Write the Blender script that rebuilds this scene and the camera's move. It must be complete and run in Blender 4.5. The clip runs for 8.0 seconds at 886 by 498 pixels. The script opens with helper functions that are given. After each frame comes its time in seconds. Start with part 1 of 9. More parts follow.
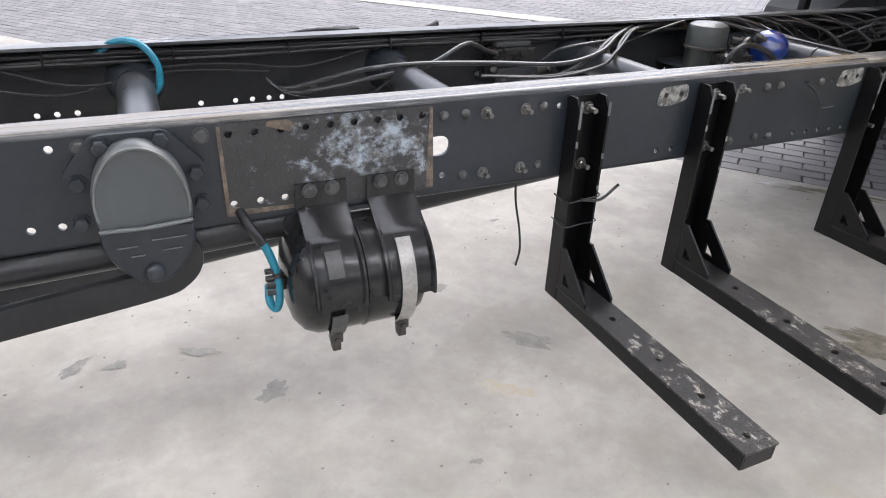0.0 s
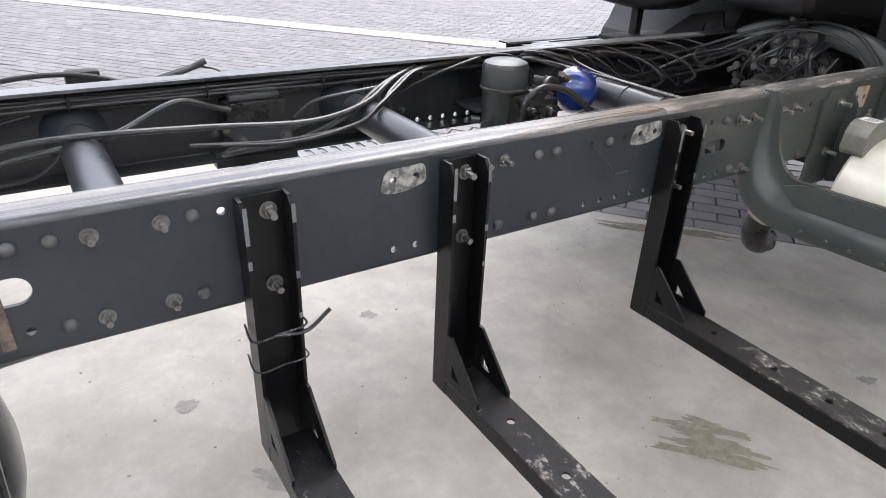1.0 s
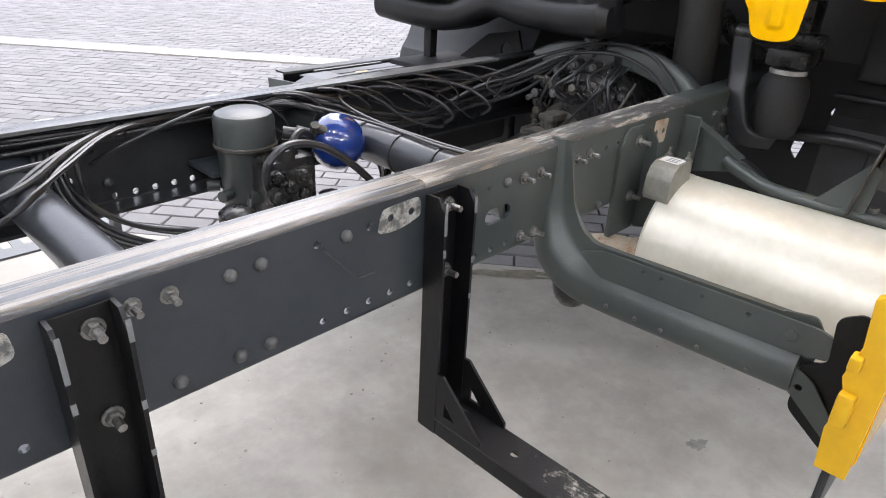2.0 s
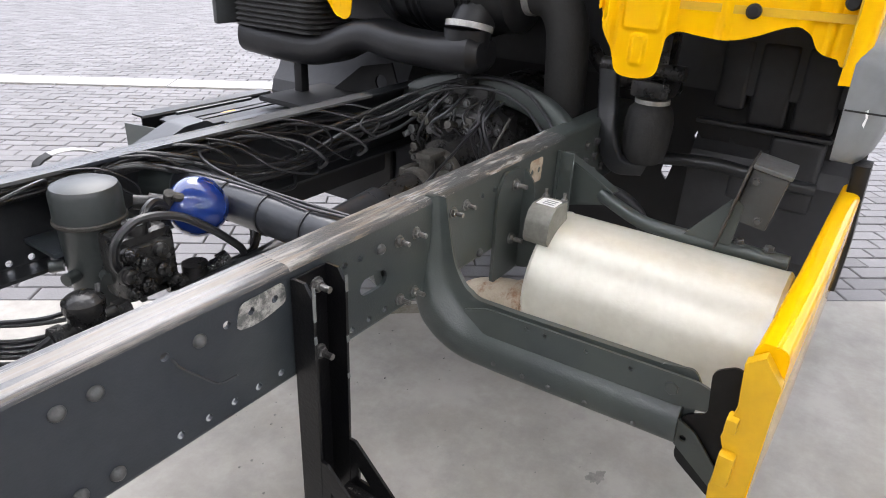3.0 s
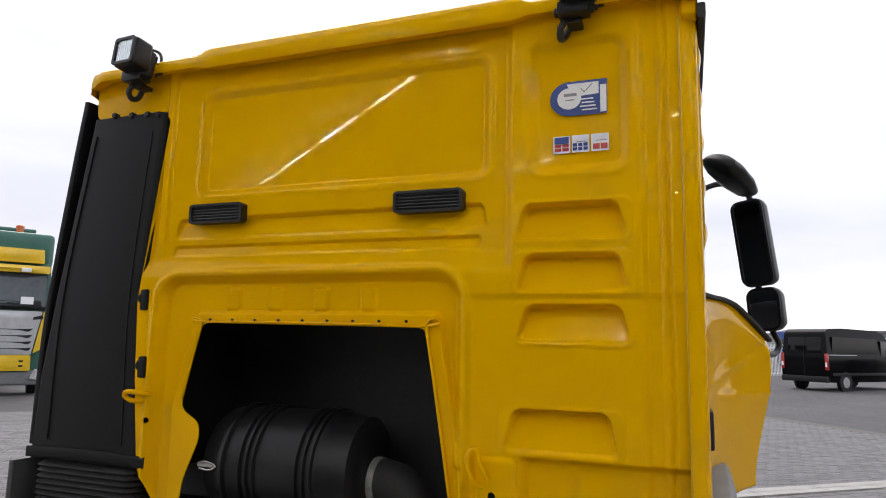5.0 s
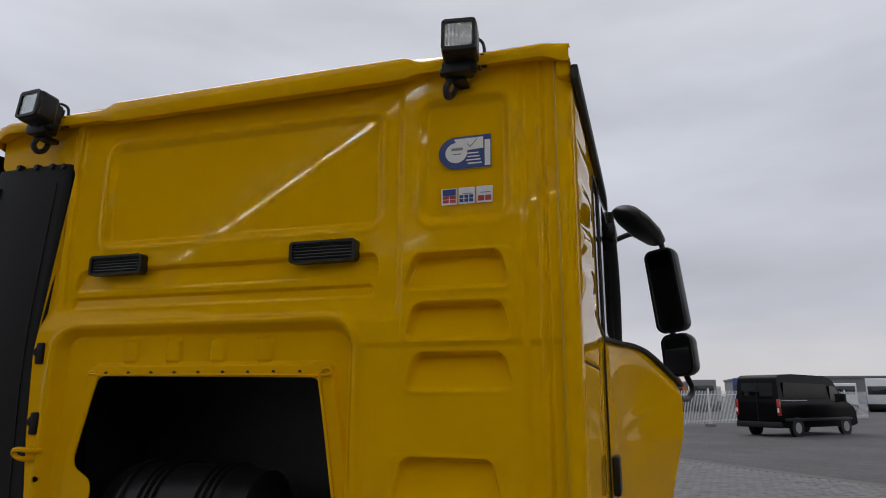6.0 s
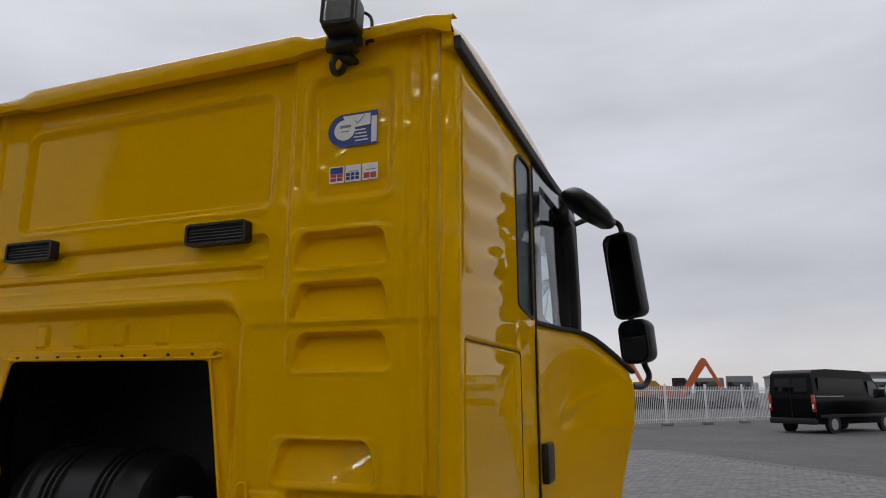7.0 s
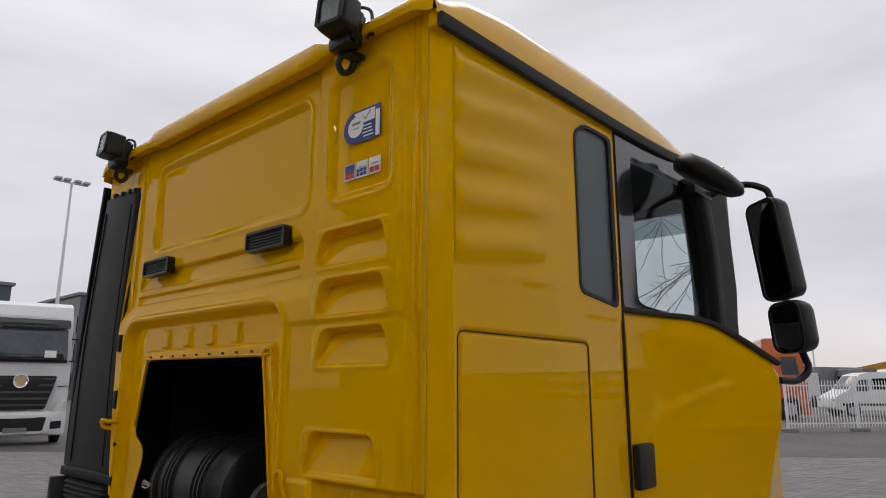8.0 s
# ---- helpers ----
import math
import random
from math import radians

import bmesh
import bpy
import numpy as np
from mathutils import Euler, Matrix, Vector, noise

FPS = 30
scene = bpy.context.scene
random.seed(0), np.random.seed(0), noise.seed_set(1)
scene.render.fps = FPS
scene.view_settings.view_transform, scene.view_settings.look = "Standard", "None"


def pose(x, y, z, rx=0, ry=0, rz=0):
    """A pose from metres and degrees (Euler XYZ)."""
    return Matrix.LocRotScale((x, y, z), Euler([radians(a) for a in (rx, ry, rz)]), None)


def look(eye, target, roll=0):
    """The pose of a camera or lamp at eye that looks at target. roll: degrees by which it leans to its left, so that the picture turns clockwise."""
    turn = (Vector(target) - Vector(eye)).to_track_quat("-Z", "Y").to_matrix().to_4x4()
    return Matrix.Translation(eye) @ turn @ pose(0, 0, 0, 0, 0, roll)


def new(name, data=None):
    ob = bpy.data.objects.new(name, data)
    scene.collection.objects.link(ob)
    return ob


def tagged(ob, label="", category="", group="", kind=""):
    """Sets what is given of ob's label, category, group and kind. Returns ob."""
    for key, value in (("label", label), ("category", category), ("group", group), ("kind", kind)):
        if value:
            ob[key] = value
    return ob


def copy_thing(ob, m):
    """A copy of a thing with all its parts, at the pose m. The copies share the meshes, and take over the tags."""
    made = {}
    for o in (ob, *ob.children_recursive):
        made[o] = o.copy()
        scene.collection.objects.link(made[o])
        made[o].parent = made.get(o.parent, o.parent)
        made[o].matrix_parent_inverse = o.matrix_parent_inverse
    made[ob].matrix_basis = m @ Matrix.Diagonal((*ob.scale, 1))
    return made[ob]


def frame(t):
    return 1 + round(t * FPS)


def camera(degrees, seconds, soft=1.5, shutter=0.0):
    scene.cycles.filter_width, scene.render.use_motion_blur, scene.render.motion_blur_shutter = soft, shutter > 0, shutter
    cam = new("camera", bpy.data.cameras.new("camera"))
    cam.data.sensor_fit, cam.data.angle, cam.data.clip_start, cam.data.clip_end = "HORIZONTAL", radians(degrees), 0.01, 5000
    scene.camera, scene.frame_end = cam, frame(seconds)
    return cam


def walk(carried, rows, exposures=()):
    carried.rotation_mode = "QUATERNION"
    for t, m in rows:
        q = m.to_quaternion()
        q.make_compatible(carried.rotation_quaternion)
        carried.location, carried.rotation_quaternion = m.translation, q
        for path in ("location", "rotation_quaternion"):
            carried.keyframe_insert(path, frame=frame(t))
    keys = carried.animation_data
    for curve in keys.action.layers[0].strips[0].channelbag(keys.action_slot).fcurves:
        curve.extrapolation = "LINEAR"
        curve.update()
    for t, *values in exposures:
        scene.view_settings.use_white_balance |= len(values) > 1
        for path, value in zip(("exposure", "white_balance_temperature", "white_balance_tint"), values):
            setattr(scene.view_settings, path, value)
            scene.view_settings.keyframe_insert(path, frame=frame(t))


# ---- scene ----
cam = camera(68.2, 8.0, soft=1.0)
PATH = [
    (0, (-0.94, -1.648, 1.242), (-0.196, -0.053, 0.293), 2.1),
    (0.5, (-0.581, -1.552, 1.253), (0.281, -0.008, 0.318), 2.3),
    (1, (-0.301, -1.396, 1.266), (0.679, 0.086, 0.349), 2.4),
    (1.5, (-0.06, -1.267, 1.272), (1.071, 0.116, 0.373), 2.6),
    (2, (0.197, -1.186, 1.284), (1.503, 0.042, 0.397), 2.9),
    (2.2, (0.256, -1.179, 1.295), (1.625, -0.009, 0.424), 2.8),
    (3.3, (0.331, -1.116, 1.406), (1.871, -0.151, 0.568), 3.1),
    (3.5, (0.345, -1.094, 1.428), (1.919, -0.128, 0.66), 2.9),
    (4, (0.367, -1.084, 1.508), (2.018, -0.06, 1.033), 2.3),
    (4.5, (0.365, -1.05, 1.586), (2.11, -0.078, 1.488), 1.6),
    (5, (0.395, -1.035, 1.659), (2.249, -0.34, 1.938), 1.2),
    (5.2, (0.42, -1.041, 1.657), (2.277, -0.403, 2.036), 1.4),
    (6.5, (0.422, -1.416, 1.638), (2.29, -0.847, 2.069), -0.1),
    (7, (0.598, -1.591, 1.609), (2.432, -0.918, 2.035), -0.0),
    (7.5, (0.787, -1.804, 1.608), (2.418, -0.723, 2.019), -0.0),
    (8, (0.981, -2.079, 1.607), (2.438, -0.773, 2.019), 0.1),
]
walk(cam, [(t, look(eye, target, roll)) for t, eye, target, roll in PATH],
     [(0, 1.77, 6400, 15), (0.5, 1.9, 6400, 15), (1.0, 1.95, 6400, 15), (2.0, 2.08, 6400, 15), (3.5, 1.92, 6400, 14), (4.0, 1.98, 6300, 6), (4.6, 1.75, 6300, 3),
      (5.0, 0.7, 6700, 14), (5.4, 0.1, 6700, 13), (6.5, -0.24, 6550, 12), (7.0, -0.12, 6700, 12), (8, 0.1, 7000, 14)])

# ---- world, sun, exposure ----
world = bpy.data.worlds.new("overcast")
scene.world = world
world.use_nodes = True
wn, wl = world.node_tree.nodes, world.node_tree.links
wn.clear()
w_out = wn.new("ShaderNodeOutputWorld")
w_bg = wn.new("ShaderNodeBackground")
w_sky = wn.new("ShaderNodeTexSky")
w_sky.sky_type = "NISHITA"
w_sky.sun_disc = False
SUN_EL, SUN_ROT = radians(48), radians(45)
w_sky.sun_elevation, w_sky.sun_rotation = SUN_EL, SUN_ROT
w_hs = wn.new("ShaderNodeHueSaturation")
w_hs.inputs["Saturation"].default_value = 0.12
w_hs.inputs["Value"].default_value = 0.25
w_mix = wn.new("ShaderNodeMix")
w_mix.data_type = "RGBA"
w_mix.inputs["Factor"].default_value = 0.86
# cloud deck: grey, a little brighter at the horizon
w_tc = wn.new("ShaderNodeTexCoord")
w_sep = wn.new("ShaderNodeSeparateXYZ")
w_ramp = wn.new("ShaderNodeValToRGB")
w_ramp.color_ramp.elements[0].position, w_ramp.color_ramp.elements[0].color = 0.0, (7.1, 7.05, 7.1, 1)
w_ramp.color_ramp.elements[1].position, w_ramp.color_ramp.elements[1].color = 1.0, (8.9, 9.15, 9.6, 1)
e = w_ramp.color_ramp.elements.new(0.12)
e.color = (5.5, 5.85, 6.6, 1)
e = w_ramp.color_ramp.elements.new(0.4)
e.color = (6.3, 6.75, 7.6, 1)
w_map = wn.new("ShaderNodeMapping")
w_map.inputs["Scale"].default_value = (1.6, 1.6, 6.0)
w_noise = wn.new("ShaderNodeTexNoise")
w_noise.inputs["Scale"].default_value, w_noise.inputs["Detail"].default_value = 1.4, 4.0
w_mr = wn.new("ShaderNodeMapRange")
w_mr.inputs["From Min"].default_value, w_mr.inputs["From Max"].default_value = 0.3, 0.7
w_mr.inputs["To Min"].default_value, w_mr.inputs["To Max"].default_value = 0.86, 1.12
w_mul = wn.new("ShaderNodeMix")
w_mul.data_type, w_mul.blend_type = "RGBA", "MULTIPLY"
w_mul.inputs["Factor"].default_value = 1.0
wl.new(w_tc.outputs["Generated"], w_sep.inputs[0])
wl.new(w_sep.outputs["Z"], w_ramp.inputs[0])
wl.new(w_tc.outputs["Generated"], w_map.inputs["Vector"])
wl.new(w_map.outputs[0], w_noise.inputs["Vector"])
wl.new(w_noise.outputs["Fac"], w_mr.inputs["Value"])
wl.new(w_ramp.outputs["Color"], w_mul.inputs["A"])
wl.new(w_mr.outputs[0], w_mul.inputs["B"])
wl.new(w_sky.outputs[0], w_hs.inputs["Color"])
wl.new(w_hs.outputs[0], w_mix.inputs["A"])
wl.new(w_mul.outputs["Result"], w_mix.inputs["B"])
wl.new(w_mix.outputs["Result"], w_bg.inputs["Color"])
w_bg.inputs["Strength"].default_value = 0.115
wl.new(w_bg.outputs[0], w_out.inputs[0])

sun = new("sun", bpy.data.lights.new("sun", "SUN"))
sun.data.energy, sun.data.angle, sun.data.color = 0.8, radians(40), (1.0, 0.97, 0.93)
sun.matrix_world = look((9, 9, 14), (0, 0, 0))


# ---- materials ----
def mat(name, color, rough=0.5, metal=0.0, dark=None, nscale=8.0, amount=0.5, bump=0.0, bscale=60.0, coat=0.0,
        stretch=(1, 1, 1), rvar=0.1, spec=0.5, per_piece=0.0):
    """A surface with two scales of variation in colour, gloss and relief, in metres."""
    m = bpy.data.materials.new(name)
    m.use_nodes = True
    n, l = m.node_tree.nodes, m.node_tree.links
    b = n["Principled BSDF"]
    b.inputs["Roughness"].default_value, b.inputs["Metallic"].default_value = rough, metal
    b.inputs["Specular IOR Level"].default_value = spec
    b.inputs["Coat Weight"].default_value, b.inputs["Coat Roughness"].default_value = coat, 0.04
    g = n.new("ShaderNodeNewGeometry")
    mp = n.new("ShaderNodeMapping")
    mp.inputs["Scale"].default_value = stretch
    l.new(g.outputs["Position"], mp.inputs["Vector"])
    t1 = n.new("ShaderNodeTexNoise")
    t1.inputs["Scale"].default_value, t1.inputs["Detail"].default_value, t1.inputs["Roughness"].default_value = nscale, 6.0, 0.62
    t2 = n.new("ShaderNodeTexNoise")
    t2.inputs["Scale"].default_value, t2.inputs["Detail"].default_value = nscale * 9, 4.0
    l.new(mp.outputs[0], t1.inputs["Vector"])
    l.new(mp.outputs[0], t2.inputs["Vector"])
    add = n.new("ShaderNodeMath")
    add.operation = "MULTIPLY_ADD"
    add.inputs[1].default_value = 0.45
    l.new(t2.outputs["Fac"], add.inputs[0])
    l.new(t1.outputs["Fac"], add.inputs[2])
    mr = n.new("ShaderNodeMapRange")
    mr.inputs["From Min"].default_value, mr.inputs["From Max"].default_value = 0.55, 0.9
    mr.inputs["To Min"].default_value, mr.inputs["To Max"].default_value = 0.0, amount
    l.new(add.outputs[0], mr.inputs["Value"])
    mx = n.new("ShaderNodeMix")
    mx.data_type = "RGBA"
    mx.inputs["A"].default_value = (*color, 1)
    mx.inputs["B"].default_value = (*(dark or [c * 0.6 for c in color]), 1)
    l.new(mr.outputs[0], mx.inputs["Factor"])
    last = mx.outputs["Result"]
    if per_piece:
        oi = n.new("ShaderNodeObjectInfo")
        isl = n.new("ShaderNodeNewGeometry")
        s = n.new("ShaderNodeMath")
        s.operation = "ADD"
        l.new(oi.outputs["Random"], s.inputs[0])
        l.new(isl.outputs["Random Per Island"], s.inputs[1])
        fr = n.new("ShaderNodeMath")
        fr.operation = "FRACT"
        l.new(s.outputs[0], fr.inputs[0])
        r2 = n.new("ShaderNodeMapRange")
        r2.inputs["To Min"].default_value, r2.inputs["To Max"].default_value = 1 - per_piece, 1 + per_piece
        l.new(fr.outputs[0], r2.inputs["Value"])
        mu = n.new("ShaderNodeMix")
        mu.data_type, mu.blend_type = "RGBA", "MULTIPLY"
        mu.inputs["Factor"].default_value = 1.0
        l.new(last, mu.inputs["A"])
        l.new(r2.outputs[0], mu.inputs["B"])
        last = mu.outputs["Result"]
    l.new(last, b.inputs["Base Color"])
    rr = n.new("ShaderNodeMapRange")
    rr.inputs["To Min"].default_value, rr.inputs["To Max"].default_value = max(0.02, rough - rvar), min(1, rough + rvar)
    l.new(t1.outputs["Fac"], rr.inputs["Value"])
    l.new(rr.outputs[0], b.inputs["Roughness"])
    if bump:
        t3 = n.new("ShaderNodeTexNoise")
        t3.inputs["Scale"].default_value, t3.inputs["Detail"].default_value = bscale, 5.0
        l.new(mp.outputs[0], t3.inputs["Vector"])
        bp = n.new("ShaderNodeBump")
        bp.inputs["Strength"].default_value, bp.inputs["Distance"].default_value = min(1.0, bump * 10), 0.004
        l.new(t3.outputs["Fac"], bp.inputs["Height"])
        l.new(bp.outputs[0], b.inputs["Normal"])
    return m


def worn(name, paint, bare, rough_paint, rough_bare, lo, hi, nscale, stretch=(1, 1, 1), third=None, metal_bare=0.0, bump=0.03):
    """Paint rubbed through to a second surface in patches with ragged edges."""
    m = mat(name, paint, rough_paint, nscale=nscale, amount=0.35, bump=bump, bscale=nscale * 12)
    n, l = m.node_tree.nodes, m.node_tree.links
    b = n["Principled BSDF"]
    g = n.new("ShaderNodeNewGeometry")
    mp = n.new("ShaderNodeMapping")
    mp.inputs["Scale"].default_value = stretch
    l.new(g.outputs["Position"], mp.inputs["Vector"])
    t = n.new("ShaderNodeTexNoise")
    t.inputs["Scale"].default_value, t.inputs["Detail"].default_value, t.inputs["Roughness"].default_value = nscale, 9.0, 0.72
    l.new(mp.outputs[0], t.inputs["Vector"])
    r = n.new("ShaderNodeMapRange")
    r.name = "patches"
    r.inputs["From Min"].default_value, r.inputs["From Max"].default_value = lo, hi
    l.new(t.outputs["Fac"], r.inputs["Value"])
    old = b.inputs["Base Color"].links[0].from_socket
    src = None
    if third:
        t4 = n.new("ShaderNodeTexNoise")
        t4.inputs["Scale"].default_value, t4.inputs["Detail"].default_value = nscale * 2.3, 6.0
        l.new(mp.outputs[0], t4.inputs["Vector"])
        r4 = n.new("ShaderNodeMapRange")
        r4.inputs["From Min"].default_value, r4.inputs["From Max"].default_value = 0.42, 0.6
        l.new(t4.outputs["Fac"], r4.inputs["Value"])
        m3 = n.new("ShaderNodeMix")
        m3.data_type = "RGBA"
        m3.inputs["A"].default_value, m3.inputs["B"].default_value = (*bare, 1), (*third, 1)
        l.new(r4.outputs[0], m3.inputs["Factor"])
        src = m3.outputs["Result"]
    mx = n.new("ShaderNodeMix")
    mx.data_type = "RGBA"
    mx.inputs["B"].default_value = (*bare, 1)
    if src:
        l.new(src, mx.inputs["B"])
    l.new(r.outputs[0], mx.inputs["Factor"])
    l.new(old, mx.inputs["A"])
    l.new(mx.outputs["Result"], b.inputs["Base Color"])
    ro = n.new("ShaderNodeMapRange")
    ro.inputs["To Min"].default_value, ro.inputs["To Max"].default_value = rough_paint, rough_bare
    l.new(r.outputs[0], ro.inputs["Value"])
    l.new(ro.outputs[0], b.inputs["Roughness"])
    if metal_bare:
        me = n.new("ShaderNodeMath")
        me.operation = "MULTIPLY"
        me.inputs[1].default_value = metal_bare
        l.new(r.outputs[0], me.inputs[0])
        l.new(me.outputs[0], b.inputs["Metallic"])
    return m


def glass(name, tint, rough=0.0):
    m = bpy.data.materials.new(name)
    m.use_nodes = True
    b = m.node_tree.nodes["Principled BSDF"]
    b.inputs["Base Color"].default_value = (*tint, 1)
    b.inputs["Transmission Weight"].default_value, b.inputs["Roughness"].default_value, b.inputs["IOR"].default_value = 1.0, rough, 1.05
    b.inputs["Coat Weight"].default_value, b.inputs["Coat Roughness"].default_value = 0.12, 0.01
    return m


FRAME = mat("frame_paint", (0.020, 0.0255, 0.0325), 0.34, dark=(0.038, 0.044, 0.051), nscale=5, amount=0.6, bump=0.012, bscale=220)


def dusted(m, dust, x0, x1):
    """Road dust that thickens along the truck from x0 to x1, in cloudy patches."""
    n, l = m.node_tree.nodes, m.node_tree.links
    b = n["Principled BSDF"]
    g = n.new("ShaderNodeNewGeometry")
    sep = n.new("ShaderNodeSeparateXYZ")
    l.new(g.outputs["Position"], sep.inputs[0])
    t = n.new("ShaderNodeTexNoise")
    t.inputs["Scale"].default_value, t.inputs["Detail"].default_value = 7.0, 7.0
    l.new(g.outputs["Position"], t.inputs["Vector"])
    k = n.new("ShaderNodeMath")
    k.operation = "MULTIPLY_ADD"
    k.inputs[1].default_value = 0.9
    l.new(t.outputs["Fac"], k.inputs[0])
    l.new(sep.outputs["X"], k.inputs[2])
    r = n.new("ShaderNodeMapRange")
    r.inputs["From Min"].default_value, r.inputs["From Max"].default_value = x0 + 0.45, x1 + 0.45
    l.new(k.outputs[0], r.inputs["Value"])
    mx = n.new("ShaderNodeMix")
    mx.data_type = "RGBA"
    mx.inputs["B"].default_value = (*dust, 1)
    l.new(r.outputs[0], mx.inputs["Factor"])
    l.new(b.inputs["Base Color"].links[0].from_socket, mx.inputs["A"])
    l.new(mx.outputs["Result"], b.inputs["Base Color"])
    return m


dusted(FRAME, (0.056, 0.066, 0.062), 0.85, 1.45)
# frame paint in a darker tone
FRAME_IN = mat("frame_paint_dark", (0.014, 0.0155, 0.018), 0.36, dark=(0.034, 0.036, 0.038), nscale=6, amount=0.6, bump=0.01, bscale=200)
FLANGE = worn("rubbed_flange", (0.08, 0.084, 0.089), (0.22, 0.208, 0.19), 0.22, 0.38, 0.46, 0.55, 13, (0.10, 4.0, 1), third=(0.18, 0.15, 0.115), bump=0.01)
FLANGE_SCR = worn("scratched_flange", (0.075, 0.078, 0.078), (0.46, 0.46, 0.45), 0.32, 0.5, 0.52, 0.57, 26, (0.30, 2.2, 1), third=(0.24, 0.20, 0.15), bump=0.04)
FLANGE_MID = worn("half_rubbed_flange", (0.075, 0.078, 0.08), (0.28, 0.27, 0.25), 0.30, 0.48, 0.47, 0.55, 18, (0.2, 2.6, 1), third=(0.19, 0.155, 0.12), bump=0.03)
# flange darker than the near rail's, with mottled grey patches
FLANGE_FAR = worn("dark_mottled_flange", (0.035, 0.037, 0.041), (0.16, 0.16, 0.158), 0.26, 0.4, 0.42, 0.62, 6, (0.2, 2, 1))
PATCH = worn("rusty_zinc_patch", (0.050, 0.050, 0.050), (0.40, 0.46, 0.52), 0.5, 0.7, 0.62, 0.74, 20, (1, 1, 1.2), third=(0.16, 0.16, 0.155), bump=0.06)


def gathered(m, at, size, weight):
    """Let the bare patches of a worn surface gather round one place."""
    n, l = m.node_tree.nodes, m.node_tree.links
    g = n.new("ShaderNodeNewGeometry")
    mp = n.new("ShaderNodeMapping")
    mp.vector_type = "TEXTURE"
    mp.inputs["Location"].default_value, mp.inputs["Scale"].default_value = at, size
    l.new(g.outputs["Position"], mp.inputs["Vector"])
    gr = n.new("ShaderNodeTexGradient")
    gr.gradient_type = "SPHERICAL"
    l.new(mp.outputs[0], gr.inputs["Vector"])
    mask = n["patches"]
    k = n.new("ShaderNodeMath")
    k.operation = "MULTIPLY_ADD"
    k.inputs[1].default_value = weight
    old = mask.inputs["Value"].links[0].from_socket
    l.new(gr.outputs["Fac"], k.inputs[0])
    l.new(old, k.inputs[2])
    l.new(k.outputs[0], mask.inputs["Value"])
    return m


gathered(PATCH, (-0.53, -0.40, 0.765), (0.26, 0.5, 0.14), 0.24)
RUST_EDGE = worn("rust_edge", (0.10, 0.088, 0.072), (0.25, 0.19, 0.14), 0.6, 0.8, 0.42, 0.62, 40, bump=0.05)
RIM_EDGE = mat("worn_grey_edge", (0.17, 0.18, 0.18), 0.45, nscale=30, amount=0.6)
RUBBED = worn("rubbed_primer", (0.10, 0.105, 0.10), (0.40, 0.39, 0.36), 0.5, 0.6, 0.44, 0.56, 30, bump=0.03)
BRACKET = mat("bracket_black", (0.004, 0.004, 0.005), 0.32, dark=(0.010, 0.010, 0.010), nscale=7, amount=0.6, bump=0.015, bscale=150, spec=0.28)
ARM_TOP = worn("bracket_scuffed", (0.010, 0.010, 0.011), (0.34, 0.33, 0.30), 0.28, 0.6, 0.53, 0.60, 38, (1.2, 0.8, 1), third=(0.08, 0.07, 0.06), bump=0.05)
ARM_IN = worn("bracket_arm_inner", (0.010, 0.010, 0.011), (0.34, 0.33, 0.30), 0.28, 0.6, 0.62, 0.68, 38, (1.2, 0.8, 1), third=(0.08, 0.07, 0.06), bump=0.05)
ARM_IN.node_tree.nodes["Principled BSDF"].inputs["Specular IOR Level"].default_value = 0.4
ARM_TOP.node_tree.nodes["Principled BSDF"].inputs["Specular IOR Level"].default_value = 0.4
BOLT = mat("zinc_bolt", (0.30, 0.30, 0.29), 0.4, 0.75, dark=(0.10, 0.09, 0.08), nscale=40, amount=0.8)
BOLT_DK = mat("painted_bolt", (0.055, 0.058, 0.058), 0.4, 0.1, dark=(0.12, 0.12, 0.12), nscale=40, amount=0.7)
TUBE = mat("crossmember_grey", (0.022, 0.024, 0.028), 0.30, dark=(0.042, 0.045, 0.05), nscale=5, amount=0.7, bump=0.01)
CABLE = mat("black_cable", (0.010, 0.0104, 0.012), 0.34, dark=(0.034, 0.035, 0.037), nscale=20, amount=0.5)
CABLE_GR = mat("grey_conduit", (0.024, 0.026, 0.029), 0.36, dark=(0.055, 0.058, 0.062), nscale=20, amount=0.6)
HOSE_BLUE = mat("turquoise_hose", (0.020, 0.25, 0.36), 0.4, nscale=20, amount=0.5)
PLASTIC = mat("black_plastic", (0.010, 0.0103, 0.0115), 0.36, dark=(0.020, 0.020, 0.021), nscale=6, amount=0.6, bump=0.02, bscale=260, spec=0.32)
SNORKEL = mat("matt_black_snorkel", (0.006, 0.0062, 0.007), 0.5, dark=(0.012, 0.012, 0.013), nscale=6, amount=0.6, bump=0.02, bscale=260, spec=0.22)
PLASTIC_GR = mat("dusty_plastic", (0.062, 0.066, 0.068), 0.5, dark=(0.028, 0.029, 0.03), nscale=6, amount=0.6, bump=0.015, bscale=240)
GREASY = mat("greasy_black_metal", (0.010, 0.0103, 0.011), 0.28, 0.2, dark=(0.045, 0.044, 0.042), nscale=16, amount=0.7, bump=0.05, bscale=70)
DRYER = mat("dryer_grey", (0.030, 0.036, 0.036), 0.36, dark=(0.06, 0.065, 0.062), nscale=8, amount=0.5, bump=0.01)
CASTING = mat("dull_casting", (0.09, 0.085, 0.075), 0.55, 0.3, dark=(0.03, 0.028, 0.025), nscale=18, amount=0.8, bump=0.05, bscale=90)
TANK = mat("tank_black", (0.010, 0.0108, 0.0125), 0.19, dark=(0.05, 0.05, 0.05), nscale=5, amount=0.5, bump=0.01)
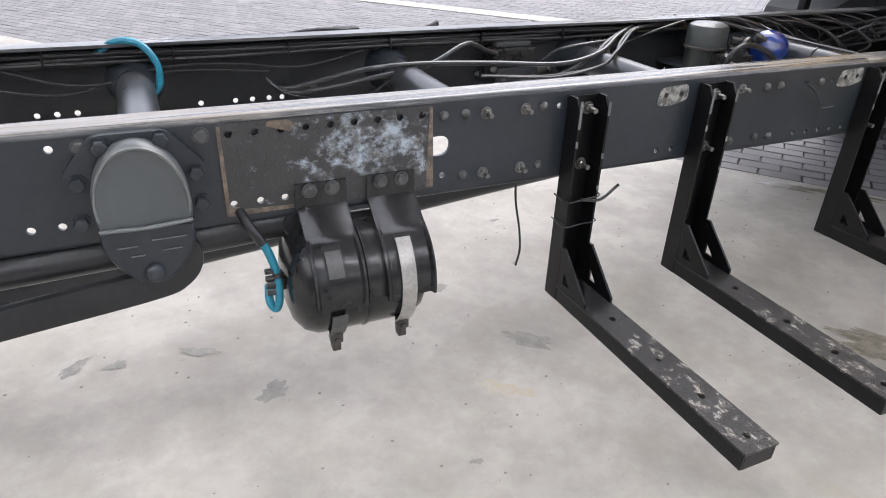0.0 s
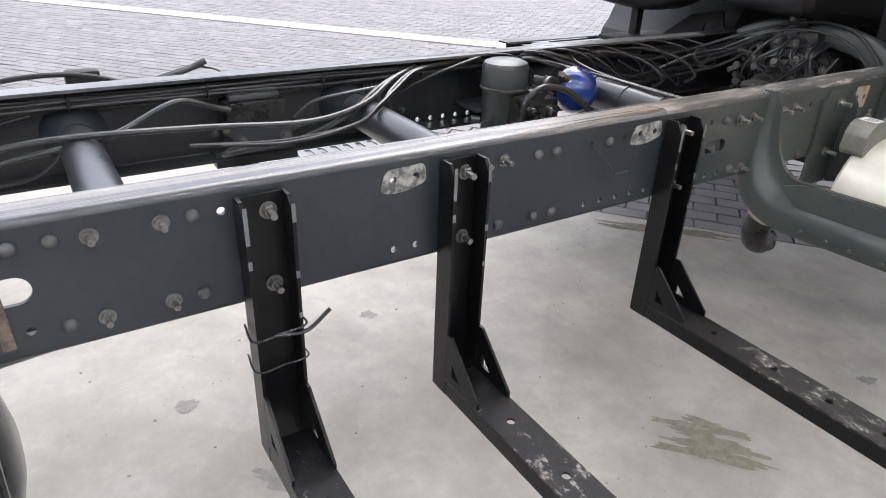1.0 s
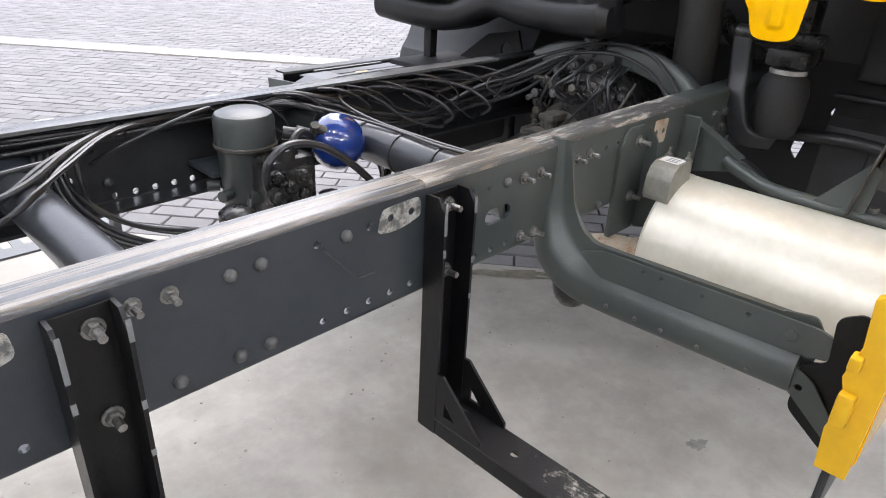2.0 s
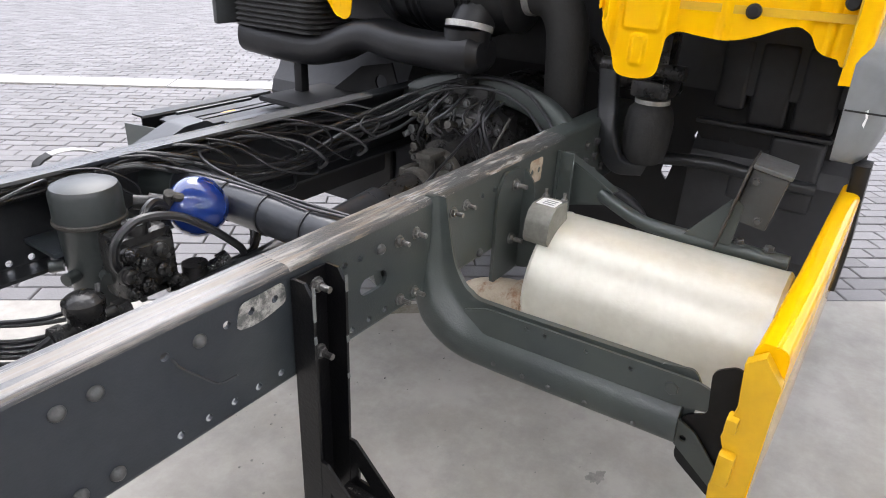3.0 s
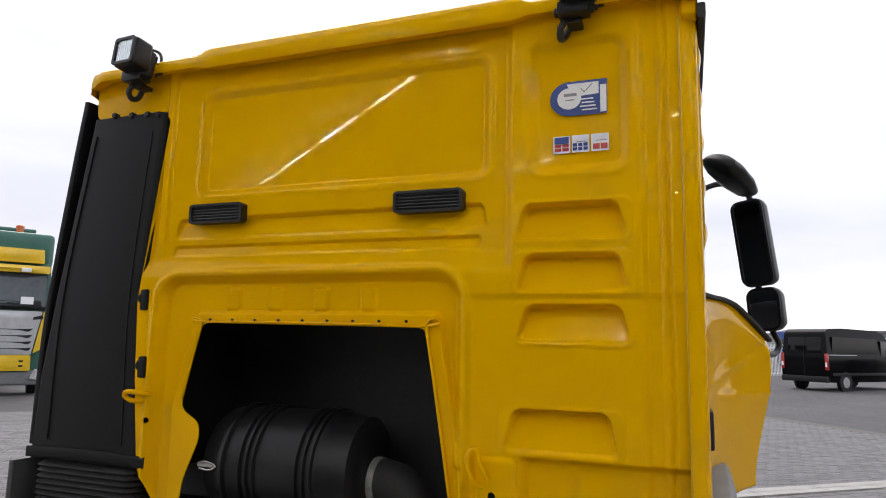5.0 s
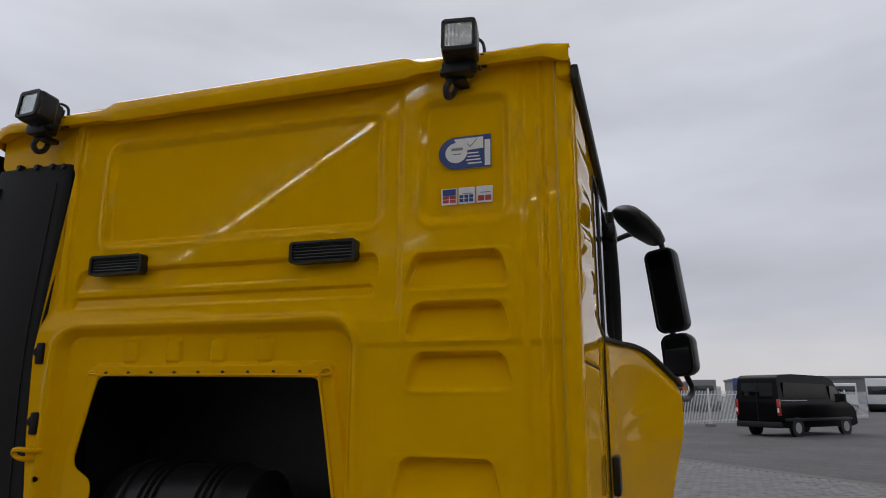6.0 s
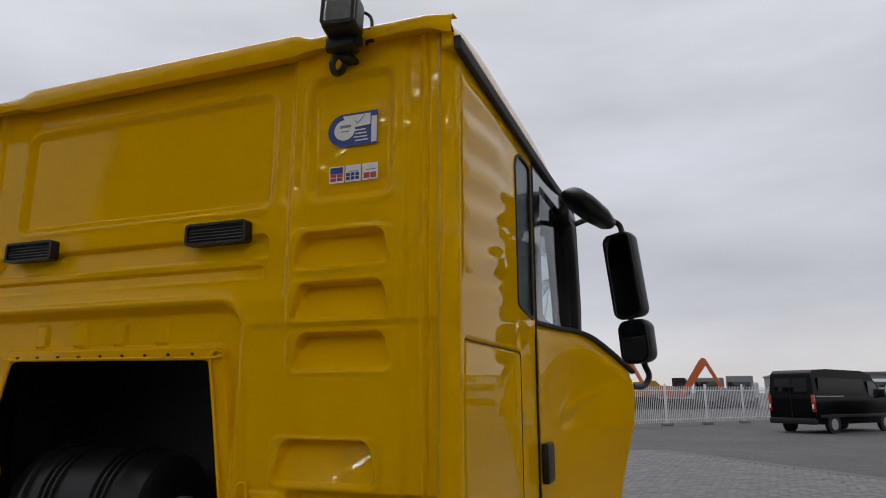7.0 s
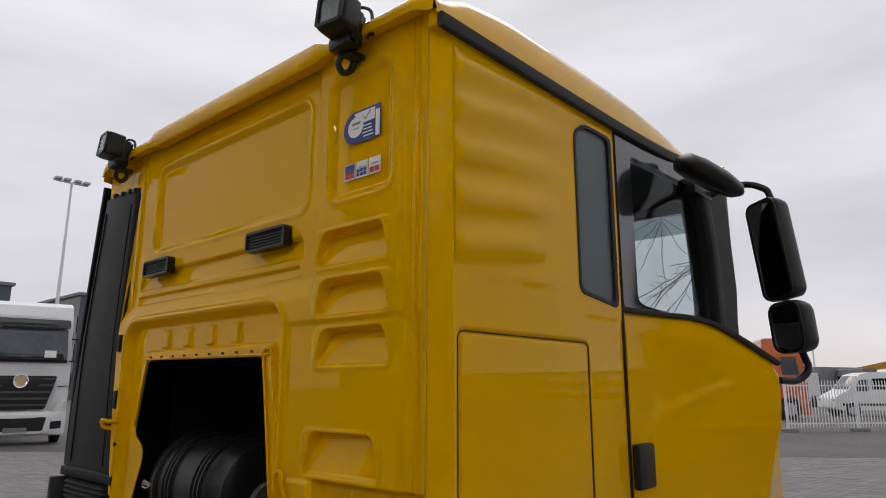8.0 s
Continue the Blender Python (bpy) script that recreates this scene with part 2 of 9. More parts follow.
STEEL_LINER = mat("bare_strap", (0.52, 0.52, 0.50), 0.4, 0.5, dark=(0.25, 0.24, 0.22), nscale=18, amount=0.7)
MUFFLER = mat("aluminised_steel", (0.70, 0.69, 0.61), 0.34, 0.22, dark=(0.54, 0.52, 0.44), nscale=5, amount=0.6, bump=0.01, bscale=90)
RUSTPIPE = worn("rusted_pipe", (0.46, 0.39, 0.30), (0.27, 0.15, 0.085), 0.6, 0.85, 0.50, 0.64, 16, bump=0.06)
BLUE = mat("blue_gloss_paint", (0.010, 0.034, 0.19), 0.16, coat=1.0, nscale=6, amount=0.3)
YELLOW = mat("yellow_cab_paint", (0.84, 0.455, 0.0004), 0.5, dark=(0.79, 0.415, 0.0003), nscale=2.2, amount=0.5, coat=0.9, rvar=0.05, spec=0.0)
YELLOW.node_tree.nodes["Principled BSDF"].inputs["Coat IOR"].default_value = 1.24
YELLOW.node_tree.nodes["Principled BSDF"].inputs["Coat Roughness"].default_value = 0.014
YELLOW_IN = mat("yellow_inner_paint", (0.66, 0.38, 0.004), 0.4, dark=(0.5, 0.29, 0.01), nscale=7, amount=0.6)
BLACK_IN = mat("black_interior", (0.006, 0.006, 0.007), 0.7, nscale=5, amount=0.5)
LINER = mat("sound_liner", (0.016, 0.0165, 0.019), 0.5, dark=(0.032, 0.033, 0.036), nscale=4, amount=0.6, bump=0.02, bscale=60)
GREY_STEP = mat("grey_step_plastic", (0.19, 0.20, 0.205), 0.5, dark=(0.14, 0.145, 0.15), nscale=5, amount=0.5, bump=0.015, bscale=240)
RUBBER = mat("tyre_rubber", (0.014, 0.014, 0.014), 0.7, nscale=12, amount=0.5, dark=(0.035, 0.034, 0.033), bump=0.03)
LENS = glass("lamp_glass", (0.9, 0.92, 0.92))
WINDOW = glass("tinted_glass", (0.74, 0.80, 0.81))
MIRROR = mat("mirror_glass", (0.86, 0.88, 0.9), 0.02, 1.0, nscale=3, amount=0.0, rvar=0.0)
REFLECTOR = mat("lamp_reflector", (0.8, 0.8, 0.8), 0.2, 1.0, nscale=30, amount=0.2)
WHITE_ST = mat("white_sticker", (0.86, 0.86, 0.86), 0.35, nscale=10, amount=0.2)
BLUE_ST = mat("blue_print", (0.02, 0.055, 0.24), 0.35, nscale=10, amount=0.2)
RED_ST = mat("red_print", (0.55, 0.05, 0.03), 0.35, nscale=10, amount=0.2)
GREY_ST = mat("grey_print", (0.25, 0.26, 0.28), 0.4, nscale=10, amount=0.2)
AMBER = mat("amber_plastic", (0.85, 0.42, 0.01), 0.2, nscale=8, amount=0.4, coat=0.5)
MACHINE_YELLOW = mat("machine_yellow_paint", (0.50, 0.25, 0.02), 0.4, dark=(0.36, 0.17, 0.03), nscale=1.5, amount=0.6)
ORANGE = mat("orange_paint", (0.62, 0.13, 0.015), 0.3, nscale=3, amount=0.4, coat=0.6)
CONCRETE = worn("oily_concrete", (0.385, 0.366, 0.332), (0.25, 0.235, 0.21), 0.78, 0.7, 0.42, 0.66, 2.6, third=(0.28, 0.258, 0.222), bump=0.02)
STAIN = mat("oil_stain", (0.165, 0.16, 0.147), 0.65, dark=(0.26, 0.25, 0.23), nscale=24, amount=1.0)
STAIN_WET = mat("wet_stain", (0.175, 0.158, 0.122), 0.14, dark=(0.27, 0.25, 0.21), nscale=30, amount=1.0)
BRICK = mat("grey_paving_brick", (0.176, 0.171, 0.174), 0.78, dark=(0.148, 0.144, 0.145), nscale=4, amount=0.55, bump=0.05, bscale=120, per_piece=0.14)
JOINT = mat("joint_sand", (0.15, 0.143, 0.132), 0.9, nscale=20, amount=0.6, bump=0.05)
DRAIN = mat("pale_kerb_concrete", (0.43, 0.42, 0.40), 0.8, nscale=4, amount=0.5, bump=0.03)
WHITE_PAINT = mat("white_paint", (0.74, 0.75, 0.76), 0.35, nscale=1.5, amount=0.25, coat=0.4)
GREEN_PAINT = mat("dark_green_paint", (0.02, 0.12, 0.085), 0.35, nscale=2, amount=0.3, coat=0.4)
BLACK_PAINT = mat("black_van_paint", (0.0025, 0.0025, 0.003), 0.18, nscale=2, amount=0.3, spec=0.12)
GRILLE = mat("silver_grille", (0.48, 0.49, 0.50), 0.4, 0.3, nscale=6, amount=0.4)
DKGLASS = mat("dark_windscreen", (0.016, 0.02, 0.023), 0.05, nscale=2, amount=0.3, spec=0.8)
# reflected sky put into the glass colour as cloudy grey-blue
SCREEN = mat("windscreen_painted_sky", (0.055, 0.068, 0.078), 0.08, dark=(0.10, 0.115, 0.125), nscale=0.9, amount=0.7, spec=0.6)
BLACK_GLASS = mat("privacy_glass", (0.002, 0.002, 0.0022), 0.06, nscale=2, amount=0.2, spec=0.25)
TAIL = mat("red_tail_lens", (0.42, 0.015, 0.012), 0.15, nscale=8, amount=0.2, coat=0.8)
FENCE_W = mat("galvanised_white_fence", (0.80, 0.81, 0.81), 0.5, nscale=3, amount=0.3)
HALL_WALL = mat("hall_wall_panels", (0.24, 0.245, 0.25), 0.6, nscale=0.5, amount=0.3)
FAR_GREY = mat("far_hall_cladding", (0.20, 0.205, 0.215), 0.6, nscale=0.3, amount=0.4)
FAR_DARK = mat("dark_office_facade", (0.06, 0.075, 0.085), 0.3, nscale=0.4, amount=0.4)


def paving_material():
    """Brick paving for the part of the yard that stays far off."""
    m = mat("far_paving", (0.105, 0.102, 0.104), 0.85, dark=(0.075, 0.073, 0.075), nscale=0.35, amount=0.8)
    n, l = m.node_tree.nodes, m.node_tree.links
    b = n["Principled BSDF"]
    g = n.new("ShaderNodeNewGeometry")
    mp = n.new("ShaderNodeMapping")
    mp.inputs["Rotation"].default_value = (0, 0, radians(51.2))
    br = n.new("ShaderNodeTexBrick")
    br.inputs["Scale"].default_value = 1.0
    br.inputs["Brick Width"].default_value, br.inputs["Row Height"].default_value, br.inputs["Mortar Size"].default_value = 0.215, 0.108, 0.006
    br.inputs["Color1"].default_value, br.inputs["Color2"].default_value = (1.12, 1.1, 1.1, 1), (0.86, 0.86, 0.88, 1)
    br.inputs["Mortar"].default_value = (0.5, 0.48, 0.45, 1)
    l.new(g.outputs["Position"], mp.inputs["Vector"])
    l.new(mp.outputs[0], br.inputs["Vector"])
    old = b.inputs["Base Color"].links[0].from_socket
    mu = n.new("ShaderNodeMix")
    mu.data_type, mu.blend_type = "RGBA", "MULTIPLY"
    mu.inputs["Factor"].default_value = 1.0
    l.new(old, mu.inputs["A"])
    l.new(br.outputs["Color"], mu.inputs["B"])
    l.new(mu.outputs["Result"], b.inputs["Base Color"])
    return m


PAVING = paving_material()


# ---- mesh helpers ----
def thing(name, at, label, category, group="", kind=""):
    ob = new(name)
    ob.location = at
    ob.empty_display_size = 0.1
    return tagged(ob, label, category, group, kind)


def to_mesh(name, bm, material, smooth=40):
    bmesh.ops.recalc_face_normals(bm, faces=bm.faces)
    me = bpy.data.meshes.new(name)
    bm.to_mesh(me)
    bm.free()
    me.materials.append(material)
    if smooth:
        for p in me.polygons:
            p.use_smooth = True
        me.set_sharp_from_angle(angle=radians(smooth))
    return me


def attach(ob, parent):
    ob.parent = parent
    if parent.type == "EMPTY":
        ob.matrix_parent_inverse = Matrix.Translation(parent.location).inverted()
    return ob


def part(name, bm, material, parent, label="", smooth=40):
    """One mesh object, in world coordinates, under a thing or under a part."""
    ob = attach(new(name, to_mesh(name, bm, material, smooth)), parent)
    return tagged(ob, label) if label else ob


def solid(name, bm, material, label, category, group="", kind="", smooth=40):
    return tagged(new(name, to_mesh(name, bm, material, smooth)), label, category, group, kind)


def piece(name, me, m, parent):
    """An alike piece on shared mesh data."""
    ob = attach(new(name, me), parent)
    ob.matrix_basis = m
    return ob


def box(x0, x1, y0, y1, z0, z1, bevel=0.0, seg=2):
    bm = bmesh.new()
    bmesh.ops.create_cube(bm, size=1)
    for v in bm.verts:
        v.co = Vector((x0 + (v.co.x + 0.5) * (x1 - x0), y0 + (v.co.y + 0.5) * (y1 - y0), z0 + (v.co.z + 0.5) * (z1 - z0)))
    if bevel:
        bmesh.ops.bevel(bm, geom=list(bm.edges), offset=bevel, segments=seg, affect="EDGES", profile=0.6)
    return bm


def moved(bm, m):
    bmesh.ops.transform(bm, matrix=m, verts=bm.verts)
    return bm


def joined(*parts):
    out = bmesh.new()
    for b in parts:
        me = bpy.data.meshes.new("tmp")
        b.to_mesh(me)
        b.free()
        out.from_mesh(me)
        bpy.data.meshes.remove(me)
    return out


def basis(p0, p1):
    d = Vector(p1) - Vector(p0)
    return Matrix.Translation(p0) @ d.to_track_quat("Z", "Y").to_matrix().to_4x4(), d.length


def lathe(p0, p1, profile, seg=24):
    """A turned body along p0..p1; profile: (metres along, radius)."""
    m, length = basis(p0, p1)
    bm = bmesh.new()
    rings = []
    for s, r in profile:
        if r < 1e-5:
            rings.append([bm.verts.new(m @ Vector((0, 0, s)))])
        else:
            rings.append([bm.verts.new(m @ Vector((r * math.cos(2 * math.pi * k / seg), r * math.sin(2 * math.pi * k / seg), s))) for k in range(seg)])
    for a, b in zip(rings, rings[1:]):
        for k in range(seg):
            q = [a[k % len(a)], a[(k + 1) % len(a)], b[(k + 1) % len(b)], b[k % len(b)]]
            q = list(dict.fromkeys(q))
            if len(q) > 2:
                bm.faces.new(q)
    for ring, flip in ((rings[0], True), (rings[-1], False)):
        if len(ring) > 2:
            bm.faces.new(ring[::-1] if flip else ring)
    return bm


def rod(p0, p1, r, r1=None, seg=16, bevel=0.0):
    length = (Vector(p1) - Vector(p0)).length
    r1 = r if r1 is None else r1
    if bevel:
        prof = [(0, r - bevel), (bevel, r), (length - bevel, r1), (length, r1 - bevel)]
    else:
        prof = [(0, r), (length, r1)]
    return lathe(p0, p1, prof, seg)


def spline(points, n=8):
    pts = [Vector(p) for p in points]
    if len(pts) < 3:
        return pts
    out = []
    for i in range(len(pts) - 1):
        a, b = pts[i], pts[i + 1]
        p = pts[i - 1] if i else a * 2 - b
        q = pts[i + 2] if i + 2 < len(pts) else b * 2 - a
        for k in range(n):
            t = k / n
            out.append(0.5 * ((2 * a) + (b - p) * t + (2 * p - 5 * a + 4 * b - q) * t * t + (3 * a - p - 3 * b + q) * t ** 3))
    out.append(pts[-1])
    return out


def sweep(points, section, n=8, smoothed=True, scales=None):
    """A closed section (2D points) carried along a line."""
    pts = spline(points, n) if smoothed else [Vector(p) for p in points]
    bm = bmesh.new()
    tangent = (pts[1] - pts[0]).normalized()
    up = Vector((0, 0, 1)) if abs(tangent.z) < 0.9 else Vector((0, 1, 0))
    side = tangent.cross(up).normalized()
    rings = []
    for i, p in enumerate(pts):
        tg = (pts[min(i + 1, len(pts) - 1)] - pts[max(i - 1, 0)]).normalized()
        side = (side - tg * side.dot(tg)).normalized()
        top = side.cross(tg)
        k = scales(i / (len(pts) - 1)) if scales else 1.0
        rings.append([bm.verts.new(p + side * (a * k) + top * (b * k)) for a, b in section])
    m = len(section)
    for a, b in zip(rings, rings[1:]):
        for k in range(m):
            bm.faces.new((a[k], a[(k + 1) % m], b[(k + 1) % m], b[k]))
    bm.faces.new(rings[0][::-1])
    bm.faces.new(rings[-1])
    return bm


def circle(r, seg=8):
    return [(r * math.cos(2 * math.pi * k / seg), r * math.sin(2 * math.pi * k / seg)) for k in range(seg)]


def tube(points, r, seg=8, n=8, smoothed=True):
    return sweep(points, circle(r, seg), n, smoothed)


def rrect(x0, x1, y0, y1, r, seg=5):
    out = []
    for cx, cy, a0 in ((x1 - r, y1 - r, 0), (x0 + r, y1 - r, 90), (x0 + r, y0 + r, 180), (x1 - r, y0 + r, 270)):
        for k in range(seg + 1):
            a = radians(a0 + 90 * k / seg)
            out.append((cx + r * math.cos(a), cy + r * math.sin(a)))
    return out


def inside_many(px, py, poly):
    """Which of many points lie within a polygon."""
    hit = np.zeros(len(px), dtype=bool)
    for i in range(len(poly)):
        (x0, y0), (x1, y1) = poly[i], poly[i - 1]
        if y0 != y1:
            hit ^= ((y0 > py) != (y1 > py)) & (px < (x1 - x0) * (py - y0) / (y1 - y0) + x0)
    return hit


def round_corners(poly, r, seg=4):
    """Cut the corners of a polygon with small arcs."""
    out = []
    for i, p in enumerate(poly):
        p, a, b = Vector(p), Vector(poly[i - 1]), Vector(poly[(i + 1) % len(poly)])
        da, db = a - p, b - p
        k = min(r, da.length * 0.45, db.length * 0.45)
        s, e = p + da.normalized() * k, p + db.normalized() * k
        for j in range(seg + 1):
            t = j / seg
            out.append(tuple((1 - t) ** 2 * s + 2 * t * (1 - t) * p + t * t * e))
    return out


AXES = {"x": (1, 2, 0), "y": (0, 2, 1), "z": (0, 1, 2)}


def plate(outer, holes, axis, a0, a1, grid=0.0, depth=None):
    """A sheet cut to an outline with holes through it, from a0 to a1 along axis; depth(u, v) presses relief into it."""
    from mathutils import geometry
    pts, edges = [], []
    for loop in [outer] + list(holes):
        s = len(pts)
        pts += [Vector(p) for p in loop]
        edges += [(s + i, s + (i + 1) % len(loop)) for i in range(len(loop))]
    if grid:
        us, vs = [p[0] for p in outer], [p[1] for p in outer]
        gu, gv = np.meshgrid(np.arange(min(us) + grid / 2, max(us), grid), np.arange(min(vs) + grid / 2, max(vs), grid))
        gu, gv = gu.ravel(), gv.ravel()
        keep = inside_many(gu, gv, outer)
        for h in holes:
            keep &= ~inside_many(gu, gv, h)
        pts += [Vector((a, b)) for a, b in zip(gu[keep].tolist(), gv[keep].tolist())]
    verts, _, faces, _, _, _ = geometry.delaunay_2d_cdt(pts, edges, [], 1, 1e-6)
    i, j, k = AXES[axis]
    bm = bmesh.new()
    layers = []
    for a in ((a0, a1) if abs(a1 - a0) > 1e-9 else (a0,)):
        row = []
        for p in verts:
            co = [0, 0, 0]
            co[i], co[j] = p.x, p.y
            co[k] = a + (depth(p.x, p.y) if depth else 0)
            row.append(bm.verts.new(co))
        layers.append(row)
    kept = []
    mid = np.array([[sum(verts[q].x for q in f) / 3, sum(verts[q].y for q in f) / 3] for f in faces])
    good = inside_many(mid[:, 0], mid[:, 1], outer)
    for h in holes:
        good &= ~inside_many(mid[:, 0], mid[:, 1], h)
    for f, ok in zip(faces, good.tolist()):
        if ok:
            kept.append(f)
            for row in layers:
                bm.faces.new([row[q] for q in f])
    if len(layers) == 2:
        count = {}
        for f in kept:
            for q in range(len(f)):
                key = (f[q], f[(q + 1) % len(f)])
                count[tuple(sorted(key))] = count.get(tuple(sorted(key)), 0) + 1
        for (a, b), c in count.items():
            if c == 1:
                bm.faces.new((layers[0][a], layers[0][b], layers[1][b], layers[1][a]))
    return bm


def hexbolt(r=0.011, h=0.009, shank=0.0, washer=True):
    """A bolt head along +z on its washer, with a threaded end if wanted."""
    parts = []
    if washer:
        parts.append(lathe((0, 0, 0), (0, 0, 1), [(0, r * 1.35), (0.0025, r * 1.35)], 12))
    parts.append(lathe((0, 0, 0), (0, 0, 1), [(0.0025, r), (h, r), (h + 0.0015, r * 0.85)], 6))
    if shank:
        parts.append(lathe((0, 0, 0), (0, 0, 1), [(h, r * 0.55), (h + shank, r * 0.55)], 8))
    return joined(*parts)


OUT_R = pose(0, 0, 0, 90, 0, 0)   # +z of a bolt towards -y


# ---- ground ----
AU = radians(-51.2)
UX, UY = math.cos(AU), math.sin(AU)          # along the paving courses
VX, VY = -UY, UX                             # across them, away from the slab


def uv(u, v, z=0.0):
    return Vector((u * UX + v * VX, u * UY + v * VY, z))


def quad_sheet(corners):
    bm = bmesh.new()
    bm.faces.new([bm.verts.new(c) for c in corners])
    return bm


EDGE_V, DRAIN_V0, DRAIN_V1 = 1.89, 5.85, 6.18
solid("ground", quad_sheet([(-900, -900, -0.03), (900, -900, -0.03), (900, 900, -0.03), (-900, 900, -0.03)]), PAVING,
      "wide yard of grey brick paving reaching the horizon", "ground", kind="structure")

slab_bm = bmesh.new()
bmesh.ops.create_grid(slab_bm, x_segments=60, y_segments=40, size=0.5)
for v in slab_bm.verts:
    u, w = -14 + (v.co.x + 0.5) * 28, EDGE_V - 14 + (v.co.y + 0.5) * 14
    v.co = uv(u, w, 0.0)
ext = bmesh.ops.extrude_face_region(slab_bm, geom=list(slab_bm.faces))
for v in [g for g in ext["geom"] if isinstance(g, bmesh.types.BMVert)]:
    v.co.z = -0.06
solid("pavement", slab_bm, CONCRETE, "pale concrete slab with oil stains beside the brick paving", "pavement", kind="structure")


def blot(name, x, y, rx, ry, seed, material, label, z=0.0015, turn=0.0, spread=0.45):
    """A spill lying on the slab, with a ragged outline."""
    rnd = random.Random(seed)
    bm = bmesh.new()
    ring = []
    ph = [rnd.uniform(0, 6.3) for _ in range(5)]
    for k in range(64):
        a = 2 * math.pi * k / 64
        r = 1 + spread * (0.5 * math.sin(2 * a + ph[0]) + 0.35 * math.sin(3 * a + ph[1]) + 0.3 * math.sin(7 * a + ph[2]) + 0.2 * math.sin(13 * a + ph[3]))
        p = Vector((rx * r * math.cos(a), ry * r * math.sin(a)))
        ring.append(bm.verts.new((x + p.x * math.cos(turn) - p.y * math.sin(turn), y + p.x * math.sin(turn) + p.y * math.cos(turn), z)))
    c = bm.verts.new((x, y, z))
    for k in range(64):
        bm.faces.new((c, ring[k], ring[(k + 1) % 64]))
    return tagged(new(name, to_mesh(name, bm, material, 0)), label, "stain", kind="structure")


# ---- chassis ----
chassis = thing("chassis_frame", (0, 0, 0.65), "dark grey painted steel truck chassis frame with bare rubbed top flange", "chassis")
RZ0, RZ1, RX0, RX1 = 0.641, 0.868, -2.8, 3.6


def hole(x, z, r=0.0075, seg=10):
    return [(x + r * math.cos(2 * math.pi * k / seg), z + r * math.sin(2 * math.pi * k / seg)) for k in range(seg)]


def rail(y_web, inward, holes, web_mat, top_mat, x1=RX1):
    """A C-section rail: web with its holes, and the two flanges with rounded outer corners."""
    t = 0.008
    web = part("rail", plate([(RX0, RZ0 + 0.012), (x1, RZ0 + 0.012), (x1, RZ1 - 0.012), (RX0, RZ1 - 0.012)], holes, "y", y_web, y_web + inward * t), web_mat, chassis, smooth=0)
    for name, z, s, m, xa, xb in (("top_flange", RZ1, -1, top_mat[0], RX0, 0.98), ("top_flange", RZ1, -1, top_mat[2], 0.9805, 1.34), ("top_flange", RZ1, -1, top_mat[1], 1.3405, 2.05), ("top_flange", RZ1, -1, web_mat, 2.051, x1), ("bottom_flange", RZ0, 1, web_mat, RX0, x1)):
        sec = []
        for k in range(6):
            a = radians(90 * k / 5)
            sec.append((y_web + inward * 0.012 * (1 - math.cos(a)), z + s * 0.012 * (1 - math.sin(a))))
        sec += [(y_web + inward * 0.07, z), (y_web + inward * 0.07, z + s * t)]
        for k in range(6):
            a = radians(90 * (5 - k) / 5)
            sec.append((y_web + inward * (0.012 - 0.004 * math.cos(a)), z + s * (0.012 - 0.004 * math.sin(a))))
        bm = bmesh.new()
        n = 24
        rows = [[bm.verts.new((xa + (xb - xa) * i / n, y, zz)) for y, zz in sec] for i in range(n + 1)]
        for a, b in zip(rows, rows[1:]):
            for k in range(len(sec)):
                bm.faces.new((a[k], a[(k + 1) % len(sec)], b[(k + 1) % len(sec)], b[k]))
        bm.faces.new(rows[0]), bm.faces.new(rows[-1])
        part(name, bm, m, web, smooth=30)
    return web


UP, LOW = 0.826, 0.684
near_holes = [hole(-0.815 + 0.0495 * k, 0.833) for k in range(9)]
near_holes += [hole(x, 0.69) for x in (-1.172, -1.122, -0.82, -0.768, -0.719, -0.367)]
near_holes += [hole(x, 0.677, 0.007) for x in (0.243, 0.292)] + [hole(x, 0.672, 0.007) for x in (0.745, 0.796, 0.846, 0.896, 0.946)]
near_holes += [hole(x, z) for x, z in ((-1.113, 0.836), (-0.073, UP - 0.002), (0.24, 0.822), (0.289, 0.822), (0.74, 0.818), (0.848, 0.818), (0.894, 0.822), (0.943, 0.822),
                                       (1.114, 0.816), (1.157, 0.814), (1.60, 0.812), (1.655, 0.812), (1.08, 0.668), (1.13, 0.668), (1.18, 0.668), (1.23, 0.668))]
near_holes += [rrect(-0.428, -0.351, 0.737, 0.782, 0.022), rrect(1.155, 1.236, 0.727, 0.763, 0.0178)]
rail_near = rail(-0.40, 1, near_holes, FRAME, (FLANGE, FLANGE_SCR, FLANGE_MID))
far_holes = [hole(x, 0.676, 0.008) for x in (-1.227, -1.178, -1.128, -0.80, -0.70, -0.65, -0.60, -0.56)]
far_holes += [hole(x, 0.812, 0.007) for x in (-0.777, -0.731, -0.677, -0.63, -0.36, -0.31, -0.26)]
far_holes += [hole(0.712 + 0.049 * k, 0.663, 0.008) for k in range(6)] + [hole(x, 0.72) for x in (0.2, 0.3, 0.62, 1.5, 1.6)]
# the far rail takes the darker web and flange tones
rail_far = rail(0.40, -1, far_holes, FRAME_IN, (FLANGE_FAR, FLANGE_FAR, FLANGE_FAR))

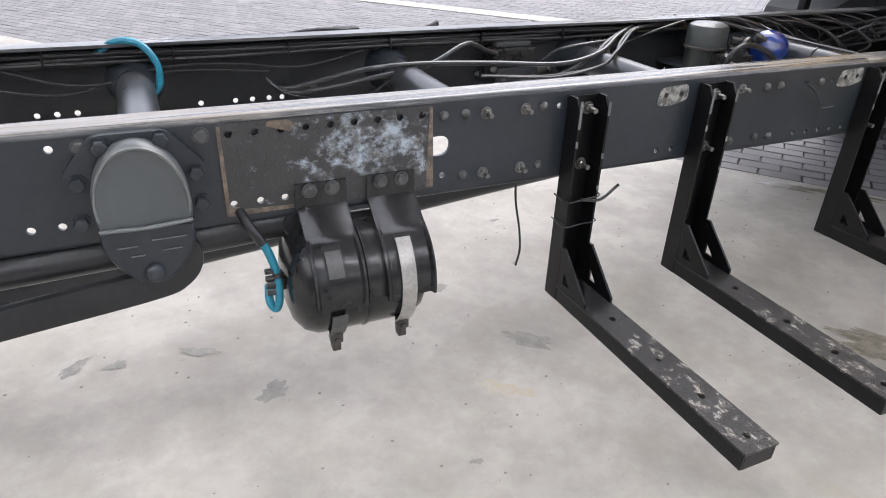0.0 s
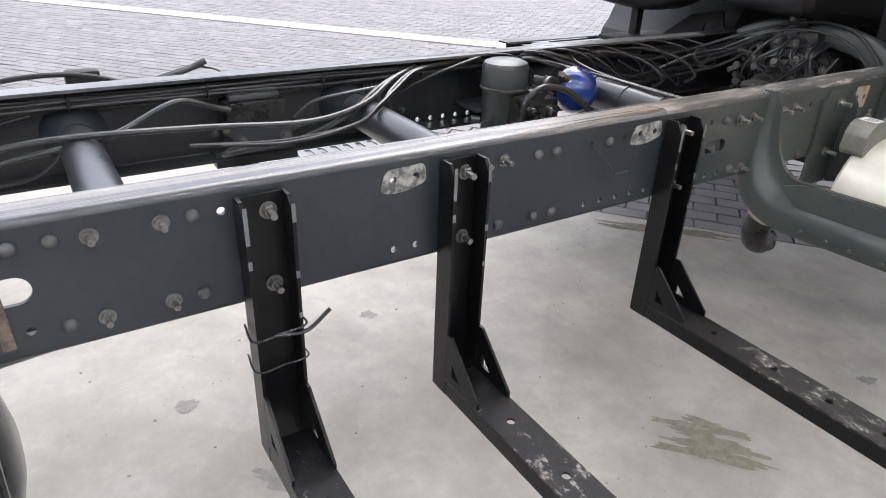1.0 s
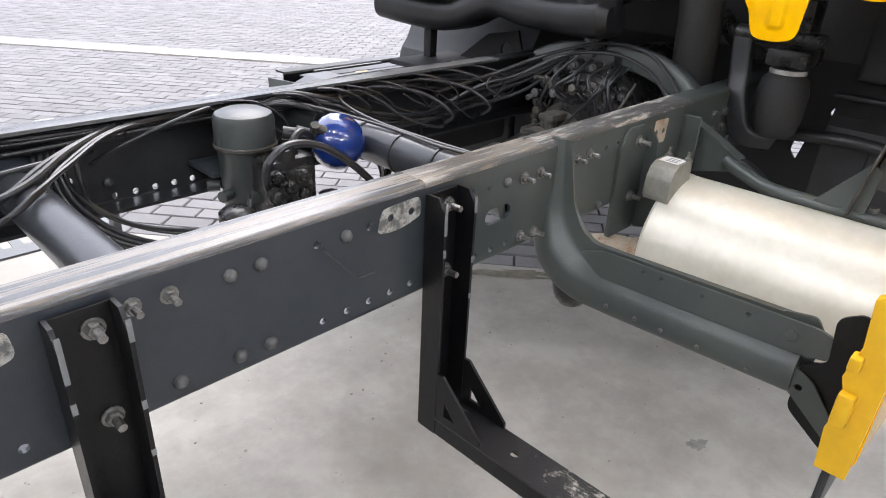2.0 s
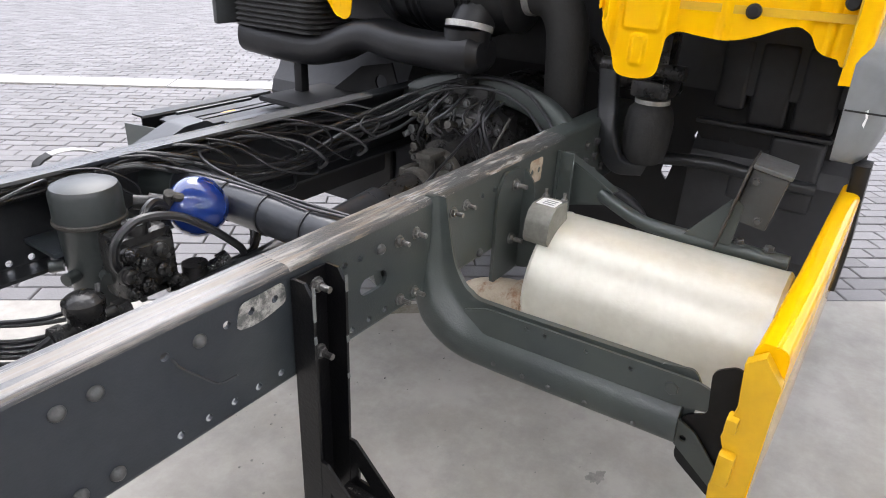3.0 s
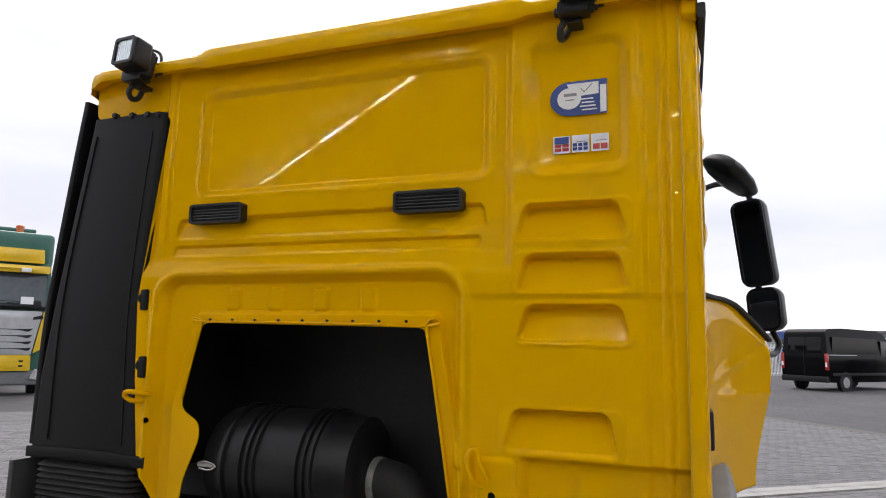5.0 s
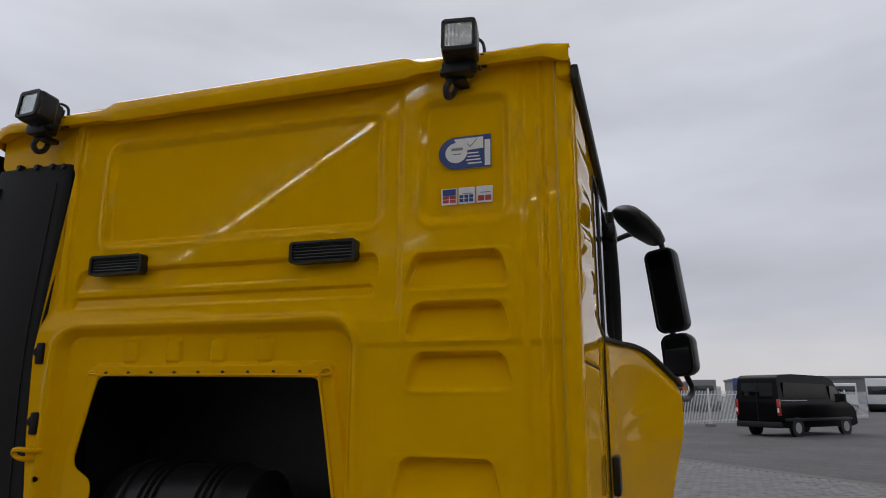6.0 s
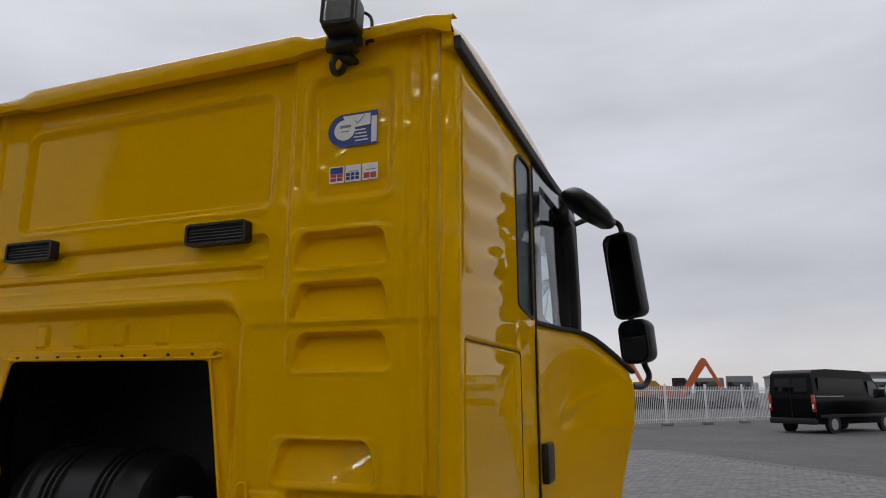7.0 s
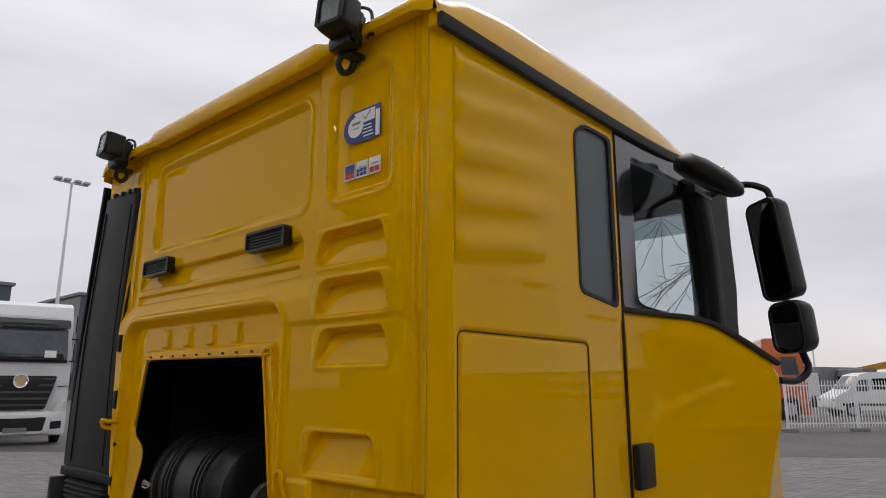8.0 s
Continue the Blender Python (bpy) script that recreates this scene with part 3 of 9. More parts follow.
stud_me = to_mesh("stud_bolt", hexbolt(0.010, 0.009, 0.020), BOLT)
dome_me = to_mesh("dome_bolt", lathe((0, 0, 0), (0, 0, 1), [(0, 0.0115), (0.003, 0.0115), (0.007, 0.009), (0.010, 0.004), (0.0105, 0)], 14), BOLT_DK)
nut_me = to_mesh("hex_bolt", hexbolt(0.012, 0.011), BOLT_DK)
for x, z, me in ([(x, UP - 0.002, stud_me) for x in (-0.265, -0.165)] + [(x, LOW, stud_me) for x in (-0.265, -0.166)]
                 + [(x, UP, dome_me) for x in (-0.367, -0.316, -0.118)] + [(x, LOW, dome_me) for x in (-0.316, -0.116)]
                 + [(0.447, 0.821, stud_me), (0.497, 0.820, stud_me), (0.588, 0.817, dome_me), (0.638, 0.818, dome_me), (0.797, 0.816, dome_me)]
                 + [(0.494, 0.676, dome_me), (0.59, 0.676, dome_me), (0.643, 0.675, dome_me), (1.216, 0.812, dome_me), (1.273, 0.809, stud_me), (1.33, 0.808, stud_me)]
                 + [(1.278, 0.671, stud_me), (1.33, 0.668, stud_me), (1.47, 0.81, stud_me), (1.523, 0.812, stud_me), (1.47, 0.66, dome_me), (1.60, 0.66, dome_me)]
                 + [(-1.065, 0.835, nut_me), (-0.864, 0.836, nut_me)]
                 + [(x, z, nut_me) for x in (2.22, 2.29, 2.36, 2.43) for z in (0.70, 0.75, 0.80)]):
    piece("bolt", me, Matrix.Translation((x, -0.40, z)) @ OUT_R, rail_near)
for k in range(8):
    piece("bolt", dome_me, Matrix.Translation((-0.46 + 0.29 * k, 0.392, 0.70)) @ OUT_R, rail_far)

# rubbed places on the near web
part("rubbed_patch", plate(round_corners([(-0.838, 0.664), (-0.389, 0.664), (-0.394, 0.852), (-0.836, 0.854)], 0.006), near_holes[:9] + [h for h in near_holes[9:15] if -0.83 < h[0][0] < -0.7] , "y", -0.4025, -0.4005), PATCH, rail_near, "rust brown and zinc white bare patch", 0)
for x0, x1 in ((0.212, 0.312), (0.862, 0.968)):
    part("rubbed_patch", plate(round_corners([(x0, 0.800), (x0 + 0.03, 0.794), (x1 - 0.04, 0.797), (x1, 0.808), (x1 - 0.004, 0.846), (x0 + 0.012, 0.842)], 0.012),
                               [h for h in near_holes if x0 < h[0][0] < x1 and h[0][1] > 0.79], "y", -0.4025, -0.4005), RUBBED, rail_near, "paint rubbed to pale primer", 0)
part("rubbed_patch", plate(round_corners([(1.835, 0.775), (1.905, 0.772), (1.91, 0.838), (1.838, 0.84)], 0.008), [hole(1.85, 0.805, 0.009), hole(1.89, 0.805, 0.009)], "y", -0.4025, -0.4005), RUSTPIPE, rail_near, "rusty bare square", 0)

for pts in ([(-0.836, 0.664), (-0.70, 0.664), (-0.705, 0.672), (-0.80, 0.676), (-0.828, 0.69), (-0.829, 0.85), (-0.836, 0.85)], [(-0.408, 0.668), (-0.390, 0.668), (-0.395, 0.85), (-0.401, 0.85)],
            [(-0.745, 0.842), (-0.70, 0.828), (-0.685, 0.84), (-0.70, 0.852), (-0.74, 0.852)]):
    part("rust_edge", plate(round_corners(pts, 0.003), [h for h in near_holes if -0.83 < h[0][0] < -0.71 and h[0][1] < 0.7], "y", -0.4034, -0.4026), RUST_EDGE, rail_near, "tan rusty margin", 0)

# tubular crossmembers between the rails
for x, z, r in ((-0.967, 0.755, 0.048), (-0.215, 0.748, 0.046), (0.50, 0.748, 0.046), (1.275, 0.762, 0.05)):
    cm = part("crossmember", rod((x, -0.392, z), (x, 0.392, z), r, seg=28), TUBE, chassis)
    part("collar", lathe((x, 0.30, z), (x, 0.392, z), [(0, r + 0.004), (0.05, r + 0.014), (0.092, r + 0.03)], 28), FRAME, cm)
    for yy in ((-0.16, -0.02, 0.12) if x > 1 else ()):
        part("cable_tie", lathe((x, yy, z), (x, yy + 0.006, z), [(0, r), (0, r + 0.003), (0.006, r + 0.003), (0.006, r)], 28), CABLE, cm)
    part("collar", lathe((x, -0.392, z), (x, -0.33, z), [(0, r + 0.02), (0.03, r + 0.008), (0.062, r + 0.004)], 28), FRAME, cm)


# ---- suspension bracket with its domed cover, at the rear of the near rail ----
hanger = thing("suspension_bracket", (-0.955, -0.40, 0.58), "grey cast suspension bracket with a smooth oval cover", "bracket")
part("base_plate", plate(round_corners([(-1.085, 0.68), (-1.085, 0.79), (-1.03, 0.858), (-0.905, 0.858), (-0.845, 0.79), (-0.845, 0.69), (-0.885, 0.672), (-1.05, 0.672)], 0.02), [], "y", -0.416, -0.4005), FRAME, hanger)


def dome(cx, cz, a, top, bottom, y0, depth):
    """An oval boss with a rolled rim and an almost flat face."""
    bm = bmesh.new()
    rings = []
    for s, d in ((1.0, 0.0), (1.0, 0.55), (0.985, 0.78), (0.95, 0.92), (0.90, 0.96), (0.86, 0.93), (0.6, 0.95), (0.3, 0.96)):
        row = []
        for k in range(48):
            t = 2 * math.pi * k / 48
            dx, dz = math.cos(t), math.sin(t)
            row.append(bm.verts.new((cx + a * s * dx * (1 if dz > -0.4 else 1 - 0.25 * (-dz - 0.4)), y0 - depth * d, cz + s * (top if dz > 0 else bottom) * dz)))
        rings.append(row)
    for p, q in zip(rings, rings[1:]):
        for k in range(48):
            bm.faces.new((p[k], p[(k + 1) % 48], q[(k + 1) % 48], q[k]))
    bm.faces.new(rings[-1]), bm.faces.new(rings[0])
    return bm


cover = part("cover", dome(-0.963, 0.735, 0.083, 0.115, 0.150, -0.414, 0.045), mat("cover_grey", (0.088, 0.098, 0.102), 0.42, dark=(0.07, 0.075, 0.075), nscale=5, amount=0.5, bump=0.008), hanger, "smooth mid-grey oval cover with worn edge")
part("worn_rim", tube([(-0.963 + 0.0775 * math.cos(radians(a)), -0.4575, 0.735 + 0.108 * math.sin(radians(a))) for a in range(-12, 193, 12)], 0.0032, 6), RIM_EDGE, cover, "pale worn rim")
part("lower_lobe", dome(-0.963, 0.688, 0.0825, 0.006, 0.118, -0.414, 0.052), FRAME, hanger)
for k, (xa, xb, z) in enumerate(((-1.02, -0.985, 0.660), (-0.96, -0.90, 0.668), (-0.945, -0.91, 0.645), (-1.0, -0.975, 0.640))):
    part("scratch", box(xa, xb, -0.4672, -0.4655, z, z + 0.002), RIM_EDGE, hanger)
part("boss", lathe((-0.965, -0.455, 0.602), (-0.965, -0.480, 0.602), [(0, 0.019), (0.017, 0.018), (0.022, 0.014), (0.025, 0.006), (0.025, 0)], 18), FRAME, hanger)
part("cast_band", sweep([(-1.042, -0.462, 0.696), (-0.963, -0.466, 0.695), (-0.884, -0.462, 0.698)], circle(0.004, 6)), RIM_EDGE, hanger)
big_me = to_mesh("big_bolt", hexbolt(0.0135, 0.015), FRAME)
# plate added inside the web so the upper row of holes looks dark
part("dark_hole_backing", box(-0.86, -0.412, -0.3915, -0.386, 0.70, 0.852, 0.001, 1), FRAME_IN, rail_near)
for x, z in ((-1.062, 0.775), (-1.07, 0.70), (-1.015, 0.838), (-0.916, 0.842), (-0.865, 0.772), (-0.862, 0.71)):
    piece("bolt", big_me, Matrix.Translation((x, -0.416, z)) @ OUT_R, hanger)
hanger.location.x -= 0.018
spring = thing("leaf_spring", (-1.6, -0.36, 0.5), "black steel leaf spring arm hanging below the frame rail", "leaf spring")
part("leaf", sweep([(-0.935, -0.43, 0.640), (-0.925, -0.43, 0.605), (-0.945, -0.43, 0.574), (-1.0, -0.43, 0.557), (-1.25, -0.43, 0.530), (-1.7, -0.43, 0.48), (-2.3, -0.43, 0.43)], rrect(-0.032, 0.032, -0.012, 0.012, 0.005, 2)), FRAME_IN, spring)
part("spring_eye", rod((-0.965, -0.455, 0.605), (-0.965, -0.36, 0.605), 0.034, seg=20), FRAME_IN, spring)
pipe = thing("axle_rod", (-1.5, -0.37, 0.56), "thick black round rod running along under the frame rail", "rod")
part("tube", tube([(-2.3, -0.37, 0.575), (-1.6, -0.37, 0.595), (-1.05, -0.37, 0.612), (-0.85, -0.37, 0.618), (-0.68, -0.36, 0.622)], 0.036, 16), FRAME_IN, pipe)
part("end_bush", rod((-0.70, -0.40, 0.622), (-0.70, -0.33, 0.622), 0.03, seg=16, bevel=0.004), FRAME_IN, pipe)

# ---- air tank under the near rail ----
TX0, TX1, TY, TZ, TR = -0.742, -0.425, -0.405, 0.497, 0.128
tank = thing("air_tank", ((TX0 + TX1) / 2, TY, TZ - TR), "black compressed air tank strapped under the frame rail", "air tank")
part("shell", lathe((TX0, TY, TZ), (TX1, TY, TZ), [(0, 0), (0.002, 0.05), (0.012, 0.09), (0.03, 0.115), (0.055, 0.127), (0.075, TR), (0.242, TR), (0.262, 0.127), (0.287, 0.115), (0.305, 0.09), (0.315, 0.05), (0.317, 0)], 40), TANK, tank)
part("weld_seam", lathe(((TX0 + TX1) / 2 - 0.004, TY, TZ), ((TX0 + TX1) / 2 + 0.004, TY, TZ), [(0, TR), (0.002, TR + 0.003), (0.006, TR + 0.003), (0.008, TR)], 40), TANK, tank)
part("port", lathe((TX0 + 0.004, TY, TZ), (TX0 - 0.03, TY, TZ), [(0, 0.02), (0.018, 0.02), (0.018, 0.014), (0.034, 0.014)], 6), CASTING, tank)


def saddle(x0, x1, liner):
    """A pressed plate bolted to the web that curves down round the outer side of the tank."""
    line = [(-0.404, 0.716), (-0.404, 0.665)]
    for k in range(8):
        a = radians(64 - 10 * k)
        line.append((TY - (TR + 0.003) * math.cos(a), TZ + (TR + 0.003) * math.sin(a)))
    sec = [(x0, 0), (x0, 0.013), (x0 + 0.005, 0.013), (x0 + 0.010, 0.004), (x1 - 0.010, 0.004), (x1 - 0.005, 0.013), (x1, 0.013), (x1, 0)]
    bm = bmesh.new()
    rows = []
    for i, (y, z) in enumerate(line):
        if i < 2:
            ny, nz = -1.0, 0.0
        else:
            ny, nz = (y - TY) / (TR + 0.003), (z - TZ) / (TR + 0.003)
        lip = 0.45 + 0.55 * min(1.0, i / 5)
        rows.append([bm.verts.new((x, y + ny * (h * lip if h > 0.004 else h), z + nz * (h * lip if h > 0.004 else h))) for x, h in sec])
    for a, b in zip(rows, rows[1:]):
        for k in range(len(sec)):
            bm.faces.new((a[k], a[(k + 1) % len(sec)], b[(k + 1) % len(sec)], b[k]))
    bm.faces.new(rows[0]), bm.faces.new(rows[-1])
    bmesh.ops.recalc_face_normals(bm, faces=list(bm.faces))
    s = part("saddle", bm, TANK, tank, "black pressed steel saddle")
    xm = (x0 + x1) / 2 - 0.006

    def arc(a0, a1, r, n=8):
        return [(xm, TY - r * math.cos(radians(a0 + (a1 - a0) * k / n)), TZ + r * math.sin(radians(a0 + (a1 - a0) * k / n))) for k in range(n + 1)]
    flat = [(-0.0165, -0.0012), (0.0165, -0.0012), (0.0165, 0.0012), (-0.0165, 0.0012)]
    part("slot", sweep(arc(54, 20, TR + 0.0078), [(-0.020, -0.0006), (0.020, -0.0006), (0.020, 0.0006), (-0.020, 0.0006)], 2), BLACK_IN, s)
    if liner:
        part("strap", sweep(arc(50, -52, TR + 0.0105, 12), flat, 2), STEEL_LINER, s, "bare metal strap")
    else:
        part("strap", sweep(arc(48, 24, TR + 0.0105), flat, 2), BOLT_DK, s, "dull grey strap")
        part("strap", sweep(arc(-12, -52, TR + 0.0105), flat, 2), BOLT_DK, s)
    part("clamp", joined(box(xm - 0.014, xm + 0.014, TY - 0.098, TY - 0.080, TZ - 0.125, TZ - 0.098, 0.003), box(xm - 0.010, xm + 0.010, TY - 0.094, TY - 0.070, TZ - 0.148, TZ - 0.124, 0.004),
                         rod((xm, TY - 0.105, TZ - 0.115), (xm, TY - 0.07, TZ - 0.125), 0.006, seg=8)), CASTING, s)
    for dx in (0.024, -0.024):
        piece("bolt", nut_me, Matrix.Translation(((x0 + x1) / 2 + dx, -0.409, 0.700)) @ OUT_R, s)


saddle(-0.70, -0.592, False)
saddle(-0.547, -0.438, True)
hose = thing("air_hose", (-0.80, -0.42, 0.45), "turquoise plastic air hose with black fittings looping beside the tank", "hose")
part("hose", tube([(-0.81, -0.40, 0.672), (-0.803, -0.425, 0.655), (-0.785, -0.44, 0.625), (-0.768, -0.445, 0.585), (-0.757, -0.445, 0.53), (-0.758, -0.445, 0.475), (-0.766, -0.44, 0.452), (-0.776, -0.43, 0.468), (-0.772, -0.41, 0.497)], 0.0088, 10), HOSE_BLUE, hose)
part("sleeve", tube([(-0.812, -0.395, 0.674), (-0.804, -0.424, 0.656), (-0.787, -0.439, 0.628), (-0.78, -0.442, 0.612)], 0.0105, 10), CABLE, hose, "black upper sleeve")
part("fitting", rod((-0.756, -0.445, 0.545), (-0.7555, -0.445, 0.533), 0.0115, seg=10), CABLE, hose)
for k in range(4):
    part("fitting", lathe((-0.764, -0.445, 0.497 + 0.017 * k), (-0.782, -0.447, 0.499 + 0.017 * k), [(0, 0.007), (0.018, 0.006)], 6), CABLE, hose)

# ---- tank brackets: three black L-shaped consoles ----


def console():
    """Upright channel with gussets and an arm, its bolt at x = 0 on the web plane."""
    c = thing("tank_bracket", (-0.012, -0.44, 0.315), "black steel L-shaped tank bracket with a scuffed arm", "bracket", "tank brackets")
    x0, x1 = -0.054, 0.031
    up = part("upright", joined(box(x0, x1, -0.409, -0.4035, 0.318, 0.846, 0.001, 1)), BRACKET, c)
    for x in (x0, x1 - 0.006):
        pts = [(-0.4085, 0.318), (-0.455, 0.318), (-0.455, 0.82), (-0.437, 0.848), (-0.4085, 0.848)]
        part("side_flange", plate(pts, [], "x", x, x + 0.006), BRACKET, c, smooth=0)
        gus = [(-0.456, 0.362), (-0.575, 0.362), (-0.575, 0.375), (-0.47, 0.475), (-0.456, 0.475)]
        part("gusset", plate(gus, [[(-0.478, 0.38), (-0.478, 0.412), (-0.508, 0.38)]], "x", x, x + 0.006), BRACKET, c, smooth=0)
    arm = part("arm", joined(box(x0 + 0.0005, x0 + 0.0065, -1.085, -0.456, 0.318, 0.3555, 0.001, 1), box(x1 - 0.0065, x1 - 0.0005, -1.085, -0.456, 0.318, 0.3555, 0.001, 1),
                             box(x0 + 0.007, x1 - 0.007, -1.085, -1.079, 0.318, 0.3555)), BRACKET, c)
    part("arm_top", plate([(x0, -0.735), (-0.012, -0.705), (x1, -0.73), (x1, -0.45), (x0, -0.45)], [hole(-0.012, -0.635, 0.009)], "z", 0.356, 0.3612), ARM_IN, c, smooth=0)
    part("arm_end", plate([(x0, -1.088), (x1, -1.088), (x1, -0.7301), (-0.012, -0.7051), (x0, -0.7351)], [hole(-0.012, y, 0.009) for y in (-0.80, -0.93, -1.05)], "z", 0.356, 0.3612), ARM_TOP, c, "scuffed flaking arm end with bolt holes", 0)
    for x, za, zb in ((x0, 0.78, 0.845), (x0, 0.735, 0.752), (x1 - 0.006, 0.70, 0.715), (x1 - 0.006, 0.805, 0.838), (x1 - 0.006, 0.62, 0.632)):
        part("paint_chip", plate([(-0.4562, za), (-0.4562, zb - 0.01), (-0.4548, zb), (-0.4545, za + 0.006)], [], "x", x - 0.0004, x + 0.0064), RIM_EDGE, c, smooth=0)
    for z in (0.815, 0.676):
        b = attach(new("bolt", stud_me), c)
        b.matrix_basis = Matrix.Translation((0, -0.4095, z)) @ OUT_R @ Matrix.Scale(1.15, 4)
    return c


first = console()
for x in (0.395, 1.03):
    copy_thing(first, Matrix.Translation((x - 0.012, -0.44, 0.315)))
tie = thing("cable_tie", (0, -0.43, 0.53), "black cable ties round the bracket upright", "cable tie")
for run, r in (([(-0.058, -0.40, 0.60), (-0.06, -0.458, 0.598), (-0.012, -0.461, 0.602), (0.035, -0.458, 0.606), (0.036, -0.41, 0.604)], 0.0022),
               ([(-0.02, -0.462, 0.602), (0.03, -0.47, 0.60), (0.075, -0.475, 0.635)], 0.004),
               ([(-0.058, -0.40, 0.535), (-0.06, -0.458, 0.533), (-0.012, -0.461, 0.535), (0.035, -0.458, 0.537), (0.036, -0.41, 0.535)], 0.0018)):
    part("strap", tube(run, r, 5), CABLE, tie)
solid("loose_wire", tube([(0.750, -0.395, 0.810), (0.750, -0.42, 0.802), (0.773, -0.425, 0.777), (0.798, -0.425, 0.750), (0.808, -0.43, 0.747), (0.828, -0.44, 0.754)], 0.0022, 5), CABLE_GR, "thin bent wire hanging from a hole in the rail", "wire")
solid("hanging_cable", tube([(0.06, -0.02, 0.60), (0.065, -0.02, 0.42), (0.09, -0.02, 0.30), (0.10, -0.02, 0.22), (0.09, -0.02, 0.16)], 0.004, 5), CABLE, "thin black cable end hanging below the frame", "cable")


# ---- drive line ----
shaft = thing("propeller_shaft", (0.2, 0, 0.4), "dark grey steel propeller shaft with greasy universal joint", "drive shaft")
part("shaft_tube", rod((-2.4, 0.04, 0.255), (1.70, 0.01, 0.648), 0.058, seg=28), TUBE, shaft)
part("sleeve", lathe((1.66, 0.01, 0.645), (1.86, 0, 0.664), [(0, 0.058), (0.02, 0.05), (0.08, 0.046), (0.12, 0.054), (0.2, 0.054)], 24), GREASY, shaft)
JZ = 0.672
yoke = joined(rod((1.845, 0, 0.664), (1.88, 0, 0.667), 0.060, seg=20), box(1.87, 1.95, -0.075, -0.045, JZ - 0.04, JZ + 0.04, 0.012), box(1.87, 1.95, 0.045, 0.075, JZ - 0.04, JZ + 0.04, 0.012),
              rod((1.925, -0.08, JZ), (1.925, 0.08, JZ), 0.024, seg=14), rod((1.925, 0, JZ - 0.08), (1.925, 0, JZ + 0.08), 0.024, seg=14),
              box(1.90, 1.985, -0.03, 0.03, JZ + 0.065, JZ + 0.09, 0.01), box(1.90, 1.985, -0.03, 0.03, JZ - 0.09, JZ - 0.065, 0.01))
part("universal_joint", yoke, CASTING, shaft, "dull brown greasy cast joint")
part("flange", lathe((1.975, 0, JZ), (2.03, 0, JZ + 0.004), [(0, 0.08), (0.015, 0.085), (0.03, 0.085), (0.03, 0.06), (0.055, 0.06)], 24), CASTING, shaft)
for k in range(6):
    a = radians(60 * k + 20)
    piece("bolt", nut_me, Matrix.Translation((1.978, 0.068 * math.cos(a), JZ + 0.068 * math.sin(a))) @ pose(0, 0, 0, 0, -90, 0), shaft)

gearbox = thing("gearbox", (2.5, 0, 0.35), "greasy black ribbed gearbox casing under the cab", "gearbox")
GY, GZ = 0.02, 0.70
part("casing", lathe((2.03, GY, GZ), (3.2, GY, GZ), [(0, 0.05), (0.0, 0.075), (0.05, 0.085), (0.10, 0.115), (0.13, 0.17), (0.135, 0.198), (0.165, 0.20), (0.17, 0.185), (0.3, 0.20), (0.6, 0.22), (1.17, 0.22)], 36), GREASY, gearbox)
for k in range(16):
    a = radians(22.5 * k + 9)
    c, s = math.cos(a), math.sin(a)
    part("rib", rod((2.095, GY + 0.085 * c, GZ + 0.085 * s), (2.155, GY + 0.185 * c, GZ + 0.185 * s), 0.0045, seg=6), GREASY, gearbox)
    part("boss", rod((2.125, GY + 0.186 * c, GZ + 0.186 * s), (2.18, GY + 0.186 * c, GZ + 0.186 * s), 0.017, seg=10), GREASY, gearbox)
    piece("bolt", nut_me, Matrix.Translation((2.125, GY + 0.186 * c, GZ + 0.186 * s)) @ pose(0, 0, 0, 0, -90, 0) @ Matrix.Scale(0.8, 4), gearbox)
ringpts = [(2.13, GY + 0.135 * math.cos(radians(20 * k)), GZ + 0.135 * math.sin(radians(20 * k))) for k in range(19)]
part("lattice_ring", tube(ringpts, 0.006, 6, 2), GREASY, gearbox)
part("lattice_ring", tube([(2.105, GY + 0.10 * math.cos(radians(20 * k)), GZ + 0.10 * math.sin(radians(20 * k))) for k in range(19)], 0.005, 6, 2), GREASY, gearbox)
part("lattice_ring", tube([(2.148, GY + 0.165 * math.cos(radians(20 * k)), GZ + 0.165 * math.sin(radians(20 * k))) for k in range(19)], 0.005, 6, 2), GREASY, gearbox)
part("selector_housing", joined(box(2.17, 2.40, -0.06, 0.13, 0.86, 0.93, 0.02), rod((2.22, 0.05, 0.92), (2.22, 0.05, 0.965), 0.04, seg=16)), GREASY, gearbox)
part("sensor", joined(rod((2.12, 0.10, 0.80), (2.06, 0.13, 0.83), 0.014, seg=8), rod((2.06, 0.13, 0.83), (2.03, 0.15, 0.84), 0.009, seg=8)), CASTING, gearbox)
part("lever", rod((2.06, -0.10, 0.66), (2.13, -0.17, 0.86), 0.005, seg=6), CASTING, gearbox)
for k in range(3):
    part("hose", tube([(2.12, 0.12 - 0.09 * k, 0.85 + 0.01 * k), (2.08, 0.10 - 0.09 * k, 0.81), (2.09 + 0.01 * k, 0.05 - 0.07 * k, 0.77), (2.12, 0.10 - 0.06 * k, 0.72)], 0.004, 6), CABLE, gearbox)

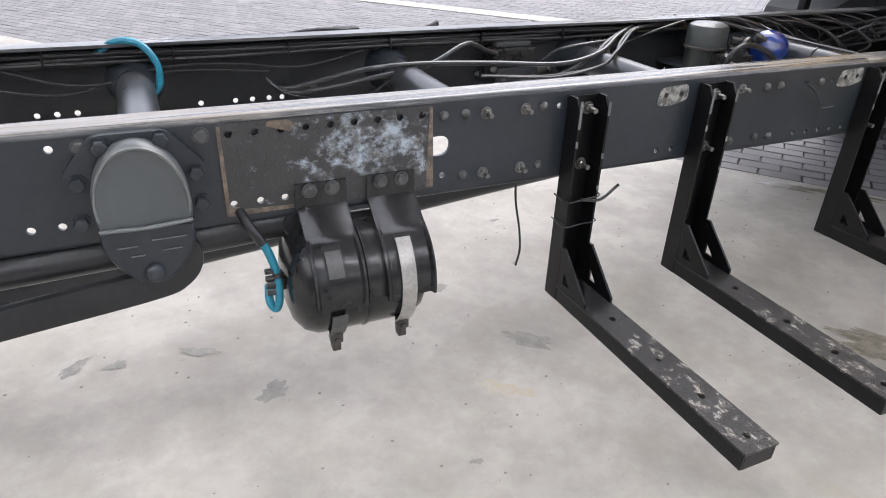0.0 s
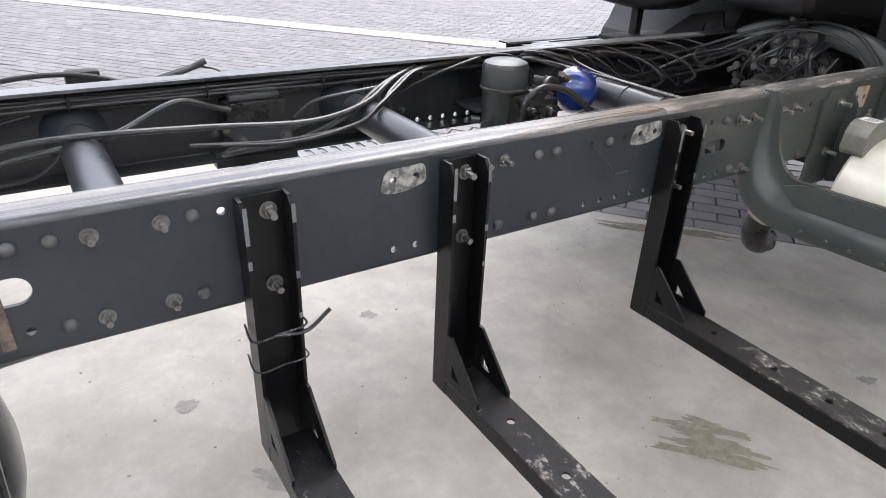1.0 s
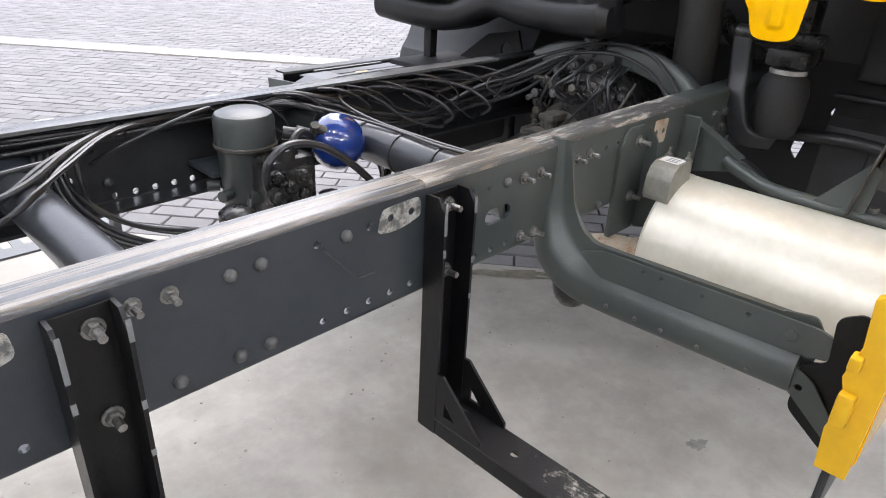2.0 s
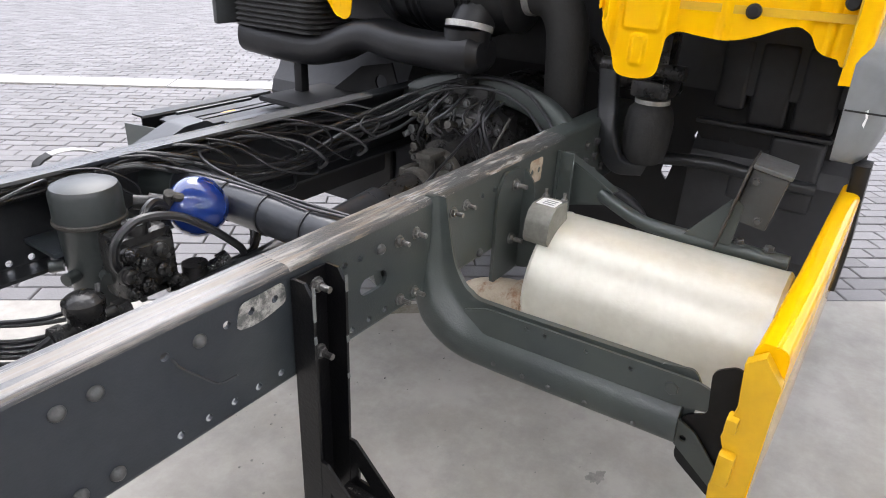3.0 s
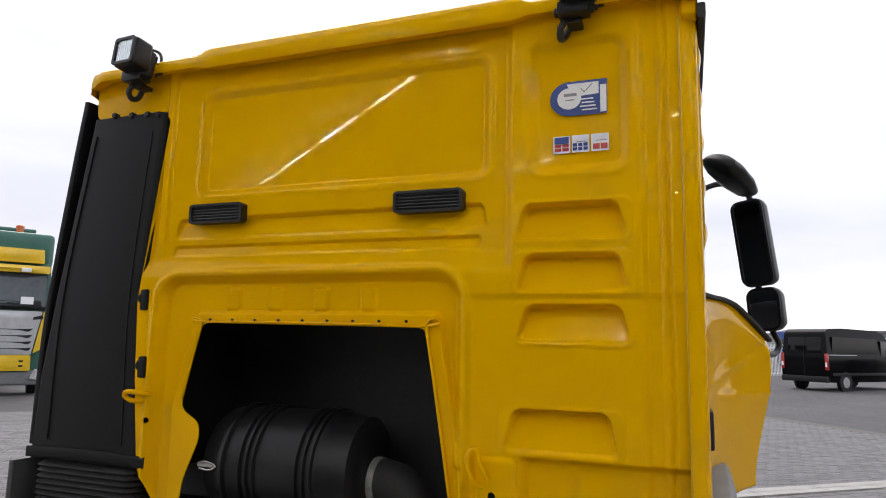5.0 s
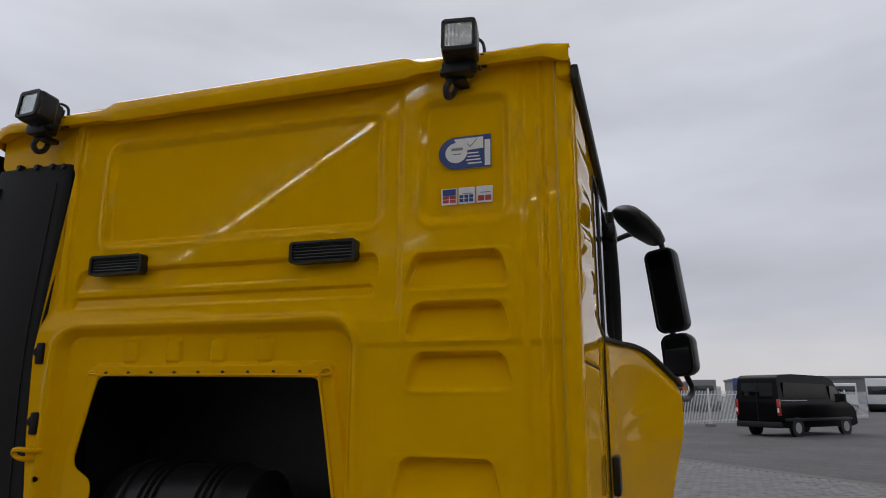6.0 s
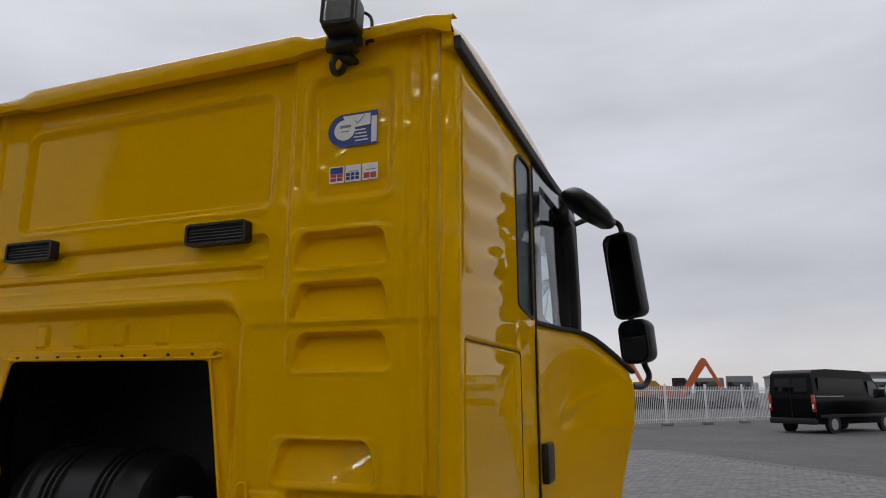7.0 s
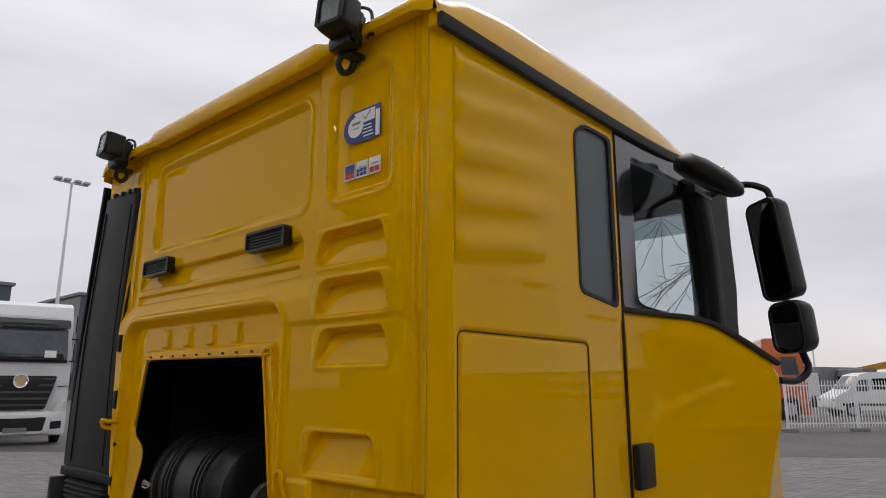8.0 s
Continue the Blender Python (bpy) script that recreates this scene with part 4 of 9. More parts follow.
rnd = random.Random(17)
for k in range(14):
    a = radians(rnd.uniform(0, 360))
    r0 = rnd.uniform(0.05, 0.17)
    y, z = GY + r0 * math.cos(a), GZ + r0 * math.sin(a)
    part("fitting", joined(rod((2.10, y, z), (2.045, y + rnd.uniform(-0.02, 0.02), z + rnd.uniform(-0.02, 0.02)), rnd.uniform(0.006, 0.013), seg=8),
                           lathe((2.075, y, z), (2.06, y, z), [(0, 0.016), (0.012, 0.016), (0.015, 0.01)], 6)), rnd.choice((GREASY, CASTING, BOLT_DK)), gearbox)
for k in range(8):
    y = rnd.uniform(-0.16, 0.18)
    part("hose", tube([(2.16, y, 0.90), (2.07, y + rnd.uniform(-0.03, 0.03), 0.86), (2.05, y + rnd.uniform(-0.06, 0.06), 0.80), (2.08, y + rnd.uniform(-0.08, 0.08), 0.73), (2.12, y + rnd.uniform(-0.1, 0.1), 0.64)], rnd.choice((0.003, 0.0045, 0.006)), 6), CABLE, gearbox)

# arched crossmember over the gearbox, behind the cab
arch = part("arched_crossmember", sweep([(2.30, 0.36, 0.78), (2.28, 0.30, 0.85), (2.26, 0.14, 0.905), (2.25, -0.05, 0.915), (2.23, -0.2, 0.895), (2.21, -0.30, 0.85), (2.20, -0.37, 0.78)], rrect(-0.03, 0.03, -0.04, 0.04, 0.014, 3)), FRAME, chassis)


# ---- cables and pipes along the frame ----
def bundle(name, label, runs, material=CABLE):
    t = thing(name, runs[0][0][0], label, "cables")
    for pts, r in runs:
        part("cable", tube(pts, r, 8), material, t)
    return t


rnd = random.Random(4)
runs = []
for k in range(7):
    y, z = 0.375 - 0.012 * (k % 3), 0.842 - 0.010 * (k // 3) - 0.002 * k
    pts = [(-2.6, y, z)]
    x = -2.2
    while x < 1.9:
        pts.append((x, y + rnd.uniform(-0.007, 0.004), z + rnd.uniform(-0.006, 0.006)))
        x += rnd.uniform(0.3, 0.45)
    pts += [(2.05, y - 0.05, z - 0.03), (2.3, y - 0.1, z + 0.02)]
    runs.append((pts, rnd.choice((0.0045, 0.006, 0.0075))))
main_loom = bundle("cable_loom", "black cables and air pipes tied inside the frame rail", runs)
for k in range(11):
    x = -1.5 + 0.32 * k
    part("cable_tie", box(x, x + 0.005, 0.338, 0.386, 0.812, 0.85, 0.002, 1), CABLE, main_loom)
bundle("grey_conduit", "thick grey conduits sagging between the valve block and the rail", [
    ([(-0.60, 0.396, 0.735), (-0.55, 0.36, 0.71), (-0.35, 0.25, 0.775), (-0.20, 0.18, 0.80), (0.05, 0.17, 0.79), (0.30, 0.16, 0.775), (0.47, 0.19, 0.795), (0.60, 0.27, 0.83), (0.72, 0.345, 0.845)], 0.0075),
    ([(-0.60, 0.396, 0.725), (-0.52, 0.34, 0.70), (-0.3, 0.24, 0.755), (-0.15, 0.2, 0.79), (0.0, 0.25, 0.835), (0.10, 0.30, 0.80), (0.145, 0.31, 0.785)], 0.0075),
    ([(0.17, 0.31, 0.69), (0.10, 0.25, 0.69), (0.14, 0.20, 0.71), (0.28, 0.17, 0.73), (0.42, 0.18, 0.775), (0.55, 0.25, 0.82), (0.7, 0.35, 0.838)], 0.007),
    ([(0.32, 0.31, 0.745), (0.36, 0.28, 0.79), (0.45, 0.24, 0.815), (0.58, 0.27, 0.815), (0.66, 0.33, 0.80)], 0.0055)], CABLE_GR)
bundle("thin_wires", "thin black wires looping between the frame rails", [
    ([(-1.4, 0.37, 0.78), (-1.15, 0.35, 0.74), (-0.9, 0.33, 0.80), (-0.7, 0.35, 0.795), (-0.5, 0.37, 0.77), (-0.3, 0.36, 0.81)], 0.003),
    ([(-1.3, 0.36, 0.815), (-1.1, 0.33, 0.765), (-0.85, 0.35, 0.785), (-0.6, 0.36, 0.765)], 0.003),
    ([(-0.57, 0.36, 0.70), (-0.45, 0.30, 0.68), (-0.33, 0.27, 0.69), (-0.25, 0.22, 0.76)], 0.004),
    ([(0.62, 0.37, 0.82), (0.60, 0.34, 0.76), (0.62, 0.33, 0.70), (0.70, 0.28, 0.63), (0.82, 0.22, 0.60), (0.90, 0.2, 0.60)], 0.0055),
    ([(0.64, 0.37, 0.82), (0.625, 0.33, 0.74), (0.65, 0.32, 0.66), (0.74, 0.26, 0.61), (0.85, 0.2, 0.59), (0.93, 0.17, 0.60)], 0.0055),
    ([(1.30, -0.385, 0.80), (1.285, -0.30, 0.817), (1.265, -0.15, 0.818), (1.27, 0.0, 0.818), (1.25, 0.18, 0.822), (1.17, 0.33, 0.838), (1.05, 0.372, 0.845)], 0.004), ([(1.32, -0.385, 0.795), (1.30, -0.28, 0.813), (1.285, -0.1, 0.816), (1.285, 0.1, 0.818), (1.30, 0.25, 0.83), (1.36, 0.36, 0.84)], 0.004),
    ([(1.30, -0.37, 0.81), (1.40, -0.30, 0.80), (1.6, -0.22, 0.79), (1.85, -0.14, 0.80), (2.10, -0.10, 0.86)], 0.0045)], CABLE)
bundle("air_hoses", "black air hoses looping from the rail to the dryer", [
    ([(0.60 - 0.012 * k, 0.375, 0.825 - 0.004 * k), (0.585 - 0.014 * k, 0.335, 0.775), (0.60 - 0.012 * k, 0.30, 0.70 - 0.006 * k), (0.66 - 0.006 * k, 0.24, 0.632 - 0.008 * k), (0.75, 0.17 - 0.008 * k, 0.60 - 0.008 * k), (0.83, 0.12 - 0.01 * k, 0.605 - 0.006 * k)], 0.0062) for k in range(4)]
    + [([(1.06 + 0.05 * k, 0.37, 0.845), (0.86, 0.345, 0.85 - 0.006 * k), (0.70, 0.31 - 0.01 * k, 0.842), (0.57, 0.21 - 0.015 * k, 0.822), (0.49, 0.13, 0.800 + 0.006 * k), (0.40, 0.09, 0.775), (0.22, 0.08 + 0.02 * k, 0.755), (0.0, 0.14, 0.76)], 0.0052) for k in range(2)]
    + [([(0.96, 0.36, 0.835), (0.93, 0.31, 0.86), (0.84, 0.30, 0.845), (0.72, 0.33, 0.80), (0.66, 0.36, 0.76)], 0.005)])
loops = []
for k in range(9):
    a, b, c = rnd.uniform(-0.02, 0.02), rnd.uniform(-0.02, 0.03), rnd.uniform(-0.03, 0.03)
    loops.append(([(1.08 + a, 0.36, 0.83), (1.16 + a, 0.32 + b, 0.85 + b * 0.5), (1.26, 0.29 + c, 0.82 + b), (1.42 + a, 0.27 + c, 0.76 + b), (1.62 + c, 0.27 + a, 0.74 + b * 0.6), (1.85 + a, 0.30 + c, 0.75 + b), (2.05, 0.22 + c, 0.80 + b), (2.2 + a, 0.12, 0.90)], rnd.choice((0.004, 0.0055, 0.0065))))
for k in range(6):
    a, b, c = rnd.uniform(-0.03, 0.05), rnd.uniform(-0.04, 0.02), rnd.uniform(-0.04, 0.03)
    x = 1.15 + 0.09 * k
    loops.append(([(x, 0.375, 0.80 + b * 0.4), (x + 0.06, 0.34, 0.83 + b * 0.5), (x + 0.15 + a, 0.28 + c, 0.80 + b), (x + 0.22 + a, 0.22 + c, 0.74 + b), (x + 0.32 + c, 0.24 + a * 0.5, 0.70 + b * 0.6), (x + 0.45, 0.33 + c * 0.5, 0.72 + b), (x + 0.55, 0.372, 0.75 + c)], rnd.choice((0.003, 0.004, 0.0055))))
for k in range(8):
    x = 0.95 + 0.13 * k + rnd.uniform(-0.03, 0.03)
    dz = rnd.uniform(-0.03, 0.02)
    loops.append(([(x, 0.37, 0.845), (x + 0.04, 0.33, 0.86 + dz * 0.3), (x + 0.11, 0.27 + dz, 0.845 + dz), (x + 0.17, 0.26, 0.79 + dz), (x + 0.16, 0.30, 0.745), (x + 0.09, 0.345, 0.75 - dz), (x + 0.03, 0.375, 0.79)], rnd.choice((0.0025, 0.0035, 0.0045))))
bundle("cable_tangle", "tangle of black cables and pipes behind the gearbox", loops)
bundle("arch_pipes", "black air pipes clipped over the arched crossmember", [
    ([(1.72, 0.32, 0.79), (1.95, 0.26, 0.84), (2.12, 0.16, 0.905), (2.2, 0.0, 0.955), (2.2, -0.16, 0.945), (2.17, -0.28, 0.87), (2.15, -0.32, 0.82)], 0.0065),
    ([(1.68, 0.31, 0.73), (1.8, 0.26, 0.79), (1.87, 0.22, 0.825), (1.97, 0.18, 0.845), (2.1, 0.08, 0.915), (2.17, -0.06, 0.93), (2.16, -0.2, 0.895), (2.14, -0.3, 0.81)], 0.0055),
    ([(1.90, 0.19, 0.78), (1.86, 0.215, 0.815), (1.90, 0.225, 0.84), (1.93, 0.20, 0.815), (1.88, 0.20, 0.78)], 0.005),
    ([(2.14, 0.06, 0.915), (2.08, 0.10, 0.85), (2.05, 0.13, 0.77), (2.08, 0.14, 0.72)], 0.005)])

# ---- valve block on the far rail ----
valve = thing("valve_block", (0.225, 0.33, 0.66), "dark grey pneumatic valve block bolted inside the frame rail", "valve")
part("body", box(0.14, 0.31, 0.30, 0.392, 0.665, 0.735, 0.008), TUBE, valve)
part("upper_body", box(0.135, 0.30, 0.315, 0.392, 0.7355, 0.80, 0.01), GREASY, valve)
part("lid", box(0.15, 0.285, 0.325, 0.385, 0.8005, 0.818, 0.006), PLASTIC_GR, valve)
for x in (0.165, 0.285):
    piece("bolt", nut_me, Matrix.Translation((x, 0.30, 0.70)) @ OUT_R, valve)
    part("port", rod((x, 0.33, 0.70), (x - 0.04 if x < 0.2 else x + 0.05, 0.29, 0.74), 0.011, seg=10), CASTING, valve)
part("lower_plate", box(0.10, 0.33, 0.335, 0.392, 0.62, 0.6645, 0.004), FRAME_IN, valve)
strainer = thing("water_separator", (0.17, 0.30, 0.50), "small black water separator with an amber band below the valve", "separator")
part("head", rod((0.17, 0.32, 0.60), (0.17, 0.32, 0.62), 0.032, seg=16), GREASY, strainer)
part("bowl", lathe((0.17, 0.32, 0.60), (0.17, 0.32, 0.51), [(0, 0.03), (0.06, 0.03), (0.082, 0.02), (0.09, 0)], 18), GREASY, strainer)
part("band", lathe((0.17, 0.32, 0.575), (0.17, 0.32, 0.55), [(0, 0.0302), (0.0, 0.031), (0.025, 0.031), (0.025, 0.0302)], 18), AMBER, strainer, "amber yellow band")
part("bracket", box(0.205, 0.215, 0.30, 0.39, 0.52, 0.62, 0.003), GREASY, strainer)

# ---- air dryer with its valves, and the blue accumulator ----
dryer = thing("air_dryer", (0.955, 0.20, 0.56), "dark grey air dryer canister with clustered black valves and pipes", "air dryer")
DX, DY = 0.982, 0.235
part("canister", lathe((DX, DY, 0.568), (DX, DY, 0.868), [(0, 0.045), (0.01, 0.06), (0.10, 0.066), (0.205, 0.069), (0.212, 0.074), (0.226, 0.074), (0.230, 0.073), (0.278, 0.073), (0.291, 0.067), (0.298, 0.05), (0.30, 0)], 36), DRYER, dryer, "smooth dark grey canister")
part("clamp_ring", lathe((DX, DY, 0.775), (DX, DY, 0.789), [(0, 0.0735), (0.004, 0.077), (0.010, 0.077), (0.014, 0.0735)], 36), CASTING, dryer)
for a in (200, 150, 250):
    c, s = math.cos(radians(a)), math.sin(radians(a))
    part("lug", rod((DX + 0.07 * c, DY + 0.07 * s, 0.69 + 0.02 * math.sin(a)), (DX + 0.10 * c, DY + 0.10 * s, 0.69 + 0.02 * math.sin(a)), 0.014, seg=12), DRYER, dryer)
VX0 = -0.03
vb = part("valve_body", joined(box(0.985 + VX0, 1.115 + VX0, 0.085, 0.18, 0.62, 0.775, 0.018), box(1.0 + VX0, 1.10 + VX0, 0.065, 0.10, 0.65, 0.755, 0.015), rod((1.04 + VX0, 0.11, 0.77), (1.04 + VX0, 0.11, 0.795), 0.026, seg=14)), GREASY, dryer, "greasy black valve body")
k = 0
for x, z, r in ((0.985, 0.70, 0.017), (1.02, 0.665, 0.019), (1.022, 0.715, 0.018), (1.058, 0.69, 0.017), (1.06, 0.735, 0.017), (0.992, 0.745, 0.013), (1.085, 0.655, 0.013), (0.99, 0.655, 0.012)):
    k += 1
    part("valve_cap", lathe((x + VX0, 0.075, z), (x + VX0 + 0.004, 0.026 - 0.006 * (k % 3), z + 0.006), [(0, r * 1.25), (0.010, r * 1.2), (0.011, r), (0.022, r * 0.95), (0.026, r * 0.7), (0.027, r * 0.4), (0.033, r * 0.4)], 14), GREASY, vb)
    piece("bolt", nut_me, Matrix.Translation((x + VX0 + 0.018, 0.068, z - 0.018)) @ OUT_R @ Matrix.Scale(0.55, 4), vb)
part("bracket", box(0.90, 1.14, 0.26, 0.392, 0.70, 0.712, 0.003), FRAME, dryer)
part("bracket", plate([(0.30, 0.712), (0.392, 0.712), (0.392, 0.86), (0.37, 0.86)], [], "x", 1.05, 1.056), FRAME, dryer)
RX, RY2 = 0.862, 0.085
part("regulator", joined(lathe((RX, RY2, 0.55), (RX, RY2, 0.695), [(0, 0.030), (0.01, 0.036), (0.10, 0.036), (0.11, 0.041), (0.13, 0.041), (0.14, 0.03), (0.145, 0.012)], 20),
                         rod((RX - 0.06, RY2, 0.622), (RX + 0.09, RY2, 0.622), 0.019, seg=10), rod((RX - 0.075, RY2, 0.622), (RX - 0.05, RY2, 0.622), 0.024, seg=6), rod((RX + 0.06, RY2, 0.622), (RX + 0.085, RY2, 0.622), 0.025, seg=6)), GREASY, dryer)
part("bowl", lathe((RX, RY2, 0.55), (RX, RY2, 0.48), [(0, 0.028), (0.02, 0.026), (0.06, 0.02), (0.07, 0)], 10), PLASTIC, dryer)
part("regulator", joined(rod((1.12, 0.08, 0.57), (1.12, 0.08, 0.665), 0.03, seg=16), rod((1.12, 0.08, 0.63), (1.19, 0.06, 0.65), 0.018, seg=10), rod((1.05, 0.09, 0.63), (1.12, 0.08, 0.63), 0.018, seg=10),
                         rod((1.12, 0.08, 0.575), (1.12, 0.08, 0.51), 0.02, seg=10), rod((1.175, 0.063, 0.645), (1.20, 0.057, 0.653), 0.024, seg=6)), GREASY, dryer)
for pts, r in (([(0.955, 0.09, 0.70), (0.935, 0.075, 0.74), (0.945, 0.07, 0.785), (1.0, 0.07, 0.815), (1.08, 0.06, 0.80), (1.15, 0.04, 0.75), (1.21, 0.03, 0.69), (1.23, 0.04, 0.66)], 0.0095),
               ([(1.03, 0.10, 0.78), (1.03, 0.10, 0.81), (1.06, 0.11, 0.825), (1.10, 0.12, 0.805)], 0.010),
               ([(1.2, 0.06, 0.64), (1.27, 0.05, 0.66), (1.33, 0.10, 0.73), (1.34, 0.2, 0.78), (1.3, 0.3, 0.80)], 0.009),
               ([(1.2, 0.08, 0.60), (1.27, 0.08, 0.61), (1.34, 0.14, 0.66), (1.36, 0.25, 0.72)], 0.008),
               ([(0.79, 0.085, 0.622), (0.73, 0.10, 0.59), (0.70, 0.14, 0.58), (0.62, 0.2, 0.60)], 0.011),
               ([(0.79, 0.08, 0.615), (0.73, 0.08, 0.57), (0.69, 0.12, 0.56), (0.60, 0.2, 0.58)], 0.010),
               ([(0.90, 0.09, 0.70), (0.885, 0.07, 0.66), (0.89, 0.06, 0.61), (0.93, 0.06, 0.58)], 0.006),
               ([(0.99, 0.05, 0.60), (1.05, 0.03, 0.575), (1.12, 0.05, 0.59)], 0.009)):
    part("pipe", tube(pts, r, 8), CABLE, dryer)
ball = thing("accumulator", (1.19, 0.12, 0.70), "glossy blue spherical pressure accumulator beside the air dryer", "accumulator")
part("sphere", lathe((1.115, 0.155, 0.782), (1.225, 0.065, 0.782), [(0, 0), (0.004, 0.025), (0.016, 0.047), (0.034, 0.063), (0.05, 0.07), (0.068, 0.072), (0.088, 0.069), (0.108, 0.059), (0.125, 0.042), (0.137, 0.02), (0.14, 0)], 36), BLUE, ball)
part("neck", joined(rod((1.13, 0.14, 0.785), (1.085, 0.175, 0.80), 0.024, seg=14), rod((1.09, 0.17, 0.80), (1.06, 0.19, 0.805), 0.017, seg=10)), GREASY, ball)
part("fitting", joined(rod((1.105, 0.125, 0.80), (1.095, 0.10, 0.84), 0.012, seg=8), rod((1.10, 0.10, 0.83), (1.14, 0.085, 0.815), 0.011, seg=8)), CASTING, ball)

# ---- exhaust ----
MX, MZ, MR = 1.83, 0.54, 0.178
muffler = thing("exhaust_muffler", (MX, -0.79, MZ - MR), "pale aluminised steel exhaust muffler drum mounted across the truck", "muffler")
part("drum", lathe((MX, -0.497, MZ), (MX, -1.075, MZ), [(0, 0.10), (0.0, MR - 0.012), (0.004, MR - 0.002), (0.012, MR + 0.002), (0.02, MR), (0.56, MR), (0.568, MR + 0.002), (0.576, MR - 0.006), (0.578, 0.0)], 64), MUFFLER, muffler)
part("inlet_ring", lathe((1.70, -0.50, 0.50), (1.70, -0.46, 0.50), [(0, 0.058), (0.008, 0.062), (0.03, 0.062), (0.04, 0.056)], 24), RUSTPIPE, muffler, "rust brown clamp ring")
part("pipe_elbow", sweep([(1.70, -0.505, 0.50), (1.70, -0.44, 0.50), (1.685, -0.375, 0.488), (1.68, -0.33, 0.455), (1.68, -0.31, 0.41)], circle(0.052, 24)), RUSTPIPE, muffler, "tan and rust stained exhaust elbow")
tail = thing("tail_pipe", (1.80, -0.25, 0.22), "dark soot stained exhaust tail pipe end below the rail", "exhaust pipe")
bm = sweep([(1.68, -0.31, 0.415), (1.685, -0.298, 0.36), (1.72, -0.285, 0.31), (1.77, -0.272, 0.28), (1.81, -0.26, 0.27)], circle(0.046, 20))
part("pipe", bm, GREASY, tail)
part("opening", lathe((1.825, -0.252, 0.279), (1.795, -0.268, 0.261), [(0, 0.045), (0.036, 0.047), (0.036, 0.040), (0.01, 0.038), (0.01, 0)], 20), BLACK_IN, tail)
saddle_m = part("mount_clamp", plate(round_corners([(MX + (MR + 0.003) * math.cos(radians(a)), MZ + (MR + 0.003) * math.sin(radians(a))) for a in range(96, 134, 6)] + [(1.697, 0.690), (1.702, 0.735), (1.715, 0.760), (1.738, 0.772), (1.80, 0.772)], 0.004, 2), [], "y", -0.535, -0.468), mat("clamp_casting", (0.27, 0.27, 0.24), 0.5, 0.3, dark=(0.16, 0.155, 0.135), nscale=12, amount=0.7, bump=0.02), muffler, "pale cast clamp saddle with paper label")
part("label", box(1.738, 1.785, -0.528, -0.476, 0.7725, 0.7735), WHITE_ST, saddle_m, "faded white paper label with worn print")
for k in range(3):
    part("print_bar", box(1.745 + 0.012 * k, 1.75 + 0.012 * k, -0.522, -0.49, 0.7738, 0.7742), GREY_ST, saddle_m)
for y in (-0.476, -0.528):
    piece("bolt", stud_me, Matrix.Translation((1.793, y, 0.772)) @ Matrix.Scale(0.8, 4), saddle_m)
plate_m = thing("muffler_bracket", (1.73, -0.41, 0.60), "dark grey pressed steel muffler bracket on the frame rail", "bracket")
part("backing", plate(round_corners([(1.66, 0.55), (1.79, 0.55), (1.80, 0.80), (1.77, 0.846), (1.69, 0.846), (1.66, 0.80)], 0.012), [], "y", -0.41, -0.4015), FRAME, plate_m)
part("rib", plate(round_corners([(-0.41, 0.55), (-0.455, 0.56), (-0.47, 0.62), (-0.44, 0.80), (-0.41, 0.84)], 0.01), [], "x", 1.79, 1.797), FRAME, plate_m)
for z in (0.805, 0.655):
    piece("bolt", stud_me, Matrix.Translation((1.74, -0.411, z)) @ OUT_R @ Matrix.Scale(1.2, 4), plate_m)


